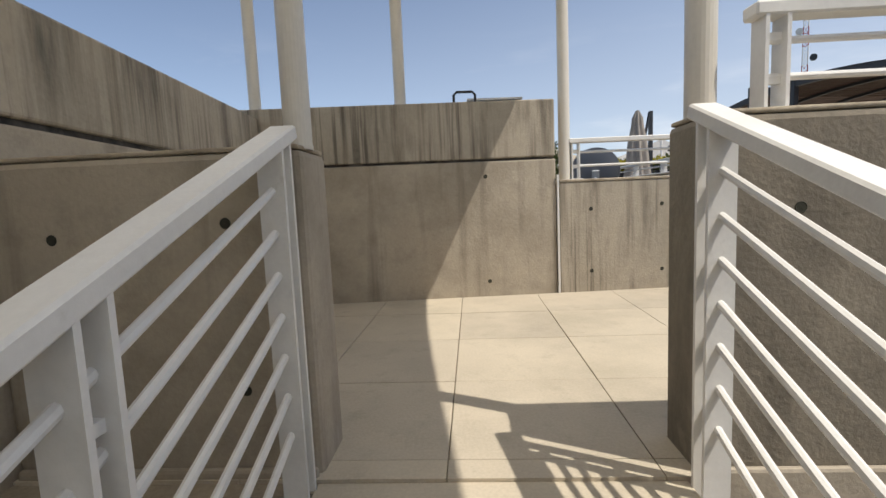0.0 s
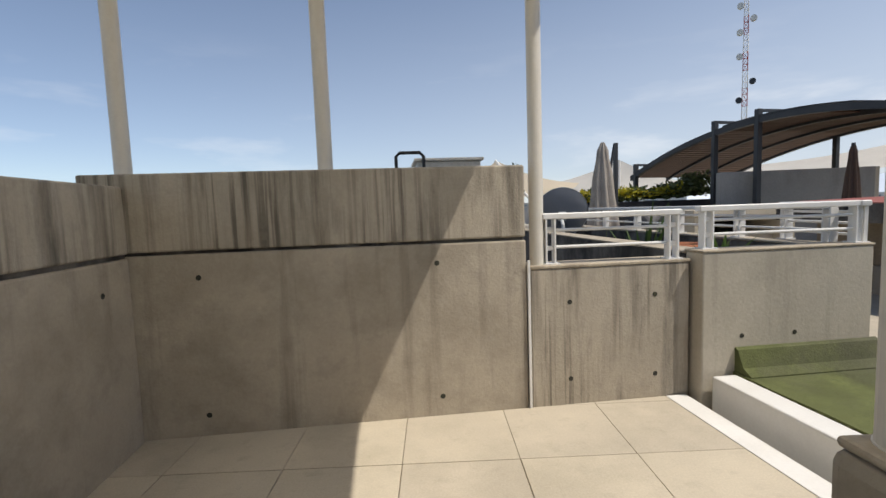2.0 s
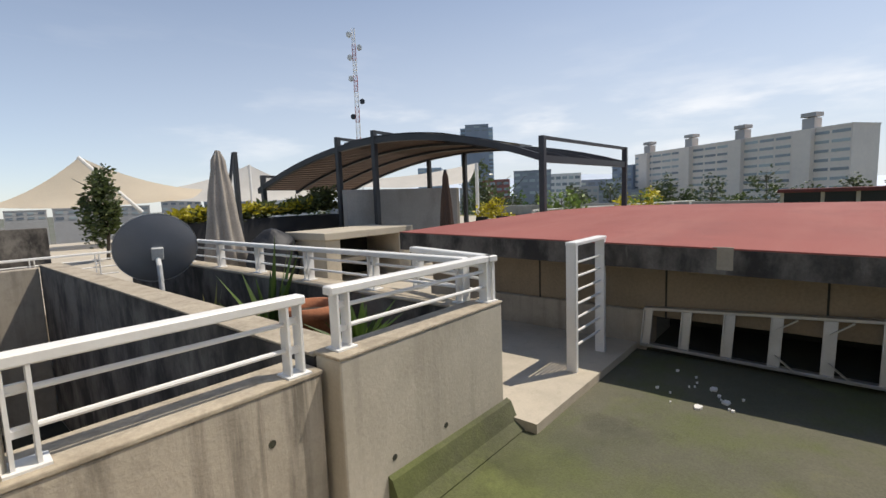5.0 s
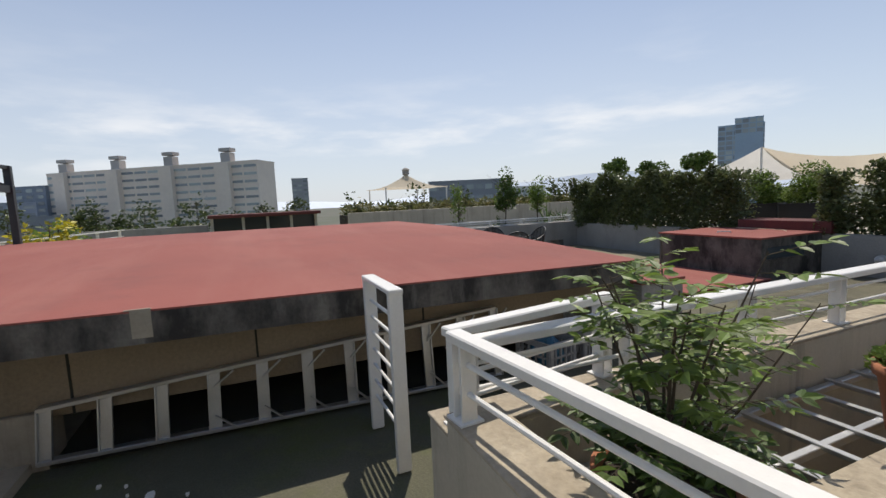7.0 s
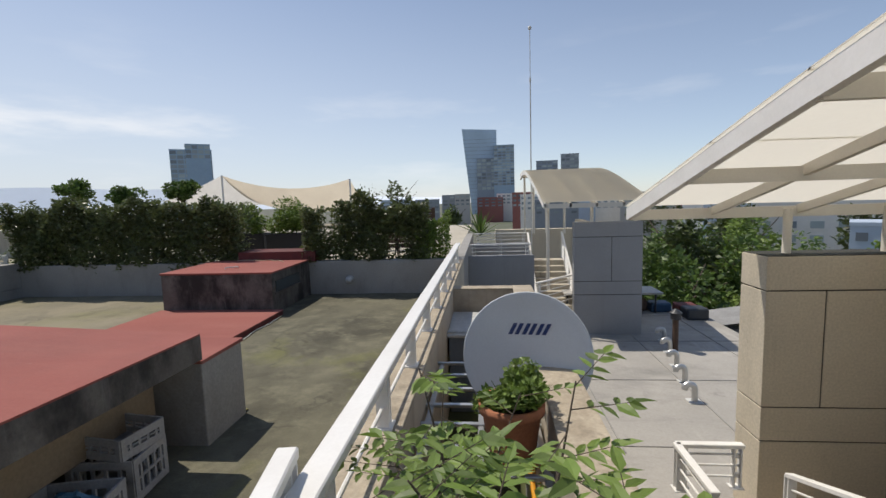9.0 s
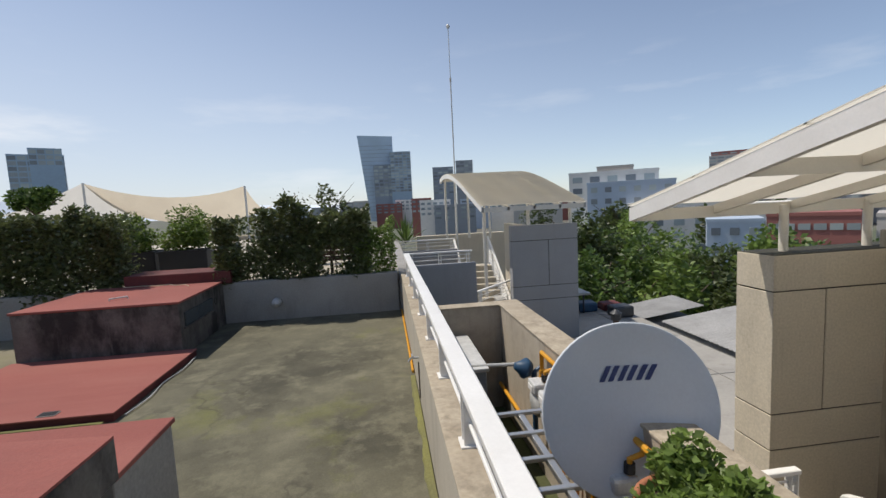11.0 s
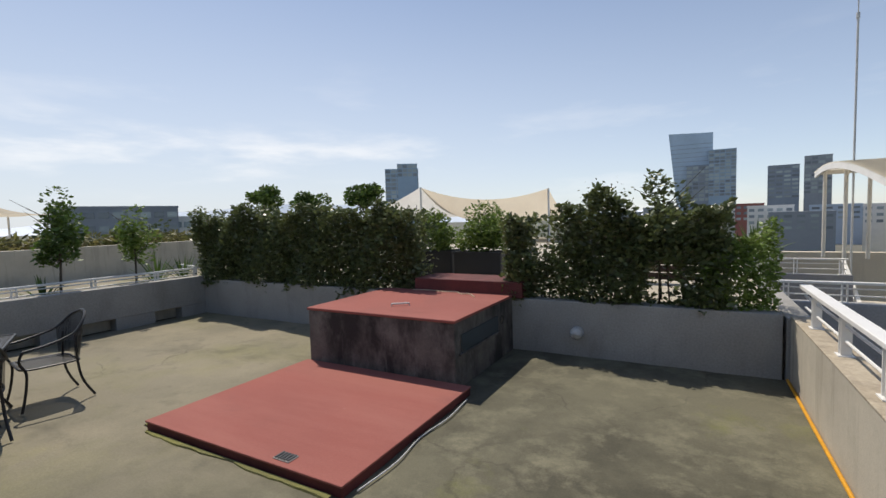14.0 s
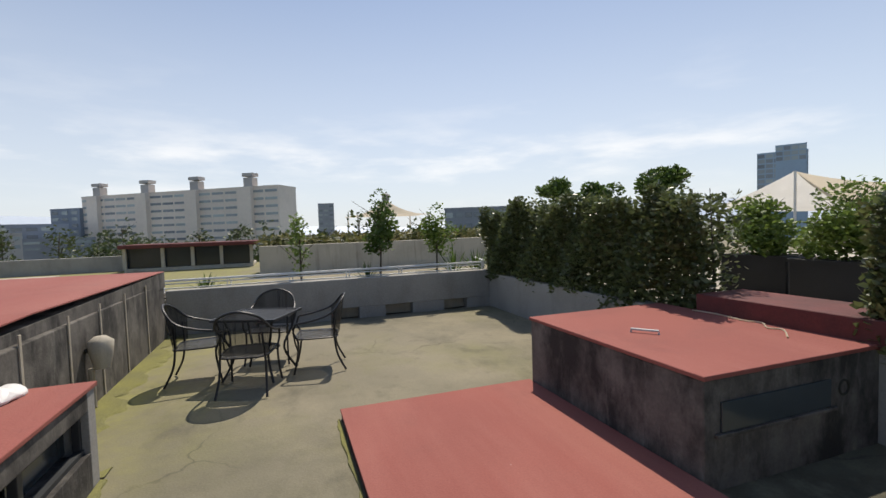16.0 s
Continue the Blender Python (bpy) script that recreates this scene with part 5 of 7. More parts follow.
def garden_table():
    t = thing("garden_table", (0, 0, 0), "square black wrought-iron garden table with mesh top", "table")
    part("tabletop", box(bmesh.new(), -0.36, 0.36, -0.36, 0.36, 0.712, 0.722), M_MESH, t, "grey-black expanded metal top")
    bm = bmesh.new()
    for a, b in (((-0.365, -0.365), (0.365, -0.365)), ((0.365, -0.365), (0.365, 0.365)), ((0.365, 0.365), (-0.365, 0.365)), ((-0.365, 0.365), (-0.365, -0.365))):
        beam(bm, (*a, 0.716), (*b, 0.716), 0.02, 0.028, 0.004)
    part("rim", bm, M_STEEL, t)
    for sx in (-1, 1):
        for sy in (-1, 1):
            part("leg", tube(bmesh.new(), curve([(sx * 0.32, sy * 0.32, 0.70), (sx * 0.27, sy * 0.27, 0.5), (sx * 0.20, sy * 0.20, 0.28), (sx * 0.30, sy * 0.30, 0.012)]), 0.014), M_BLACK, t)
    ring = curve([(0.22 * math.cos(a), 0.22 * math.sin(a), 0.33) for a in np.linspace(0, 6.283, 9)], 2)
    part("stretcher", tube(bmesh.new(), ring, 0.009), M_BLACK, t)
    return t


tb = garden_table()
tb.matrix_basis = pose(10.72, -2.28, ZR, 0, 0, -25)
ch = garden_chair()
ch.matrix_basis = pose(10.25, -2.19, ZR, 0, 0, -12)
for x, y, yaw in ((10.88, -1.62, -92), (10.76, -2.95, 84), (11.34, -2.4, 166)):
    copy_thing(ch, pose(x, y, ZR, 0, 0, yaw))


# ---- small fittings ----
def wall_lamp(x, y, z, label, facing):
    t = thing("wall_lamp", (x, y, z), label, "wall lamp", "wall lamps")
    n = Vector(facing)
    m = n.to_track_quat("Z", "Y").to_matrix().to_4x4()
    m.translation = Vector((x, y, z))
    part("base", lathe(bmesh.new(), [(0.001, 0.02), (0.07, 0.02), (0.075, 0.0)], (0, 0, 0), 18, m), M_METER, t)
    part("glass", lathe(bmesh.new(), [(0.06, 0.02), (0.075, 0.05), (0.07, 0.1), (0.04, 0.135), (0.001, 0.14)], (0, 0, 0), 18, m), M_METER, t, "ribbed pale glass", True)
    for a in (0, 1.57):
        pts = [m @ Vector((0.08 * math.cos(a) * math.cos(b), 0.08 * math.sin(a) * math.cos(b), 0.03 + 0.12 * math.sin(b))) for b in np.linspace(0, 3.1416, 9)]
        part("guard", tube(bmesh.new(), pts, 0.005, 6), M_ALU, t)
    return t


wall_lamp(6.2, -6.60, 0.52, "pale bulkhead lamp with a wire guard on the parapet", (0, 1, 0))
ln = thing("shaded_wall_lamp", (10.3, -0.74, 0.35), "weathered white shaded wall lamp on the blackened wall", "wall lamp")
part("pipe", rod(bmesh.new(), (10.3, -0.78, 0.24), (10.3, -0.78, 0.62), 0.03), M_CONC, ln)
part("shade", lathe(bmesh.new(), [(0.07, -0.2), (0.10, -0.05), (0.11, 0.06), (0.05, 0.11), (0.001, 0.115)], (10.3, -0.87, 0.82), 20), M_CONC_PALE, ln, "weathered cream shade", True)
part("bracket", beam(bmesh.new(), (10.3, -0.74, 0.8), (10.3, -0.85, 0.82), 0.04, 0.04), M_STEEL, ln)
hb = thing("black_bracket", (0.69, 4.6, 1.615), "black steel tube handle on the wall top", "handle")
part("tube", tube(bmesh.new(), [(0.60, 4.6, 1.6), (0.60, 4.6, 1.70), (0.625, 4.6, 1.725), (0.755, 4.6, 1.725), (0.78, 4.6, 1.70), (0.78, 4.6, 1.6)], 0.011), M_BLACK, hb)
for x in (0.02, 1.1):
    fl = thing("black_base_plate", (x, 4.6, 1.615), "black steel plate on the wall top", "plate")
    part("plate", box(bmesh.new(), x - 0.1, x + 0.1, 4.53, 4.66, 1.615, 1.624, 0.002), M_BLACK, fl)
wb = thing("white_vent_box", (0.95, 5.0, -1.2), "white sheet metal vent box behind the wall", "vent box")
part("case", box(bmesh.new(), 0.75, 1.2, 4.8, 5.2, -1.2, 1.69, 0.01), M_METER, wb)
part("lid", box(bmesh.new(), 0.73, 1.22, 4.78, 5.22, 1.69, 1.71, 0.004), M_WHITE, wb)
rp = thing("rope", (7.9, -6.0, 0.95), "loose pale rope on the red hatch top", "rope")
part("strand", tube(bmesh.new(), curve([(8.55, -6.5, 0.955), (8.3, -6.53, 0.955), (8.0, -6.48, 0.955), (7.85, -6.52, 0.955), (7.7, -6.38, 0.955), (7.6, -6.42, 0.955), (7.42, -6.2, 0.955)]), 0.007, 6), M_CANVAS, rp)
# litter on the roof: broken plaster, a drain cover, a loose cable
lump = thing("plaster_lump", (8.55, -0.92, 0.91), "white lump of broken plaster on the red block", "rubble")
bm = bmesh.new()
bmesh.ops.create_icosphere(bm, subdivisions=3, radius=1, matrix=Matrix.Translation((8.55, -0.92, 0.93)) @ Matrix.Diagonal((0.17, 0.1, 0.05, 1)))
for v in bm.verts:
    v.co += v.normal * 0.035 * noise.noise(v.co * 9)
    v.co.z = max(v.co.z, 0.908)
part("crust", bm, M_WHITE, lump)
drain = thing("roof_drain_cover", (7.48, -3.1, 0.302), "small grey metal drain cover with leaf litter", "drain cover")
part("frame", box(bmesh.new(), 7.40, 7.56, -3.15, -3.05, 0.302, 0.31, 0.003), M_CONC_GREY, drain)
for i in range(5):
    part("bar", box(bmesh.new(), 7.41 + i * 0.03, 7.425 + i * 0.03, -3.143, -3.057, 0.31, 0.318), M_STEEL, drain)
cable = thing("loose_cable", (6.83, -3.9, ZR), "thin pale cable lying along the red plinth", "cable")
part("strand", tube(bmesh.new(), curve([(6.84, -4.75, ZR + 0.012), (6.81, -4.3, ZR + 0.012), (6.845, -3.9, ZR + 0.012), (6.80, -3.5, ZR + 0.012), (6.83, -3.1, ZR + 0.012)]), 0.006, 6), M_METER, cable)
mast = thing("thin_mast", (1.71, -14.85, -0.2), "thin tall guyed antenna mast", "mast")
part("lower_tube", rod(bmesh.new(), (1.71, -14.85, -0.4), (1.71, -14.85, 6.3), 0.022), M_METER, mast)
part("upper_tube", rod(bmesh.new(), (1.71, -14.85, 6.3), (1.71, -14.85, 8.05), 0.013), M_METER, mast)
part("head", lathe(bmesh.new(), [(0.001, -0.06), (0.05, -0.04), (0.07, 0.02), (0.04, 0.07), (0.001, 0.09)], (1.71, -14.85, 8.1), 12), M_METER, mast)
part("collar", rod(bmesh.new(), (1.71, -14.85, 6.25), (1.71, -14.85, 6.38), 0.035), M_METER, mast)


# ---- moss along the wall feet ----
def moss(line, width, seed, label="ragged strip of yellow-green moss at the wall foot"):
    """A thin mat with a ragged free edge; line runs along the wall, width points away from it."""
    r = np.random.default_rng(seed)
    a, b = Vector(line[0]), Vector(line[1])
    side = Vector(width)
    n = int((b - a).length / 0.06)
    bm, rows = bmesh.new(), []
    for i in range(n + 1):
        p = a.lerp(b, i / n)
        w = 0.45 + 0.35 * noise.noise(p * 1.7) + 0.3 * noise.noise(p * 6) + 0.08 * r.random()
        w = max(w, 0.05) * 0.32
        rows.append([bm.verts.new(p + side * f * w + Vector((0, 0, h))) for f, h in ((0, 0.014), (0.5, 0.012), (0.85, 0.009), (1.0, -0.006))])
    for p, q in zip(rows, rows[1:]):
        for k in range(3):
            bm.faces.new((p[k], q[k], q[k + 1], p[k + 1]))
    bmesh.ops.recalc_face_normals(bm, faces=bm.faces)
    return tagged(part("moss_strip", bm, M_MOSS), label, "moss", "moss strips", "stuff")


moss(((8.74, -0.745, ZR), (13.6, -0.745, ZR)), (0, -1.5, 0), 1)
moss(((8.73, -1.35, ZR), (8.73, -0.76, ZR)), (1.4, 0, 0), 2)
moss(((9.12, -4.7, ZR), (9.12, -3.05, ZR)), (0.7, 0, 0), 4)
moss(((6.95, -2.99, ZR), (9.05, -2.99, ZR)), (0, 0.22, 0), 5)
moss(((5.6, -1.335, ZR), (8.7, -1.335, ZR)), (0, -0.4, 0), 3)
moss(((4.078, -3.4, ZR), (4.078, 1.0, ZR)), (0.3, 0, 0), 6)


# ---- dried paint on the passage floor ----
def spill(x, y, r, seed):
    bm = bmesh.new()
    rng = random.Random(seed)
    rim = []
    for i in range(22):
        a = 2 * math.pi * i / 22
        d = r * (0.55 + 0.6 * abs(noise.noise(Vector((math.cos(a) * 2, math.sin(a) * 2, seed)))) + 0.15 * rng.random())
        rim.append((x + d * math.cos(a) * 1.5, y + d * math.sin(a)))
    lo = [bm.verts.new((*p, 0.172)) for p in rim]
    hi = [bm.verts.new((*p, 0.188)) for p in rim]
    bm.faces.new(hi)
    for i in range(22):
        bm.faces.new((lo[i], lo[(i + 1) % 22], hi[(i + 1) % 22], hi[i]))
    return tagged(part("paint_spill", bm, M_WHITE), "dried white paint splash on the green floor", "paint spill", "paint spills")


spots = random.Random(12)
for i in range(16):
    spill(5.1 + spots.gauss(0, 0.16), 3.38 + spots.gauss(0, 0.2), 0.035 if i < 3 else spots.uniform(0.007, 0.018), 3 + i)

# ---- hedge and roof garden ----
def hedge(x0, x1, y0, y1, z0, z1, n, label, material, seed, size=0.075, gaps=0.0):
    r = np.random.default_rng(seed)
    t = thing("clipped_hedge", ((x0 + x1) / 2, (y0 + y1) / 2, z0), label, "hedge", "hedges")
    x = r.uniform(x0, x1, n)
    top = z1 - 0.04 + 0.06 * np.sin(x * 3.1 + seed) + 0.06 * np.sin(x * 7.7) + 0.05 * np.sin(x * 17)
    z = z0 - 0.1 + 0.08 * np.sin(x * 4.1 + seed) + 0.05 * np.sin(x * 11) + (top - z0 + 0.1) * r.random(n) ** 0.85
    y = np.where(r.random(n) < 0.6, y1 - np.abs(r.normal(0, 0.10, n)) + 0.08 * np.sin(x * 5 + z * 4), r.uniform(y0, y1, n))
    keep = np.ones(n, bool)
    if gaps:
        g = np.sin(x * 4.3 + 1.7) + np.sin(x * 9.1) * 0.6 + np.sin(z * 6 + x * 2) * 0.7
        keep = g > gaps * r.normal(1, 0.4, n)
    P = np.stack([x, y, z], 1)[keep]
    v, f = leaf_shape(P, r, size, 0.55)
    arrays("foliage", v, f, material, t)
    bm = bmesh.new()
    for i in range(int((x1 - x0) / 0.16)):
        a = x0 + 0.1 + i * 0.16 + r.uniform(-0.05, 0.05)
        b = (y0 + y1) / 2 + r.uniform(-0.1, 0.25)
        rod(bm, (a, b, z0 - 0.05), (a + r.uniform(-0.12, 0.12), b + r.uniform(-0.1, 0.15), z0 + (z1 - z0) * r.uniform(0.7, 1.05)), 0.012, 0.004, 5)
    part("stem", bm, M_BARK, t)
    return t


hedge(8.6, 13.9, -7.35, -6.60, 0.9, 2.2, 40000, "tall dark green clipped hedge on the parapet", M_LEAF_DARK, 1)
hedge(4.6, 7.2, -7.4, -6.64, 0.9, 2.1, 18000, "thinning dark green hedge with bare stems", M_LEAF_DARK, 2, 0.08, -1.0)
hedge(4.15, 4.85, -7.5, -6.7, 0.86, 1.72, 4600, "low bright green bush at the hedge's end", M_LEAF_LIGHT, 3, 0.055)
for x, y, seed in ((9.45, -8.8, 4), (8.35, -8.55, 5)):
    p = thing("black_planter_box", (x, y, 0.85), "black plastic planter box with a light green shrub", "planter", "planter boxes")
    bm = box(bmesh.new(), x - 0.46, x + 0.46, y - 0.25, y + 0.25, 0.845, 1.36, 0.02)
    part("box", bm, M_PLASTIC, p)
    for dy in (-0.25, 0.25):
        part("rim", beam(bmesh.new(), (x - 0.475, y + dy, 1.35), (x + 0.475, y + dy, 1.35), 0.03, 0.04), M_PLASTIC, p)
    part("soil", box(bmesh.new(), x - 0.44, x + 0.44, y - 0.23, y + 0.23, 1.3, 1.365), M_SOIL, p)
    r = np.random.default_rng(seed)
    s = thing("planter_shrub", (x, y, 1.36), "light green upright shrub in a black planter", "shrub", "planter shrubs")
    v, f = leaf_shape(blob_points(r, 4200, (x, y, 1.72), (0.56, 0.42, 0.46), 26), r, 0.065, 0.55)
    arrays("leaves", v, f, M_LEAF_LIGHT, s)
    part("stem", limbs(bmesh.new(), (x, y, 1.34), (x, y, 2.05), 0.016, r, 14, 0.4), M_BARK, s)
screen = thing("slatted_screen", (5.7, -9.05, 0.84), "dark brown slatted wooden screen behind the thin hedge", "screen")
for x in (4.72, 5.7, 6.66):
    part("post", box(bmesh.new(), x - 0.04, x + 0.04, -9.1, -9.02, 0.84, 1.9, 0.006), M_BROWN, screen)
for i in range(8):
    part("slat", box(bmesh.new(), 4.7, 6.68, -9.02, -8.995, 0.9 + i * 0.122, 1.01 + i * 0.122, 0.004), M_BROWN, screen)
tree("dead_shrub", (5.9, -7.3, 0.88), 1.75, 0.5, "half-bare reddish shrub rising from the hedge", M_LEAF_DARK, 160, 0.05, 0.02, 33, "shrub")
tree("tall_hedge_shrub", (5.3, -7.2, 0.88), 1.6, 0.4, "dark green shrub rising from the hedge", M_LEAF_DARK, 1400, 0.08, 0.02, 34, "shrub", 0.3)
for i, (x, y, z, cr, s) in enumerate(((13.9, -8.4, 2.5, 0.5, 41), (12.6, -8.6, 2.36, 0.42, 42), (11.2, -8.8, 2.58, 0.4, 43))):
    r = np.random.default_rng(s)
    t = thing("topiary_tree", (x, y, 0.84), "clipped green tree behind the hedge", "tree", "topiary trees")
    part("trunk", limbs(bmesh.new(), (x, y, 0.84), (x, y, z), 0.05, r, 6, 0.3), M_BARK, t)
    v, f = leaf_shape(blob_points(r, 1900, (x, y, z), (cr, cr, 0.34), 14), r, 0.09, 0.55)
    arrays("crown", v, f, M_LEAF, t)

# saplings and tufts on the far side of the east parapet
for x, y, h, cr, n, s, m in ((14.3, -4.45, 1.8, 0.42, 1900, 51, M_LEAF), (14.3, -2.9, 1.6, 0.28, 420, 52, M_LEAF_LIGHT), (14.5, -5.75, 1.6, 0.42, 1300, 53, M_LEAF_LIGHT)):
    tree("sapling", (x, y, 0.75), h, cr, "slender young tree beyond the parapet", m, n, 0.08, 0.022, s, "tree", 0.25, "saplings")
for x, y, s, l in ((14.25, -4.2, 61, 0.5), (14.4, -1.2, 62, 0.45), (14.6, -6.2, 63, 0.8), (14.5, -6.7, 64, 0.75)):
    spiky((x, y, 0.78), 26, l, "tuft of sword-shaped leaves beyond the parapet", M_LEAF, s, "sword_leaf_tuft", 0.045)
bed = thing("planting_strip", (14.9, -3.6, 0.2), "concrete planting strip beyond the parapet", "planter", "", "structure")
part("body", box(bmesh.new(), 13.87, 15.4, -7.0, -0.3, 0.2, 0.8, 0.02), M_CONC_PALE, bed)
part("soil", box(bmesh.new(), 13.95, 15.2, -6.9, -0.4, 0.75, 0.82), M_SOIL, bed)

# roof garden farther east: wall, planted mound, sheds
mound = thing("garden_wall_east", (33.0, -6.0, 0.0), "long pale concrete roof-garden wall", "wall", "", "structure")
part("wall", box(bmesh.new(), 24.0, 24.35, -17.0, -1.7, 0.05, 1.36, 0.02), M_CONC_PALE, mound)
part("wall", box(bmesh.new(), 32.0, 32.4, 4.9, 24.0, -0.5, 0.95, 0.02), M_CONC_GREY, mound)
shed = thing("roof_shed", (31.5, 1.6, -0.5), "low roof shed with red roof and dark window band", "shed")
part("roof", box(bmesh.new(), 30.2, 33.6, -1.3, 4.75, 1.32, 1.5, 0.02), M_REDDARK, shed)
part("lower_wall", box(bmesh.new(), 30.5, 33.4, -1.1, 4.6, -0.5, 0.35, 0.02), M_CONC_PALE, shed)
for y in (-1.1, 0.3, 1.6, 2.9, 4.5):
    part("pillar", box(bmesh.new(), 30.5, 30.65, y, y + 0.15, 0.35, 1.32), M_CONC_PALE, shed)
part("window_band", box(bmesh.new(), 30.8, 30.85, -1.1, 4.6, 0.35, 1.32), M_GLASS_DARK, shed)
bank = thing("planting_bank", (25.5, -9.4, 0.18), "soil bank behind the garden wall", "planter", "", "structure")
part("soil", box(bmesh.new(), 24.36, 26.6, -17.0, -1.72, 0.1, 1.24, 0.03), M_SOIL, bank)
r = np.random.default_rng(70)
pts = np.stack([r.uniform(24.4, 26.5, 5000), r.uniform(-17, -1.8, 5000), 1.2 + 0.5 * r.random(5000) ** 2], 1)
v, f = leaf_shape(pts, r, 0.3, 0.3)
tagged(arrays("grass_strip", v, f, M_GRASS_DRY), "dry grasses and low plants behind the garden wall", "grass", "", "stuff")
for i in range(26):
    y = -22 + i * 2.0 + r.uniform(-0.7, 0.7)
    tree("garden_shrub", (r.uniform(33.6, 33.95) if y > -1.5 else r.uniform(24.7, 26.0), y, 0.15), r.uniform(1.6, 2.7), r.uniform(0.5, 1.0), "small green roof-garden shrub", M_LEAF_FAR, 260, 0.22, 0.04, 700 + i, "shrub", 0.1, "roof-garden shrubs")


# ---- tensile canopies ----
def tent(cx, cy, rx, ry, z0, z1, label, finial=True):
    t = thing("tent_canopy", (cx, cy, -14.0), label, "canopy", "tent canopies")
    bm = bmesh.new()
    seg, rings = 32, 8
    g = []
    for j in range(rings + 1):
        s = j / rings
        row = []
        for i in range(seg):
            a = 2 * math.pi * i / seg
            edge = 1 + 0.18 * math.cos(4 * a)
            row.append(bm.verts.new((cx + rx * (1 - s * 0.96) * math.cos(a + 0.78) * edge, cy + ry * (1 - s * 0.96) * math.sin(a + 0.78) * edge, z0 + (z1 - z0) * s ** 2.1)))
        g.append(row)
    for a, b in zip(g, g[1:]):
        for i in range(seg):
            bm.faces.new((a[i], a[(i + 1) % seg], b[(i + 1) % seg], b[i]))
    part("cloth", bm, M_CANVAS, t, "cream tensioned cloth", True)
    for sx in (-1, 1):
        for sy in (-1, 1):
            x, y = cx + sx * rx * 0.8, cy + sy * ry * 0.8
            part("pole", rod(bmesh.new(), (x, y, -14.0), (x, y, z0 + 0.05), 0.06), M_WHITE, t)
    if finial:
        part("finial", lathe(bmesh.new(), [(0.18, z1), (0.3, z1 + 0.1), (0.3, z1 + 0.45), (0.36, z1 + 0.5), (0.2, z1 + 0.62), (0.001, z1 + 0.7)], (cx, cy, 0), 14), M_CONC_GREY, t)
    return t


tent(41.5, -10.6, 3.4, 3.4, 2.95, 4.1, "cream tented canopy with a cap on white poles")


def sail(corners, sag, label, poles, material):
    t = thing("shade_sail", (corners[0][0], corners[0][1], 0.3), label, "shade sail", "shade sails")
    a, b, c, d = [Vector(p) for p in corners]
    bm, n, g = bmesh.new(), 12, []
    for i in range(n + 1):
        u = i / n
        g.append([])
        for j in range(n + 1):
            w = j / n
            p = a.lerp(b, u).lerp(d.lerp(c, u), w)
            p.z -= sag * (u * (1 - u) * 4) * 0.5 + sag * 0.5 * (w * (1 - w) * 4)
            g[-1].append(bm.verts.new(p))
    for i in range(n):
        for j in range(n):
            bm.faces.new((g[i][j], g[i + 1][j], g[i + 1][j + 1], g[i][j + 1]))
    part("cloth", bm, material, t, "", True)
    for p, q in poles:
        part("pole", rod(bmesh.new(), p, q, 0.07), M_WHITE, t)
    return t


sail([(26.5, -28.5, 2.6), (22.8, -30.0, 4.4), (21.5, -36.0, 2.3), (26.5, -35.0, 2.2)], 0.25, "pale tensile roof rising to a peak", [((22.8, -30.0, -1), (22.8, -30.0, 4.4))], M_CANVAS2)
sail([(22.8, -30.0, 4.38), (14.2, -33.6, 4.0), (13.4, -38.5, 2.6), (21.5, -36.0, 2.3)], 1.7, "cream tensile roof sweeping up to a pointed corner", [((14.2, -33.6, -1), (14.2, -33.6, 4.0))], M_CANVAS)
sail([(6.05, 24.4, 3.75), (9.9, 23.2, 2.45), (10.5, 27.5, 2.3), (3.5, 27.0, 2.0)], 0.5, "cream shade sail on a raked white pole", [((6.6, 24.3, 0.3), (6.4, 24.3, 3.1)), ((7.8, 24.0, 1.6), (6.0, 24.4, 3.75)), ((6.5, 24.3, 2.9), (7.1, 24.2, 0.8))], M_CANVAS)
sail([(9.5, 30.0, 2.6), (14.0, 27.0, 3.9), (19.0, 26.0, 2.2), (13.0, 32.0, 2.2)], 0.5, "pale shade sail farther back", [((14.0, 27.0, 0.3), (14.0, 27.0, 3.9))], M_CANVAS2)
sail([(12.3, 17.0, 2.55), (16.5, 13.6, 3.05), (19.0, 16.0, 2.4), (14.5, 19.0, 2.5)], 0.35, "pale shade sail behind the pergola", [((16.5, 13.6, 0.3), (16.5, 13.6, 3.05))], M_CANVAS2)


# ---- north terrace: pergola, umbrellas, bench, planting ----
pg = thing("arched_pergola", (10.5, 10.2, 0.26), "dark steel arched pergola with brown slatted roof", "pergola")
def arch(y):
    return 3.0 - 0.066 * (y - 9.95) ** 2


def pergola_edge(s, k):
    """A point over the plan: s runs from the low west end to the near end, k from edge to edge."""
    x = (7.35 + 1.85 * s) * (1 - k) + (10.92 + 2.15 * s) * k
    y = (13.75 - 6.89 * s) * (1 - k) + (14.66 - 8.0 * s) * k
    return x, y, arch(13.75 - 6.89 * s)


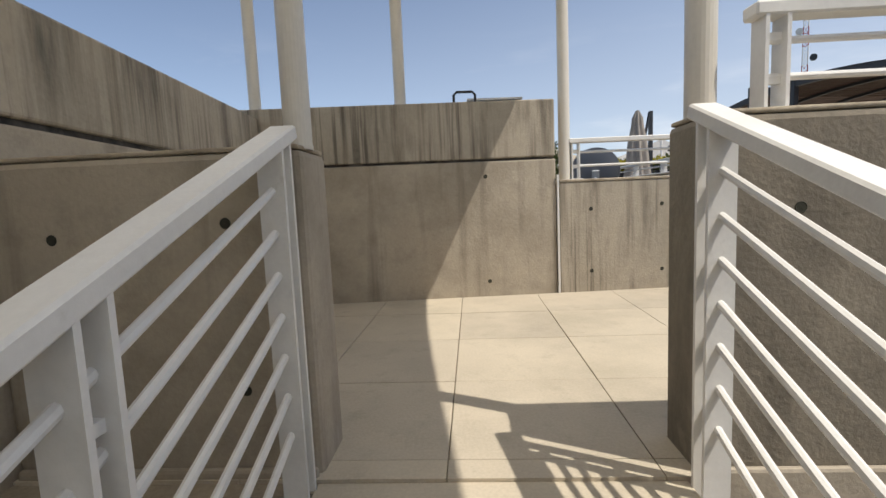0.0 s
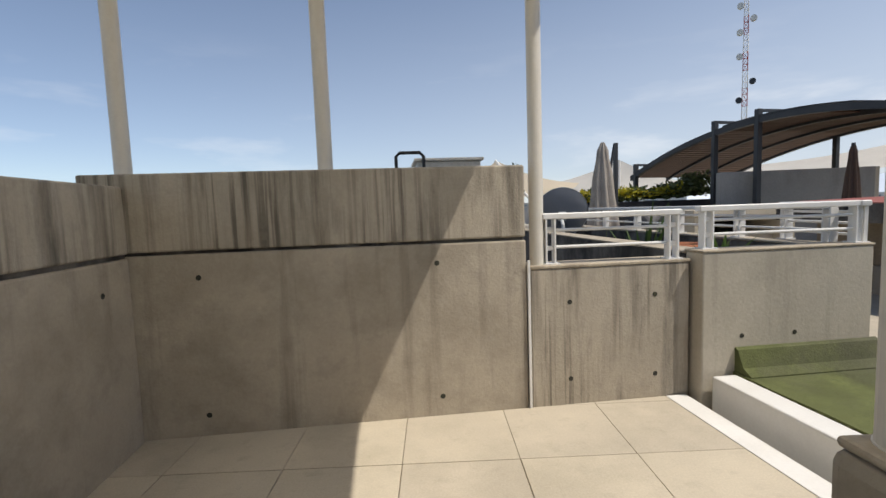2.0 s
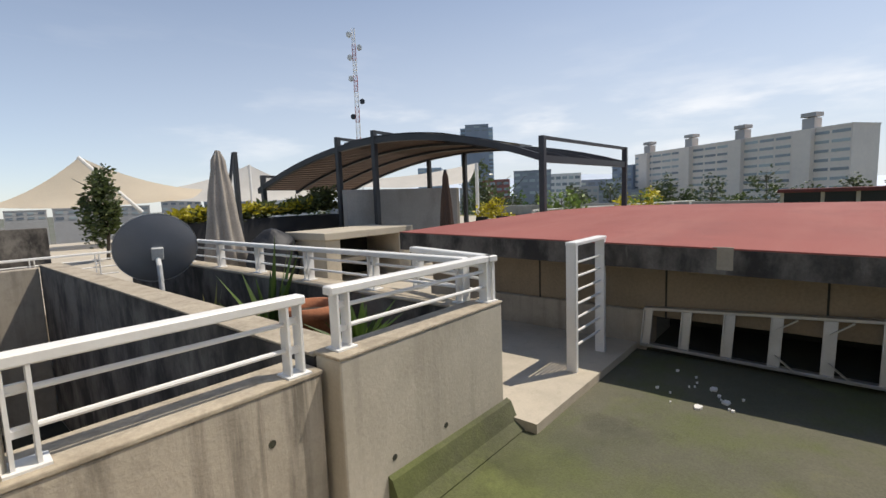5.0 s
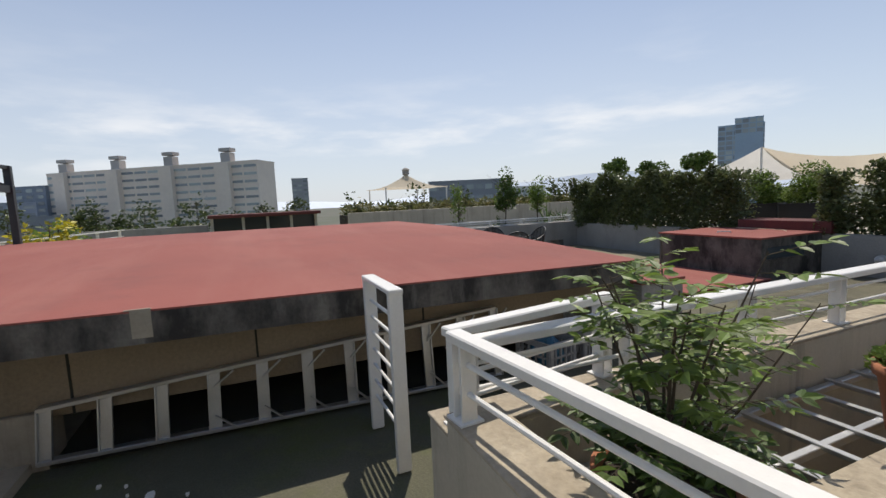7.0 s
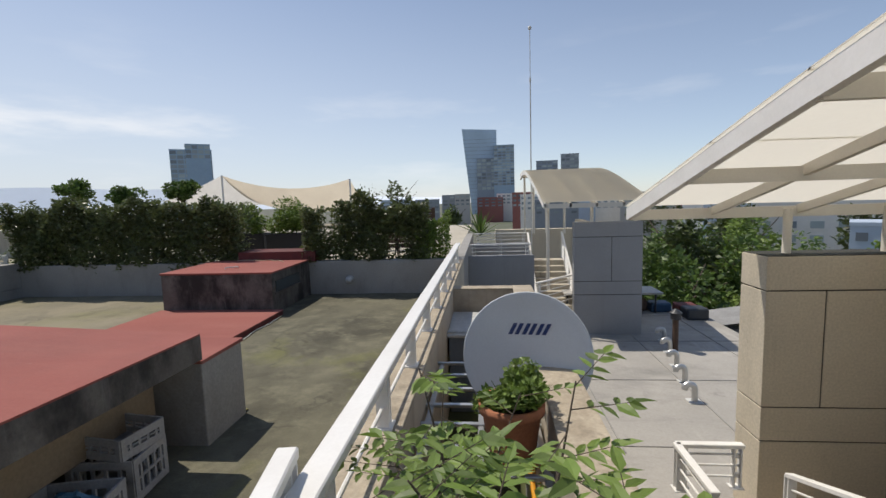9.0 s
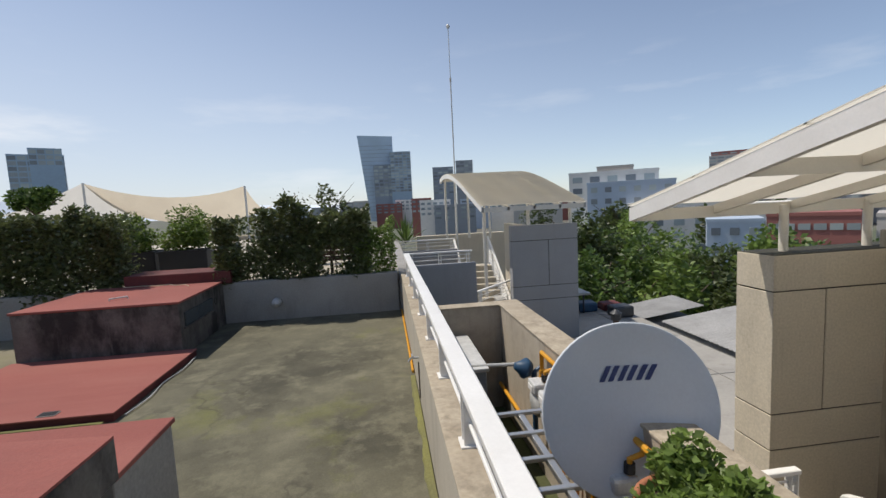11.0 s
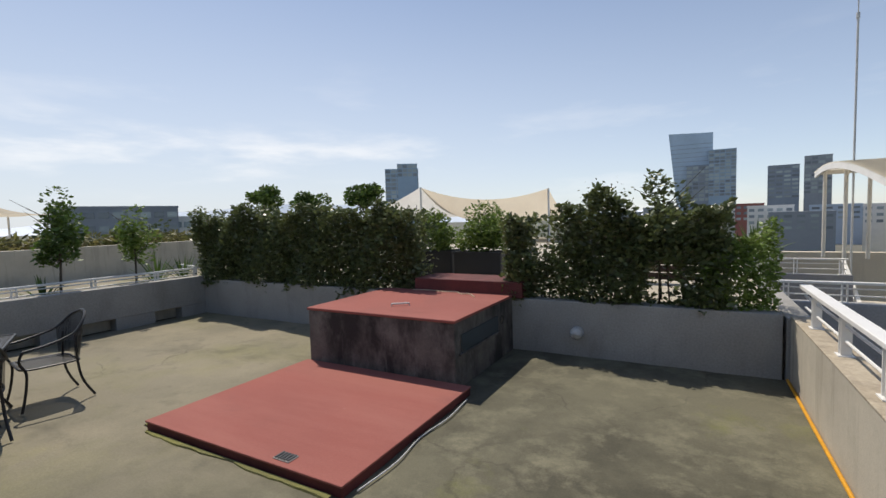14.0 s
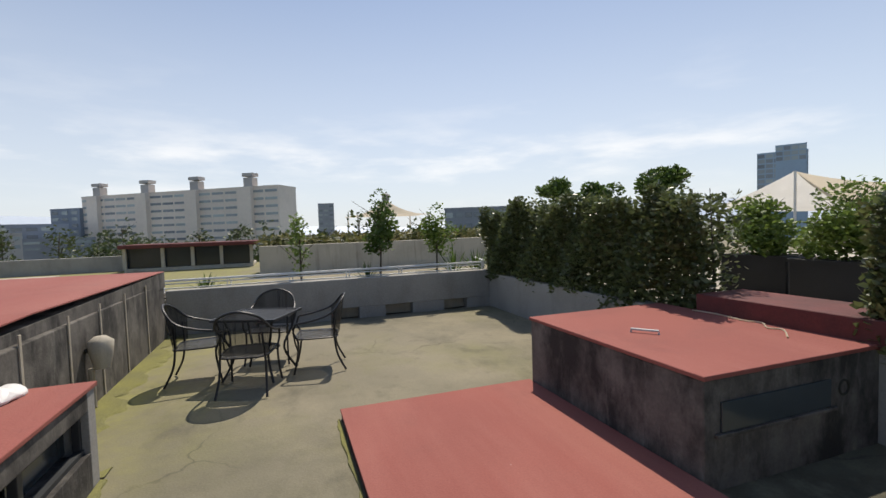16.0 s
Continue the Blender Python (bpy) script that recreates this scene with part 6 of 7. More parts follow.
runs = [i / 18 for i in range(19)]
for k in (0.0, 1.0):
    part("arch_beam", bent_bar([pergola_edge(s, k) for s in runs], 0.10, 0.13), M_STEEL, pg)
for k in (0.35, 0.68):
    part("rafter", bent_bar([(q[0], q[1], q[2] - 0.03) for q in (pergola_edge(s, k) for s in runs)], 0.06, 0.10), M_STEEL, pg)
for i in range(1, 42):
    s = i / 68
    a, b = Vector(pergola_edge(s, 0.02)), Vector(pergola_edge(s, 0.98))
    up = Vector((0, 1, (arch(a.y + 0.05) - arch(a.y - 0.05)) / 0.1)).cross(Vector((1, 0, 0)))
    part("slat", beam(bmesh.new(), a - Vector((0, 0, 0.01)), b - Vector((0, 0, 0.01)), 0.078, 0.03, up=-up), M_BROWN, pg)
bm, rows = bmesh.new(), []
for i in range(9):
    s = 0.38 + 0.34 * i / 8
    rows.append([bm.verts.new(Vector(pergola_edge(s, k)) + Vector((0, 0, 0.075 + h))) for k, h in ((-0.01, 0), (1.01, 0), (1.01, 0.02), (-0.01, 0.02))])
for a, b in zip(rows, rows[1:]):
    for i in range(4):
        bm.faces.new((a[i], b[i], b[(i + 1) % 4], a[(i + 1) % 4]))
part("roof_sheet", bm, M_STEEL, pg)
for s, h in ((0.02, 2.43), (0.35, 3.15), (0.487, 3.21), (1.0, 2.77)):
    a, b = Vector(pergola_edge(s, 0.0)), Vector(pergola_edge(s, 1.0))
    part("post", beam(bmesh.new(), (a.x, a.y, 0.26), (a.x, a.y, h), 0.11, 0.11, 0.008, up=(1, 0, 0)), M_STEEL, pg)
    part("post", beam(bmesh.new(), (b.x, b.y, 0.26), (b.x, b.y, h), 0.11, 0.11, 0.008, up=(1, 0, 0)), M_STEEL, pg)
    part("head_beam", beam(bmesh.new(), (a.x, a.y, h - 0.03), (b.x, b.y, h - 0.03), 0.06, 0.06), M_STEEL, pg)
a, b = Vector(pergola_edge(1.0, 0.0)), Vector(pergola_edge(1.0, 1.0))
part("end_beam", beam(bmesh.new(), (a.x, a.y, a.z - 0.02), (b.x, b.y, b.z - 0.02), 0.07, 0.13), M_STEEL, pg)


def closed_umbrella(x, y, z, h, r, label, material, side_post):
    t = thing("closed_umbrella", (x, y, z), label, "umbrella", "umbrellas")
    bm = bmesh.new()
    seg, prof = 40, [(0.03, 1.0), (0.09, 0.93), (0.10, 0.86), (0.16, 0.7), (0.20, 0.5), (0.26, 0.3), (0.30, 0.16), (0.24, 0.15)]
    g = []
    for rr, hh in prof:
        g.append([bm.verts.new((x + r * rr / 0.3 * (1 + 0.22 * math.cos(8 * a + 3 * hh)) * math.cos(a), y + r * rr / 0.3 * (1 + 0.22 * math.cos(8 * a + 3 * hh)) * math.sin(a), z + h * hh + 0.03 * math.cos(4 * a) * (hh < 0.2))) for a in [2 * math.pi * i / seg for i in range(seg)]])
    for p, q in zip(g, g[1:]):
        for i in range(seg):
            bm.faces.new((p[i], p[(i + 1) % seg], q[(i + 1) % seg], q[i]))
    part("cloth", bm, material, t, "", True)
    part("pole", rod(bmesh.new(), (x, y, z), (x, y, z + h), 0.03), M_STEEL, t)
    part("base", box(bmesh.new(), x - 0.3, x + 0.3, y - 0.3, y + 0.3, z, z + 0.07, 0.015), M_STEEL, t)
    if side_post:
        part("mast", beam(bmesh.new(), (x + 0.42, y + 0.25, z), (x + 0.42, y + 0.25, z + h + 0.02), 0.1, 0.07, 0.005, up=(1, 0, 0)), M_STEEL, t)
        part("arm", beam(bmesh.new(), (x + 0.38, y + 0.22, z + h), (x + 0.1, y + 0.05, z + h * 0.55), 0.04, 0.04), M_STEEL, t)
    return t


closed_umbrella(5.12, 10.95, 0.26, 2.40, 0.33, "closed pale taupe cantilever umbrella on a dark mast", M_TAUPE, True)
closed_umbrella(8.55, 8.67, 0.26, 2.0, 0.17, "closed brown umbrella by a cream wall", M_BROWN, False)
bn = thing("stone_counter", (6.9, 9.7, 0.26), "cream stone outdoor counter with dark openings", "counter")
part("top", box(bmesh.new(), 5.9, 8.0, 9.1, 10.3, 1.06, 1.19, 0.015), M_TILE, bn)
part("side", box(bmesh.new(), 5.95, 6.25, 9.15, 10.25, 0.26, 1.06, 0.01), M_TILE, bn)
part("side", box(bmesh.new(), 7.65, 7.95, 9.15, 10.25, 0.26, 1.06, 0.01), M_TILE, bn)
part("shelf", box(bmesh.new(), 6.25, 7.65, 9.3, 10.2, 0.62, 0.7, 0.01), M_TILE, bn)
part("back", box(bmesh.new(), 6.25, 7.65, 10.1, 10.2, 0.26, 1.06), M_DARK, bn)
bq = thing("covered_grill", (5.6, 9.9, 0.26), "grill under a crumpled dark grey cover", "grill")
bm = bmesh.new()
bmesh.ops.create_icosphere(bm, subdivisions=4, radius=1, matrix=Matrix.Translation((5.55, 10.1, 0.7)) @ Matrix.Diagonal((0.42, 0.4, 0.58, 1)))
for v in bm.verts:
    v.co.z = max(v.co.z, 0.27)
    v.co += v.normal * 0.05 * noise.noise(v.co * 5)
part("cover", bm, M_PLASTIC, bq)
# shade painted as grey on the long face, the lit return left cream
nw = tagged(thing("wall_north_grey", (9.2, 10.4, 0.26)), "terrace wall, long face greyed for shade, return face cream", "wall", "", "structure")
part("face", beam(bmesh.new(), (7.73, 10.86, 1.1), (10.68, 10.15, 1.1), 0.22, 1.7, 0.01), M_CONC_GREY, nw)
part("return_face", beam(bmesh.new(), (10.70, 10.10, 1.1), (10.98, 11.4, 1.1), 0.2, 1.7, 0.01), M_CREAM_PANEL, nw)
pb = thing("long_planter", (6.8, 12.75, 0.26), "long dark planter with flowering plants", "planter")
part("trough", box(bmesh.new(), 4.6, 8.85, 12.42, 13.05, 0.26, 1.40, 0.02), M_PLASTIC, pb)
r = np.random.default_rng(90)
for mat_, n, x0, x1, lo, hi, nm in ((M_LEAF_FAR, 2600, 4.7, 8.8, 1.38, 1.72, "green_foliage"), (M_LEAF_YELLOW, 2300, 4.7, 8.0, 1.45, 1.70, "yellow_foliage"), (M_LEAF_DARK, 1800, 7.6, 8.8, 1.4, 1.95, "dark_foliage")):
    x = r.uniform(x0, x1, n)
    z = lo + (hi - lo) * r.random(n) * (0.7 + 0.3 * np.sin(x * 5 + n)) + 0.05 * (x - 6)
    v, f = leaf_shape(np.stack([x, r.uniform(12.4, 13.1, n), z], 1), r, 0.13, 0.45)
    arrays(nm, v, f, mat_, pb)
tree("columnar_shrub", (5.2, 18.6, 0.3), 2.75, 0.55, "dense green columnar tree behind the dish", M_LEAF_FAR, 1800, 0.16, 0.05, 95, "tree", 0.05)
for i, (x, y, s) in enumerate(((15.5, 9.5, 96), (17.5, 7.6, 97), (20.0, 8.2, 98), (14.8, 11.6, 99))):
    tree("yellow_green_shrub", (x, y, 0.26), 1.55, 0.75, "small yellow-green roof-garden shrub", M_LEAF_YELLOW if i % 2 else M_LEAF_LIGHT, 700, 0.15, 0.03, s, "shrub", 0.1, "roof-garden shrubs")
railing([(13.8, 9.6), (22.0, 6.9)], 0.3, 1.25, (), step=1.2, bars=3, wide=0.05)
railing([(1.0, 13.0), (4.0, 13.0)], 0.26, 0.95, (), step=0.9, bars=4, wide=0.05)
solid("floor_north_west", (-6.0, 4.15, 11.2, 30.0, -0.2, 0.26), M_TILE, "cream paved north terrace", "floor", 0)
solid("hedge_base_wall", (-4.0, 4.0, 19.0, 19.3, 0.26, 1.3), M_CONC_BLACK, "dark planted terrace wall", "wall")
for i in range(3):
    dc = thing("folding_chair", (11.4 + i * 0.55, 10.0 - i * 0.3, 0.26), "dark folding garden chair by the cream wall", "chair", "folding chairs")
    x, y = 11.4 + i * 0.55, 10.0 - i * 0.3
    part("seat", box(bmesh.new(), x - 0.2, x + 0.2, y - 0.2, y + 0.2, 0.68, 0.71, 0.005), M_STEEL, dc)
    part("backrest", beam(bmesh.new(), (x + 0.2, y, 0.7), (x + 0.28, y, 1.15), 0.4, 0.02), M_STEEL, dc)
    for sx, sy in ((-1, -1), (-1, 1), (1, -1), (1, 1)):
        part("leg", rod(bmesh.new(), (x + sx * 0.18, y + sy * 0.18, 0.26), (x - sx * 0.16, y + sy * 0.18, 0.69), 0.012, seg=6), M_STEEL, dc)

# ---- the lower roof to the west ----
for i, (x, y) in enumerate(((-1.15, -9.6), (-0.95, -8.7), (-0.75, -7.8), (-0.55, -6.9), (-0.35, -6.0))):
    t = thing("roof_vent", (x, y, -1.75), "small galvanised goose-neck roof vent", "vent", "roof vents")
    part("pipe", tube(bmesh.new(), curve([(x, y, -1.76), (x, y, -1.5), (x + 0.06, y, -1.42), (x + 0.16, y, -1.44), (x + 0.18, y, -1.52)]), 0.055, 10), M_ALU, t)
    part("flange", box(bmesh.new(), x - 0.12, x + 0.12, y - 0.12, y + 0.12, -1.755, -1.735, 0.006), M_METER, t)
for i in range(4):
    y = -12.2 + i * 2.6
    tagged(part("roof_seam", beam(bmesh.new(), (-3.3, y, -1.745), (2.0, y, -1.745), 0.02, 0.016), M_CONC_GREY), "narrow sealed joint across the lower roof", "roof seam", "roof seams")
for i in range(3):
    x = -2.4 + i * 1.9
    tagged(part("roof_seam", beam(bmesh.new(), (x, -13.4, -1.743), (x, -4.2, -1.743), 0.02, 0.016), M_CONC_GREY), "narrow sealed joint along the lower roof", "roof seam", "roof seams")
M_TIN = surf("pale_corrugated_sheet", (0.46, 0.45, 0.43), (0.36, 0.35, 0.33), big=1.5, fine=20, rough=0.55, bump=0.1, stains=(((0.3, 0.26, 0.22), 1.5, (3, 0.3, 1), 0.6, 0.8, 0.5),))
for k, (x0, x1, y0, y1, z) in enumerate(((-9.6, -5.2, -13.4, -9.5, -2.5), (-7.8, -3.8, -16.6, -14.6, -2.9), (-18.0, -13.2, -12.0, -4.0, -2.0), (-9.5, -6.6, -8.0, 4.0, -2.9))):
    t = thing("tin_roofed_shed", ((x0 + x1) / 2, (y0 + y1) / 2, -14.0), "low shed with a pale corrugated sheet roof", "shed", "tin-roofed sheds")
    bm, n = bmesh.new(), 40
    g = [[bm.verts.new((x, y0 + (y1 - y0) * i / n, z + 0.04 * (i % 2) + (0.5 if x == x0 else 0))) for i in range(n + 1)] for x in (x0, x1)]
    for i in range(n):
        bm.faces.new((g[0][i], g[1][i], g[1][i + 1], g[0][i + 1]))
    part("roof_sheet", bm, M_TIN, t)
    part("wall", box(bmesh.new(), x0 + 0.1, x1 - 0.1, y0 + 0.1, y1 - 0.1, -14.0, z - 0.05), M_CONC_GREY, t)
for x, y, h in ((-1.15, -8.9, 0.78), (-6.4, -10.9, 0.9), (-5.6, -9.8, 0.35)):
    t = thing("flue_pipe", (x, y, -2.6), "rusty flue pipe with a cowl", "flue", "flue pipes")
    part("pipe", rod(bmesh.new(), (x, y, -2.6), (x, y, -1.75 + h), 0.07), M_BROWN, t)
    part("cowl", lathe(bmesh.new(), [(0.12, 0), (0.12, 0.14), (0.15, 0.16), (0.02, 0.26)], (x, y, -1.75 + h), 14), M_STEEL, t)
for k, (x, y, c) in enumerate(((-3.0, -12.8, M_REDDARK), (-2.2, -12.9, M_PETROL), (-2.9, -11.9, M_STEEL), (-1.5, -13.1, M_BROWN))):
    t = thing("stored_bundle", (x, y, -1.75), "heap of stored roofing material on the lower roof", "bundle", "stored bundles")
    bm = box(bmesh.new(), x - 0.32, x + 0.32, y - 0.28, y + 0.28, -1.75, -1.5 + 0.05 * k, 0.06)
    part("tarp", bm, c, t)
aw = thing("flat_roof_awning", (-0.9, -13.0, -1.75), "white flat awning on the lower roof", "awning")
part("sheet", box(bmesh.new(), -2.2, 0.9, -13.6, -12.5, -1.14, -1.07, 0.01), M_TIN, aw)
for x in (-2.0, -0.6, 0.8):
    part("post", rod(bmesh.new(), (x, -12.6, -1.76), (x, -12.6, -1.13), 0.03), M_STEEL, aw)


# ---- buildings ----
def city_mat(name, c, glassy=False):
    return surf(name, c, tuple(v * 0.88 for v in c), big=0.06, fine=0.8, rough=0.25 if glassy else 0.85, bump=0, grain=0.08, stains=((tuple(v * 0.6 for v in c), 0.12, (1, 1, 0.25), 0.55, 0.8, 0.35),))


M_CITY_WHITE = city_mat("white_facade", (0.88, 0.84, 0.78))
M_CITY_CREAM = city_mat("cream_facade", (0.86, 0.75, 0.64))
M_CITY_BEIGE = city_mat("beige_facade", (0.50, 0.47, 0.44))
M_CITY_GREY = city_mat("grey_facade", (0.30, 0.32, 0.35))
# Blue glass, dark facade and panes lifted paler to stand in for haze
M_CITY_BLUE = city_mat("haze_paled_blue_glass_facade", (0.32, 0.43, 0.55), True)
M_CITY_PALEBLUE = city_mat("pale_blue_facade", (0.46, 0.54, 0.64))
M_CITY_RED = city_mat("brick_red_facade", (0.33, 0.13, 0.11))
M_CITY_DARK = city_mat("haze_lifted_dark_facade", (0.27, 0.31, 0.37))
M_PANE = surf("haze_lifted_window", (0.34, 0.38, 0.43), (0.27, 0.30, 0.34), big=0.05, fine=0.5, rough=0.2, bump=0, grain=0.1, rand=0.45)
PANES = {}


def pane_mesh(w, h):
    key = (round(w, 2), round(h, 2))
    if key not in PANES:
        me = bpy.data.meshes.new("window")
        bm = box(bmesh.new(), -w / 2, w / 2, -0.12, 0.06, -h / 2, h / 2)
        bm.to_mesh(me)
        bm.free()
        me.materials.append(M_PANE)
        PANES[key] = me
    return PANES[key]


def building(p0, p1, depth, z1, floors, bays, label, wall_mat, fill=0.6, tall=0.5, z0=-14.0, visible=None, group="city buildings", name="city_building"):
    """A block whose window front runs from p0 to p1, seen from the roof."""
    a, b = Vector((*p0, 0)), Vector((*p1, 0))
    u = (b - a).normalized()
    n = Vector((u.y, -u.x, 0))
    if n.dot(Vector((4, 0, 0)) - a) < 0:
        n = -n
    L = (b - a).length
    t = thing(name, ((a + b) / 2 - n * depth / 2)[:2] + (z0,), label, "building", group)
    bm = bmesh.new()
    m = Matrix((u, -n, Vector((0, 0, 1)))).transposed().to_4x4()
    m.translation = (a + b) / 2 - n * depth / 2 + Vector((0, 0, (z0 + z1) / 2))
    bmesh.ops.create_cube(bm, size=1, matrix=m @ Matrix.Diagonal((L, depth, z1 - z0, 1)))
    part("wall", bm, wall_mat, t)
    bm = bmesh.new()
    m2 = m.copy()
    m2.translation = (a + b) / 2 - n * depth / 2 + Vector((0, 0, z1 + 0.25))
    bmesh.ops.create_cube(bm, size=1, matrix=m2 @ Matrix.Diagonal((L + 0.2, depth + 0.2, 0.5, 1)))
    part("roof", bm, wall_mat, t)
    top = visible or floors
    fh = (z1 - z0) / floors
    me = pane_mesh(L / bays * fill, fh * tall)
    for i in range(floors - top, floors):
        for j in range(bays):
            ob = new("window", me)
            ob.parent = t
            q = m.to_3x3().to_4x4()
            q.translation = a.lerp(b, (j + 0.5) / bays) + Vector((0, 0, z0 + fh * (i + 0.5))) - ORIGIN[t]
            ob.matrix_local = q
    return t


# long apartment slab with four stair towers
ap0, ap1 = (222.5, 71.5), (173.5, -1.8)
slab_t = building(ap1, ap0, 11, 17.9, 12, 16, "long cream apartment slab with ribbon windows", M_CITY_CREAM, 0.86, 0.32, visible=8, name="apartment_slab")
A, B = Vector((*ap1, 0)), Vector((*ap0, 0))
U = (B - A).normalized()
N = Vector((U.y, -U.x, 0))
N = N if N.dot(-A) > 0 else -N
for f in (0.14, 0.40, 0.655, 0.92):
    c = A.lerp(B, f)
    for w, d, z0, z1, nm in ((5.2, 2.4, -14, 18.2, "stair_tower"), (3.6, 3.0, 18.2, 21.6, "tank_room"), (4.3, 3.4, 22.0, 23.2, "tank_cap")):
        bm = bmesh.new()
        m = Matrix((U, -N, Vector((0, 0, 1)))).transposed().to_4x4()
        m.translation = c + N * (0.6 if nm == "stair_tower" else -2.0) + Vector((0, 0, (z0 + z1) / 2))
        bmesh.ops.create_cube(bm, size=1, matrix=m @ Matrix.Diagonal((w, d, z1 - z0, 1)))
        if nm == "tank_cap":
            bmesh.ops.create_cube(bm, size=1, matrix=m @ Matrix.Translation((0, 0, -1.0)) @ Matrix.Diagonal((1.2, 1.2, 2.0, 1)))
        part(nm, bm, M_CITY_CREAM if nm == "stair_tower" else M_CITY_BEIGE, slab_t)
building((228, 84), (221, 72), 12, 13.5, 11, 3, "dark grey block behind the apartment slab", M_CITY_DARK, 0.6, 0.5, visible=5)
building((300.5, -24.2), (299.6, -33.8), 10, 18.6, 12, 3, "small grey-white tower block", M_CITY_GREY, 0.7, 0.45, visible=6)
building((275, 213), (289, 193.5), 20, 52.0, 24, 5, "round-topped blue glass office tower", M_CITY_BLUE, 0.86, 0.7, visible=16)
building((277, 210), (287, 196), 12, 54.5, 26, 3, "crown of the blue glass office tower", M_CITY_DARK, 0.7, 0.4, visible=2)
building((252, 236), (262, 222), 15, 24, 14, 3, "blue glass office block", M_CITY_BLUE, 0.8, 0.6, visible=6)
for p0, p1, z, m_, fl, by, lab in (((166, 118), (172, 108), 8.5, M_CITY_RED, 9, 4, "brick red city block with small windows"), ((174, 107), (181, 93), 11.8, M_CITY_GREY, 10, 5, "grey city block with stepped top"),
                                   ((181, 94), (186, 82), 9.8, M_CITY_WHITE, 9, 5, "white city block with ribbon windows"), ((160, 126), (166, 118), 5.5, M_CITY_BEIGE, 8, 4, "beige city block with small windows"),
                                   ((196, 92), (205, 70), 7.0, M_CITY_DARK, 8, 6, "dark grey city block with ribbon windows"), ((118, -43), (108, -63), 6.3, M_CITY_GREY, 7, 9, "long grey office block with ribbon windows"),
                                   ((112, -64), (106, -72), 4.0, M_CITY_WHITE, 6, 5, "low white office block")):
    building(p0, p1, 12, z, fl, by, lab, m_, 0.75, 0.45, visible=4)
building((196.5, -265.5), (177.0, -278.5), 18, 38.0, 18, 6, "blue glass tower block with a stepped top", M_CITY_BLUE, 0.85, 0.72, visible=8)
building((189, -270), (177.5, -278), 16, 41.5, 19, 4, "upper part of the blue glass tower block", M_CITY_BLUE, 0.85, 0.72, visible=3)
# leaning glass tower and its neighbour
lt = thing("leaning_glass_tower", (5, -500, -14), "pale blue leaning glass skyscraper", "skyscraper")
bm = bmesh.new()
q = [bm.verts.new(p) for p in ((18, -498, -14), (-9, -498, -14), (-9, -515, -14), (18, -515, -14), (27.5, -498, 77.5), (-9.5, -498, 75.5), (-9.5, -512, 75.5), (27.5, -512, 77.5))]
for i in ((0, 1, 5, 4), (1, 2, 6, 5), (2, 3, 7, 6), (3, 0, 4, 7), (4, 5, 6, 7)):
    bm.faces.new([q[k] for k in i])
# glass colour paled further to carry the distance haze
part("glass_wall", bm, city_mat("haze_paled_sky_glass", (0.48, 0.60, 0.72), True), lt)
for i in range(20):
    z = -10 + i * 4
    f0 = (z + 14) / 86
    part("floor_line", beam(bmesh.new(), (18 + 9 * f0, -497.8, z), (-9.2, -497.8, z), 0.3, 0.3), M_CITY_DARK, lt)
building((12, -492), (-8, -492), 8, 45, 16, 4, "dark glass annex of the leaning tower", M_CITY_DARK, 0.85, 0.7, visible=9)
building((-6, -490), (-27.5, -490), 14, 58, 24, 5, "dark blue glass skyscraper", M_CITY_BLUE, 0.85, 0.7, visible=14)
building((-42, -414), (-60.5, -412), 14, 34, 16, 4, "dark hazy city tower block", M_CITY_DARK, 0.8, 0.5, visible=8)
building((-63, -411), (-78, -408.7), 14, 39, 18, 4, "grey glass tower block", M_CITY_GREY, 0.85, 0.6, visible=9)
building((-41, -106), (-58.5, -96.5), 10, 7.2, 8, 5, "white apartment block with square windows", M_CITY_WHITE, 0.55, 0.5, visible=4)
building((-44, -102.5), (-60, -92.5), 10, 4.6, 7, 6, "pale blue apartment block with dark windows", M_CITY_PALEBLUE, 0.45, 0.45, visible=4)
building((-47, -103.5), (-54, -99.5), 6, 8.4, 8, 3, "beige rooftop block with water tanks", M_CITY_BEIGE, 0.4, 0.3, visible=2)
building((-50, -95), (-68, -85), 8, -0.6, 5, 5, "grey-white apartment block with balconies", M_CITY_WHITE, 0.5, 0.5, visible=4)
building((-70, -86), (-80, -78), 10, -1.5, 5, 5, "white low apartment block", M_CITY_WHITE, 0.5, 0.45, visible=3)
building((-209.5, -276.7), (-226.5, -262.6), 18, 23.5, 18, 5, "brown tower block with red top floors", M_CITY_BEIGE, 0.85, 0.5, visible=10)
building((-211, -277), (-226.2, -264), 14, 26.0, 20, 4, "red crown of the tower block", M_CITY_RED, 0.7, 0.4, visible=1)
building((-217, -262), (-227, -253), 12, 16.0, 14, 4, "pale blue glass tower", M_CITY_PALEBLUE, 0.85, 0.6, visible=9)
building((-50.5, -58.0), (-57.5, -50.5), 10, -2.2, 4, 6, "dark red low block with a window band", M_CITY_RED, 0.8, 0.3, visible=2)
building((-44.5, -62.5), (-50.3, -58.2), 8, -2.9, 4, 3, "pale block with a bright blue awning", M_CITY_PALEBLUE, 0.5, 0.4, visible=2)
building((-59, -50), (-65, -42), 8, -2.5, 4, 3, "salmon rendered low block", M_CITY_BEIGE, 0.4, 0.4, visible=2)
R2 = random.Random(4)
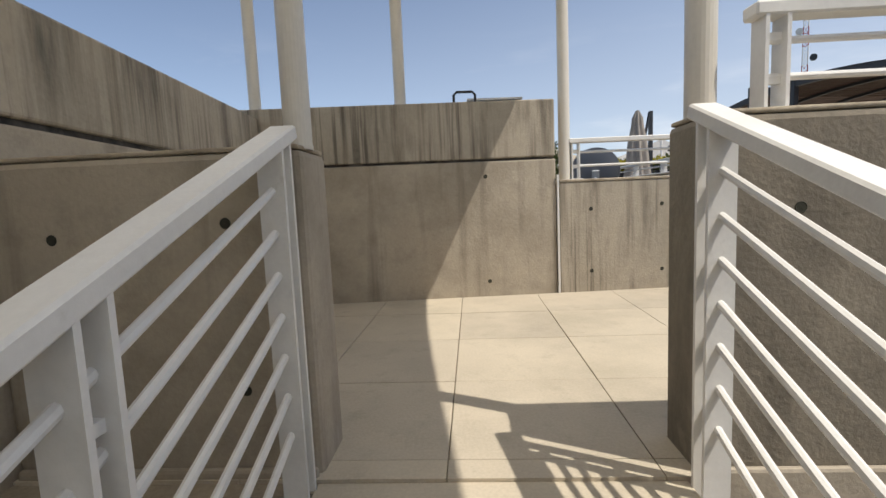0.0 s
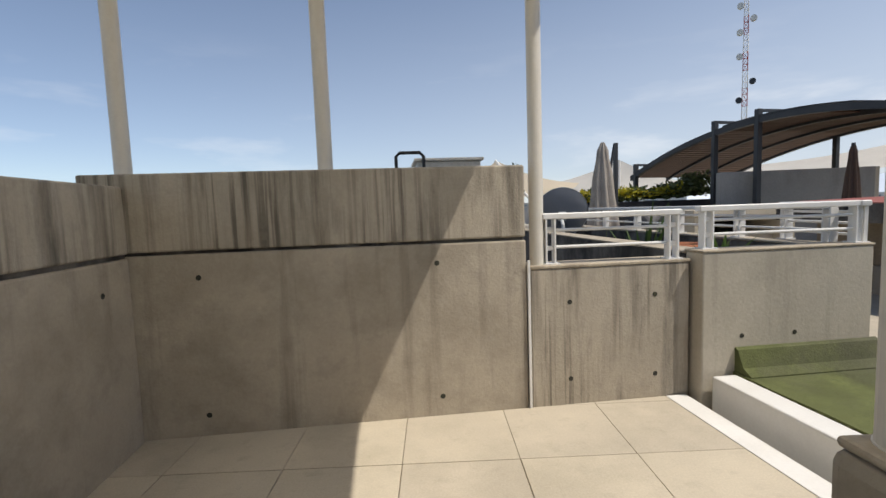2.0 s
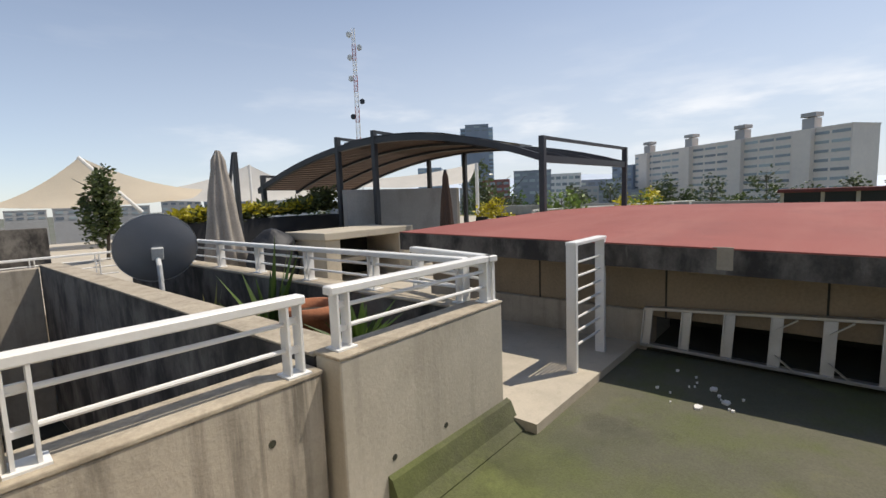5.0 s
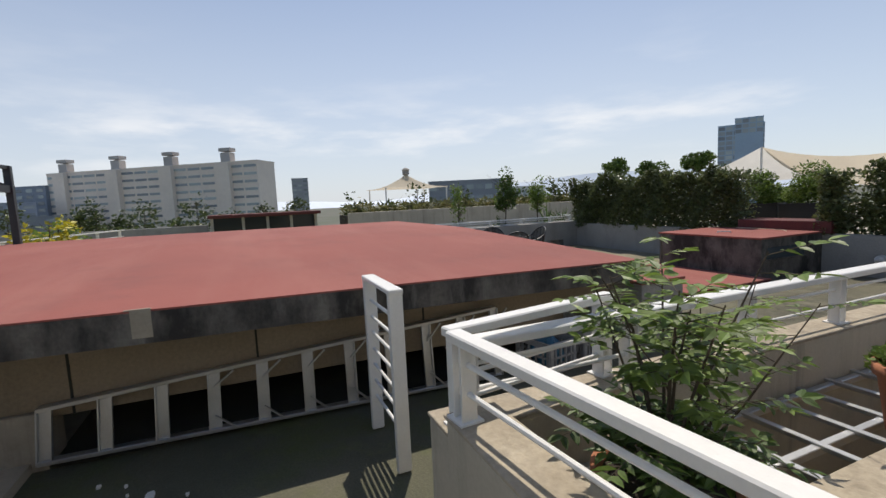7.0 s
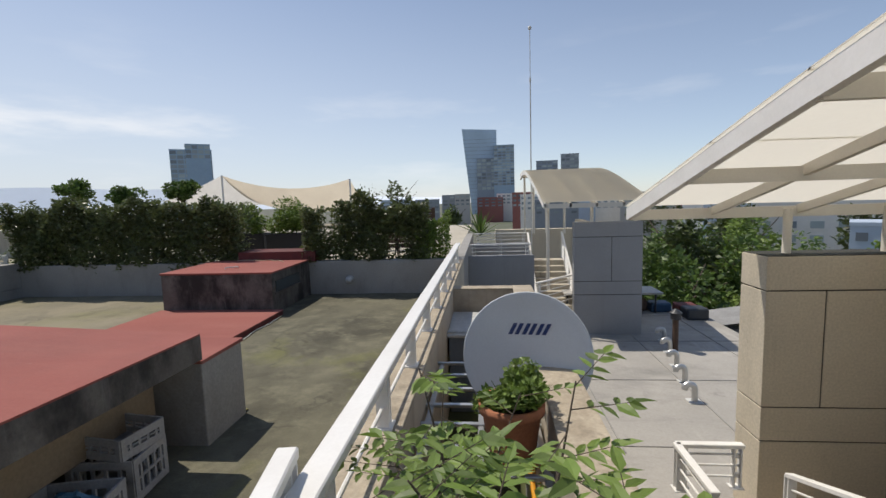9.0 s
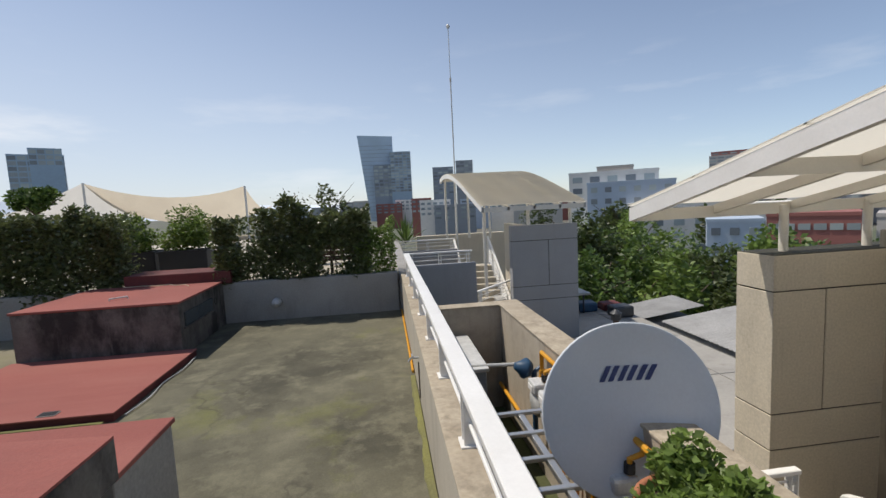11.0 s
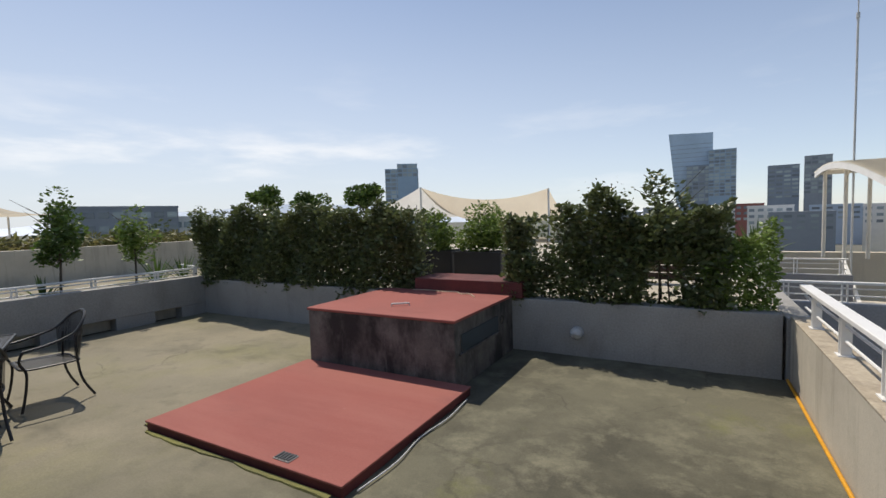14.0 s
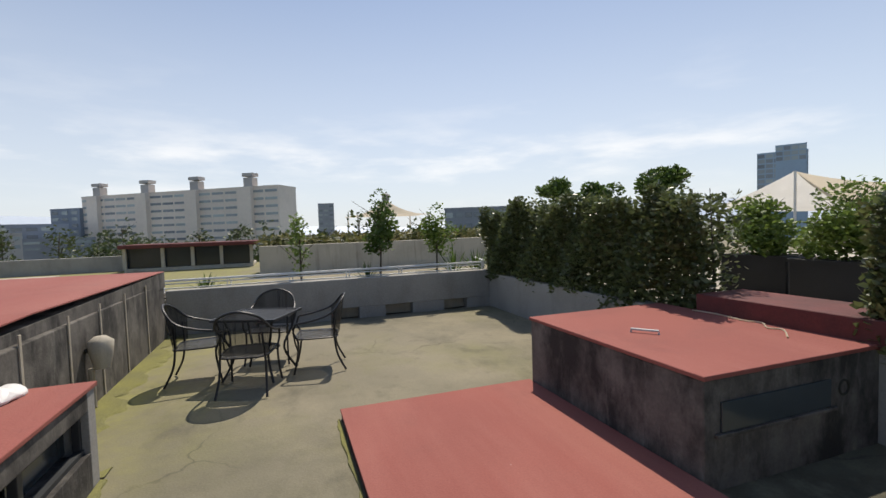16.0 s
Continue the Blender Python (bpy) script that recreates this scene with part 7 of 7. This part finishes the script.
for i in range(46):
    ang = radians(-178 + i * 2.2 + R2.uniform(-0.8, 0.8))
    d = R2.uniform(170, 330)
    x, y = 4 + d * math.cos(ang), d * math.sin(ang)
    w = R2.uniform(9, 20)
    uu = Vector((-math.sin(ang), math.cos(ang)))
    building((x - uu.x * w / 2, y - uu.y * w / 2), (x + uu.x * w / 2, y + uu.y * w / 2), 12, R2.uniform(0.5, 4.5) * d / 220, 8, R2.randint(3, 5), "hazy mid-distance city block", R2.choice((M_CITY_WHITE, M_CITY_BEIGE, M_CITY_GREY, M_CITY_RED, M_CITY_PALEBLUE, M_CITY_BEIGE)), 0.6, 0.45, visible=3)
for i in range(22):
    ang = radians(20 + i * 4.2)
    d = R2.uniform(170, 300)
    x, y = 4 + d * math.cos(ang), d * math.sin(ang)
    w = R2.uniform(10, 22)
    uu = Vector((-math.sin(ang), math.cos(ang)))
    building((x - uu.x * w / 2, y - uu.y * w / 2), (x + uu.x * w / 2, y + uu.y * w / 2), 12, R2.uniform(0.5, 5.0) * d / 220, 8, R2.randint(3, 5), "hazy mid-distance city block", R2.choice((M_CITY_WHITE, M_CITY_BEIGE, M_CITY_GREY)), 0.6, 0.45, visible=2)

# lattice mast, red and white
lm = thing("lattice_mast", (93.5, 112.0, -14), "red and white lattice telecom mast with drum antennas", "telecom mast")
M_MRED = city_mat("mast_red_paint", (0.45, 0.10, 0.08))
for k in range(13):
    z = -6 + k * 4.5
    w = 1.6 - 0.05 * k
    bm = bmesh.new()
    c = [(93.5 + w * 0.6 * math.cos(a), 112.0 + w * 0.6 * math.sin(a)) for a in (0.3, 2.39, 4.49)]
    for i in range(3):
        p, q = c[i], c[(i + 1) % 3]
        rod(bm, (*p, z), (*p, z + 4.5), 0.09, seg=6)
        for j in range(3):
            rod(bm, (*p, z + j * 1.5), (*q, z + j * 1.5 + 1.5), 0.05, seg=5)
            rod(bm, (*p, z + j * 1.5), (*q, z + j * 1.5), 0.05, seg=5)
    part("section", bm, M_MRED if k % 2 else M_CITY_WHITE, lm)
for z, s in ((38, 1), (31.5, -1), (44, 1), (47, -1), (50.5, 1), (27, 1)):
    part("drum_antenna", rod(bmesh.new(), (93.5 - 1.2 * s, 112.0 + 0.8 * s, z), (92.9 - 1.2 * s, 111.3 + 0.8 * s, z), 0.75, seg=14), M_CITY_WHITE if z > 35 else M_STEEL, lm)

# trees around and below
TR = random.Random(9)
k = 0
for x, y, top, cr in ((-14, -41, 0.3, 3.6), (-18.3, -38.5, -0.2, 3.4), (-12.5, -34.5, -1.6, 3.0), (-16, -33, -3.0, 3.2), (-21.5, -36, -2.8, 3.4), (-26.5, -32.5, -2.5, 3.4), (-29.5, -29.5, -3.4, 3.2), (-19.5, -30, -4.4, 3.4), (-24, -27, -4.8, 3.4), (-32, -24, -3.6, 3.6), (-27, -22.5, -5.4, 3.0), (-10, -38, -0.8, 3.0), (-35, -30, -2.4, 4.0), (-15.9, -34.1, 0.9, 3.0), (-18, -30.4, -0.3, 3.4), (-11.5, -29.5, -0.6, 2.6), (-18.7, -27.2, -0.9, 3.2), (-19.6, -23.6, -1.4, 3.2), (-14.2, -25.4, -2.4, 3.0), (-22.5, -21.5, -2.6, 3.0), (-25.5, -26, -1.6, 3.4), (-8.6, -26.5, 1.5, 2.8), (-11.6, -25.5, 0.2, 2.6), (-14.3, -22.6, -0.3, 2.8), (-17.2, -20.4, -0.4, 2.8), (-19.4, -17.2, -0.9, 3.0), (-5.2, -19.0, -0.9, 2.2), (-8.6, -18.2, -0.8, 2.4), (-11.8, -15.8, -1.2, 2.3), (-6.2, -22.5, -0.1, 2.6), (-10.2, -21.2, -0.3, 2.6), (-13.8, -17.9, -0.6, 2.6)):
    k += 1
    tree("street_tree", (x, y, -14), top + 14, cr, "leafy green street tree below the roof", TR.choice((M_LEAF_FAR, M_LEAF, M_LEAF, M_LEAF_LIGHT)), 4200, 0.34, 0.22, 300 + k, "tree", 0.35, "street trees")
for i in range(46):
    ang = radians(TR.choice((TR.uniform(-60, 60), TR.uniform(-60, 60), TR.uniform(-170, -60))))
    d = TR.uniform(70, 150)
    k += 1
    tree("distant_tree", (4 + d * math.cos(ang), d * math.sin(ang), -14), 14 + TR.uniform(-1.0, 1.6) * d / 90, TR.uniform(3.5, 6), "hazy green tree in the distance", M_LEAF_FAR, 700, 1.0, 0.25, 400 + k, "tree", 0.3, "distant trees")
tree("norfolk_pine", (50.9, 37.3, -14), 22.0, 2.4, "dark tiered conifer in the distance", M_LEAF_DARK, 900, 0.7, 0.2, 501, "tree", 0.45)
tree("street_tree", (44, 33, -14), 17.5, 3.2, "leafy green street tree below the roof", M_LEAF, 2600, 0.4, 0.22, 502, "tree", 0.4, "street trees")
tree("street_tree", (41, 27, -14), 16.5, 2.6, "leafy green street tree below the roof", M_LEAF, 2000, 0.4, 0.22, 503, "tree", 0.4, "street trees")

# mountains, their haze put into the colour
bm = bmesh.new()
n, prev = 90, None
for i in range(n + 1):
    a = radians(-85 + 150 * i / n)
    h = 20 + 75 * max(0, math.sin(i * 0.07) ** 2) + 30 * noise.noise(Vector((i * 0.13, 3, 0)))
    d = 2300
    v = [bm.verts.new((d * math.cos(a), d * math.sin(a), -14)), bm.verts.new((d * math.cos(a) * 1.05, d * math.sin(a) * 1.05, h))]
    if prev:
        bm.faces.new((prev[0], v[0], v[1], prev[1]))
    prev = v
M_HAZE = surf("haze_coloured_mountain", (0.80, 0.86, 0.93), (0.78, 0.84, 0.92), big=0.002, fine=0.02, rough=1, bump=0, grain=0.04)
tagged(part("backdrop_mountains", bm, M_HAZE), "mountains coloured pale blue for haze", "mountain", "", "structure")

# ---- terrace tiles ----
me = bpy.data.meshes.new("tile")
bm = box(bmesh.new(), -0.3155, 0.3155, -0.3155, 0.3155, -0.03, 0.0, 0.003)
bm.to_mesh(me)
bm.free()
me.materials.append(M_TILE)
floor = tagged(thing("floor_terrace", (0.8, 3.2, -0.012)), "cream stone tiles with thin brown joints, sunlit", "floor", "", "structure")
P = 0.635
turn = radians(-5.5)
for i in range(-4, 5):
    for j in range(-4, 4):
        c = Vector(((i + 0.5) * P, (j + 0.5) * P, 0))
        c.rotate(Euler((0, 0, turn)))
        c += Vector((0.55, 3.94, 0))
        x0, x1, y0, y1 = c.x - 0.33, c.x + 0.33, c.y - 0.33, c.y + 0.33
        if x0 > 2.42 or x1 < -1.0 or y0 > 4.47 or y1 < 1.95:
            continue
        cut = x1 > 2.38 or x0 < -0.98 or y1 > 4.45 or y0 < 1.94
        if not cut:
            ob = new("tile", me)
            ob.matrix_local = Matrix.Translation(c - ORIGIN[floor]) @ pose(0, 0, random.uniform(-0.0015, 0.0015), 0, 0, -5.5)
        else:
            bm = bmesh.new()
            bmesh.ops.create_cube(bm, size=1, matrix=Matrix.Translation((c.x, c.y, -0.015)) @ pose(0, 0, 0, 0, 0, -5.5) @ Matrix.Diagonal((0.631, 0.631, 0.03, 1)))
            for co, no in (((2.40, 0, 0), (1, 0, 0)), ((-0.998, 0, 0), (-1, 0, 0)), ((0, 4.478, 0), (0, 1, 0)), ((0.53, 1.93, 0), (-0.087, -0.996, 0))):
                g = bmesh.ops.bisect_plane(bm, geom=bm.verts[:] + bm.edges[:] + bm.faces[:], plane_co=co, plane_no=no, clear_outer=True)
                es = [e for e in g["geom_cut"] if isinstance(e, bmesh.types.BMEdge)]
                if es:
                    bmesh.ops.edgenet_fill(bm, edges=es)
            if not bm.faces:
                bm.free()
                continue
            ob = part("tile", bm, M_TILE, floor)
            continue
        ob.parent = floor
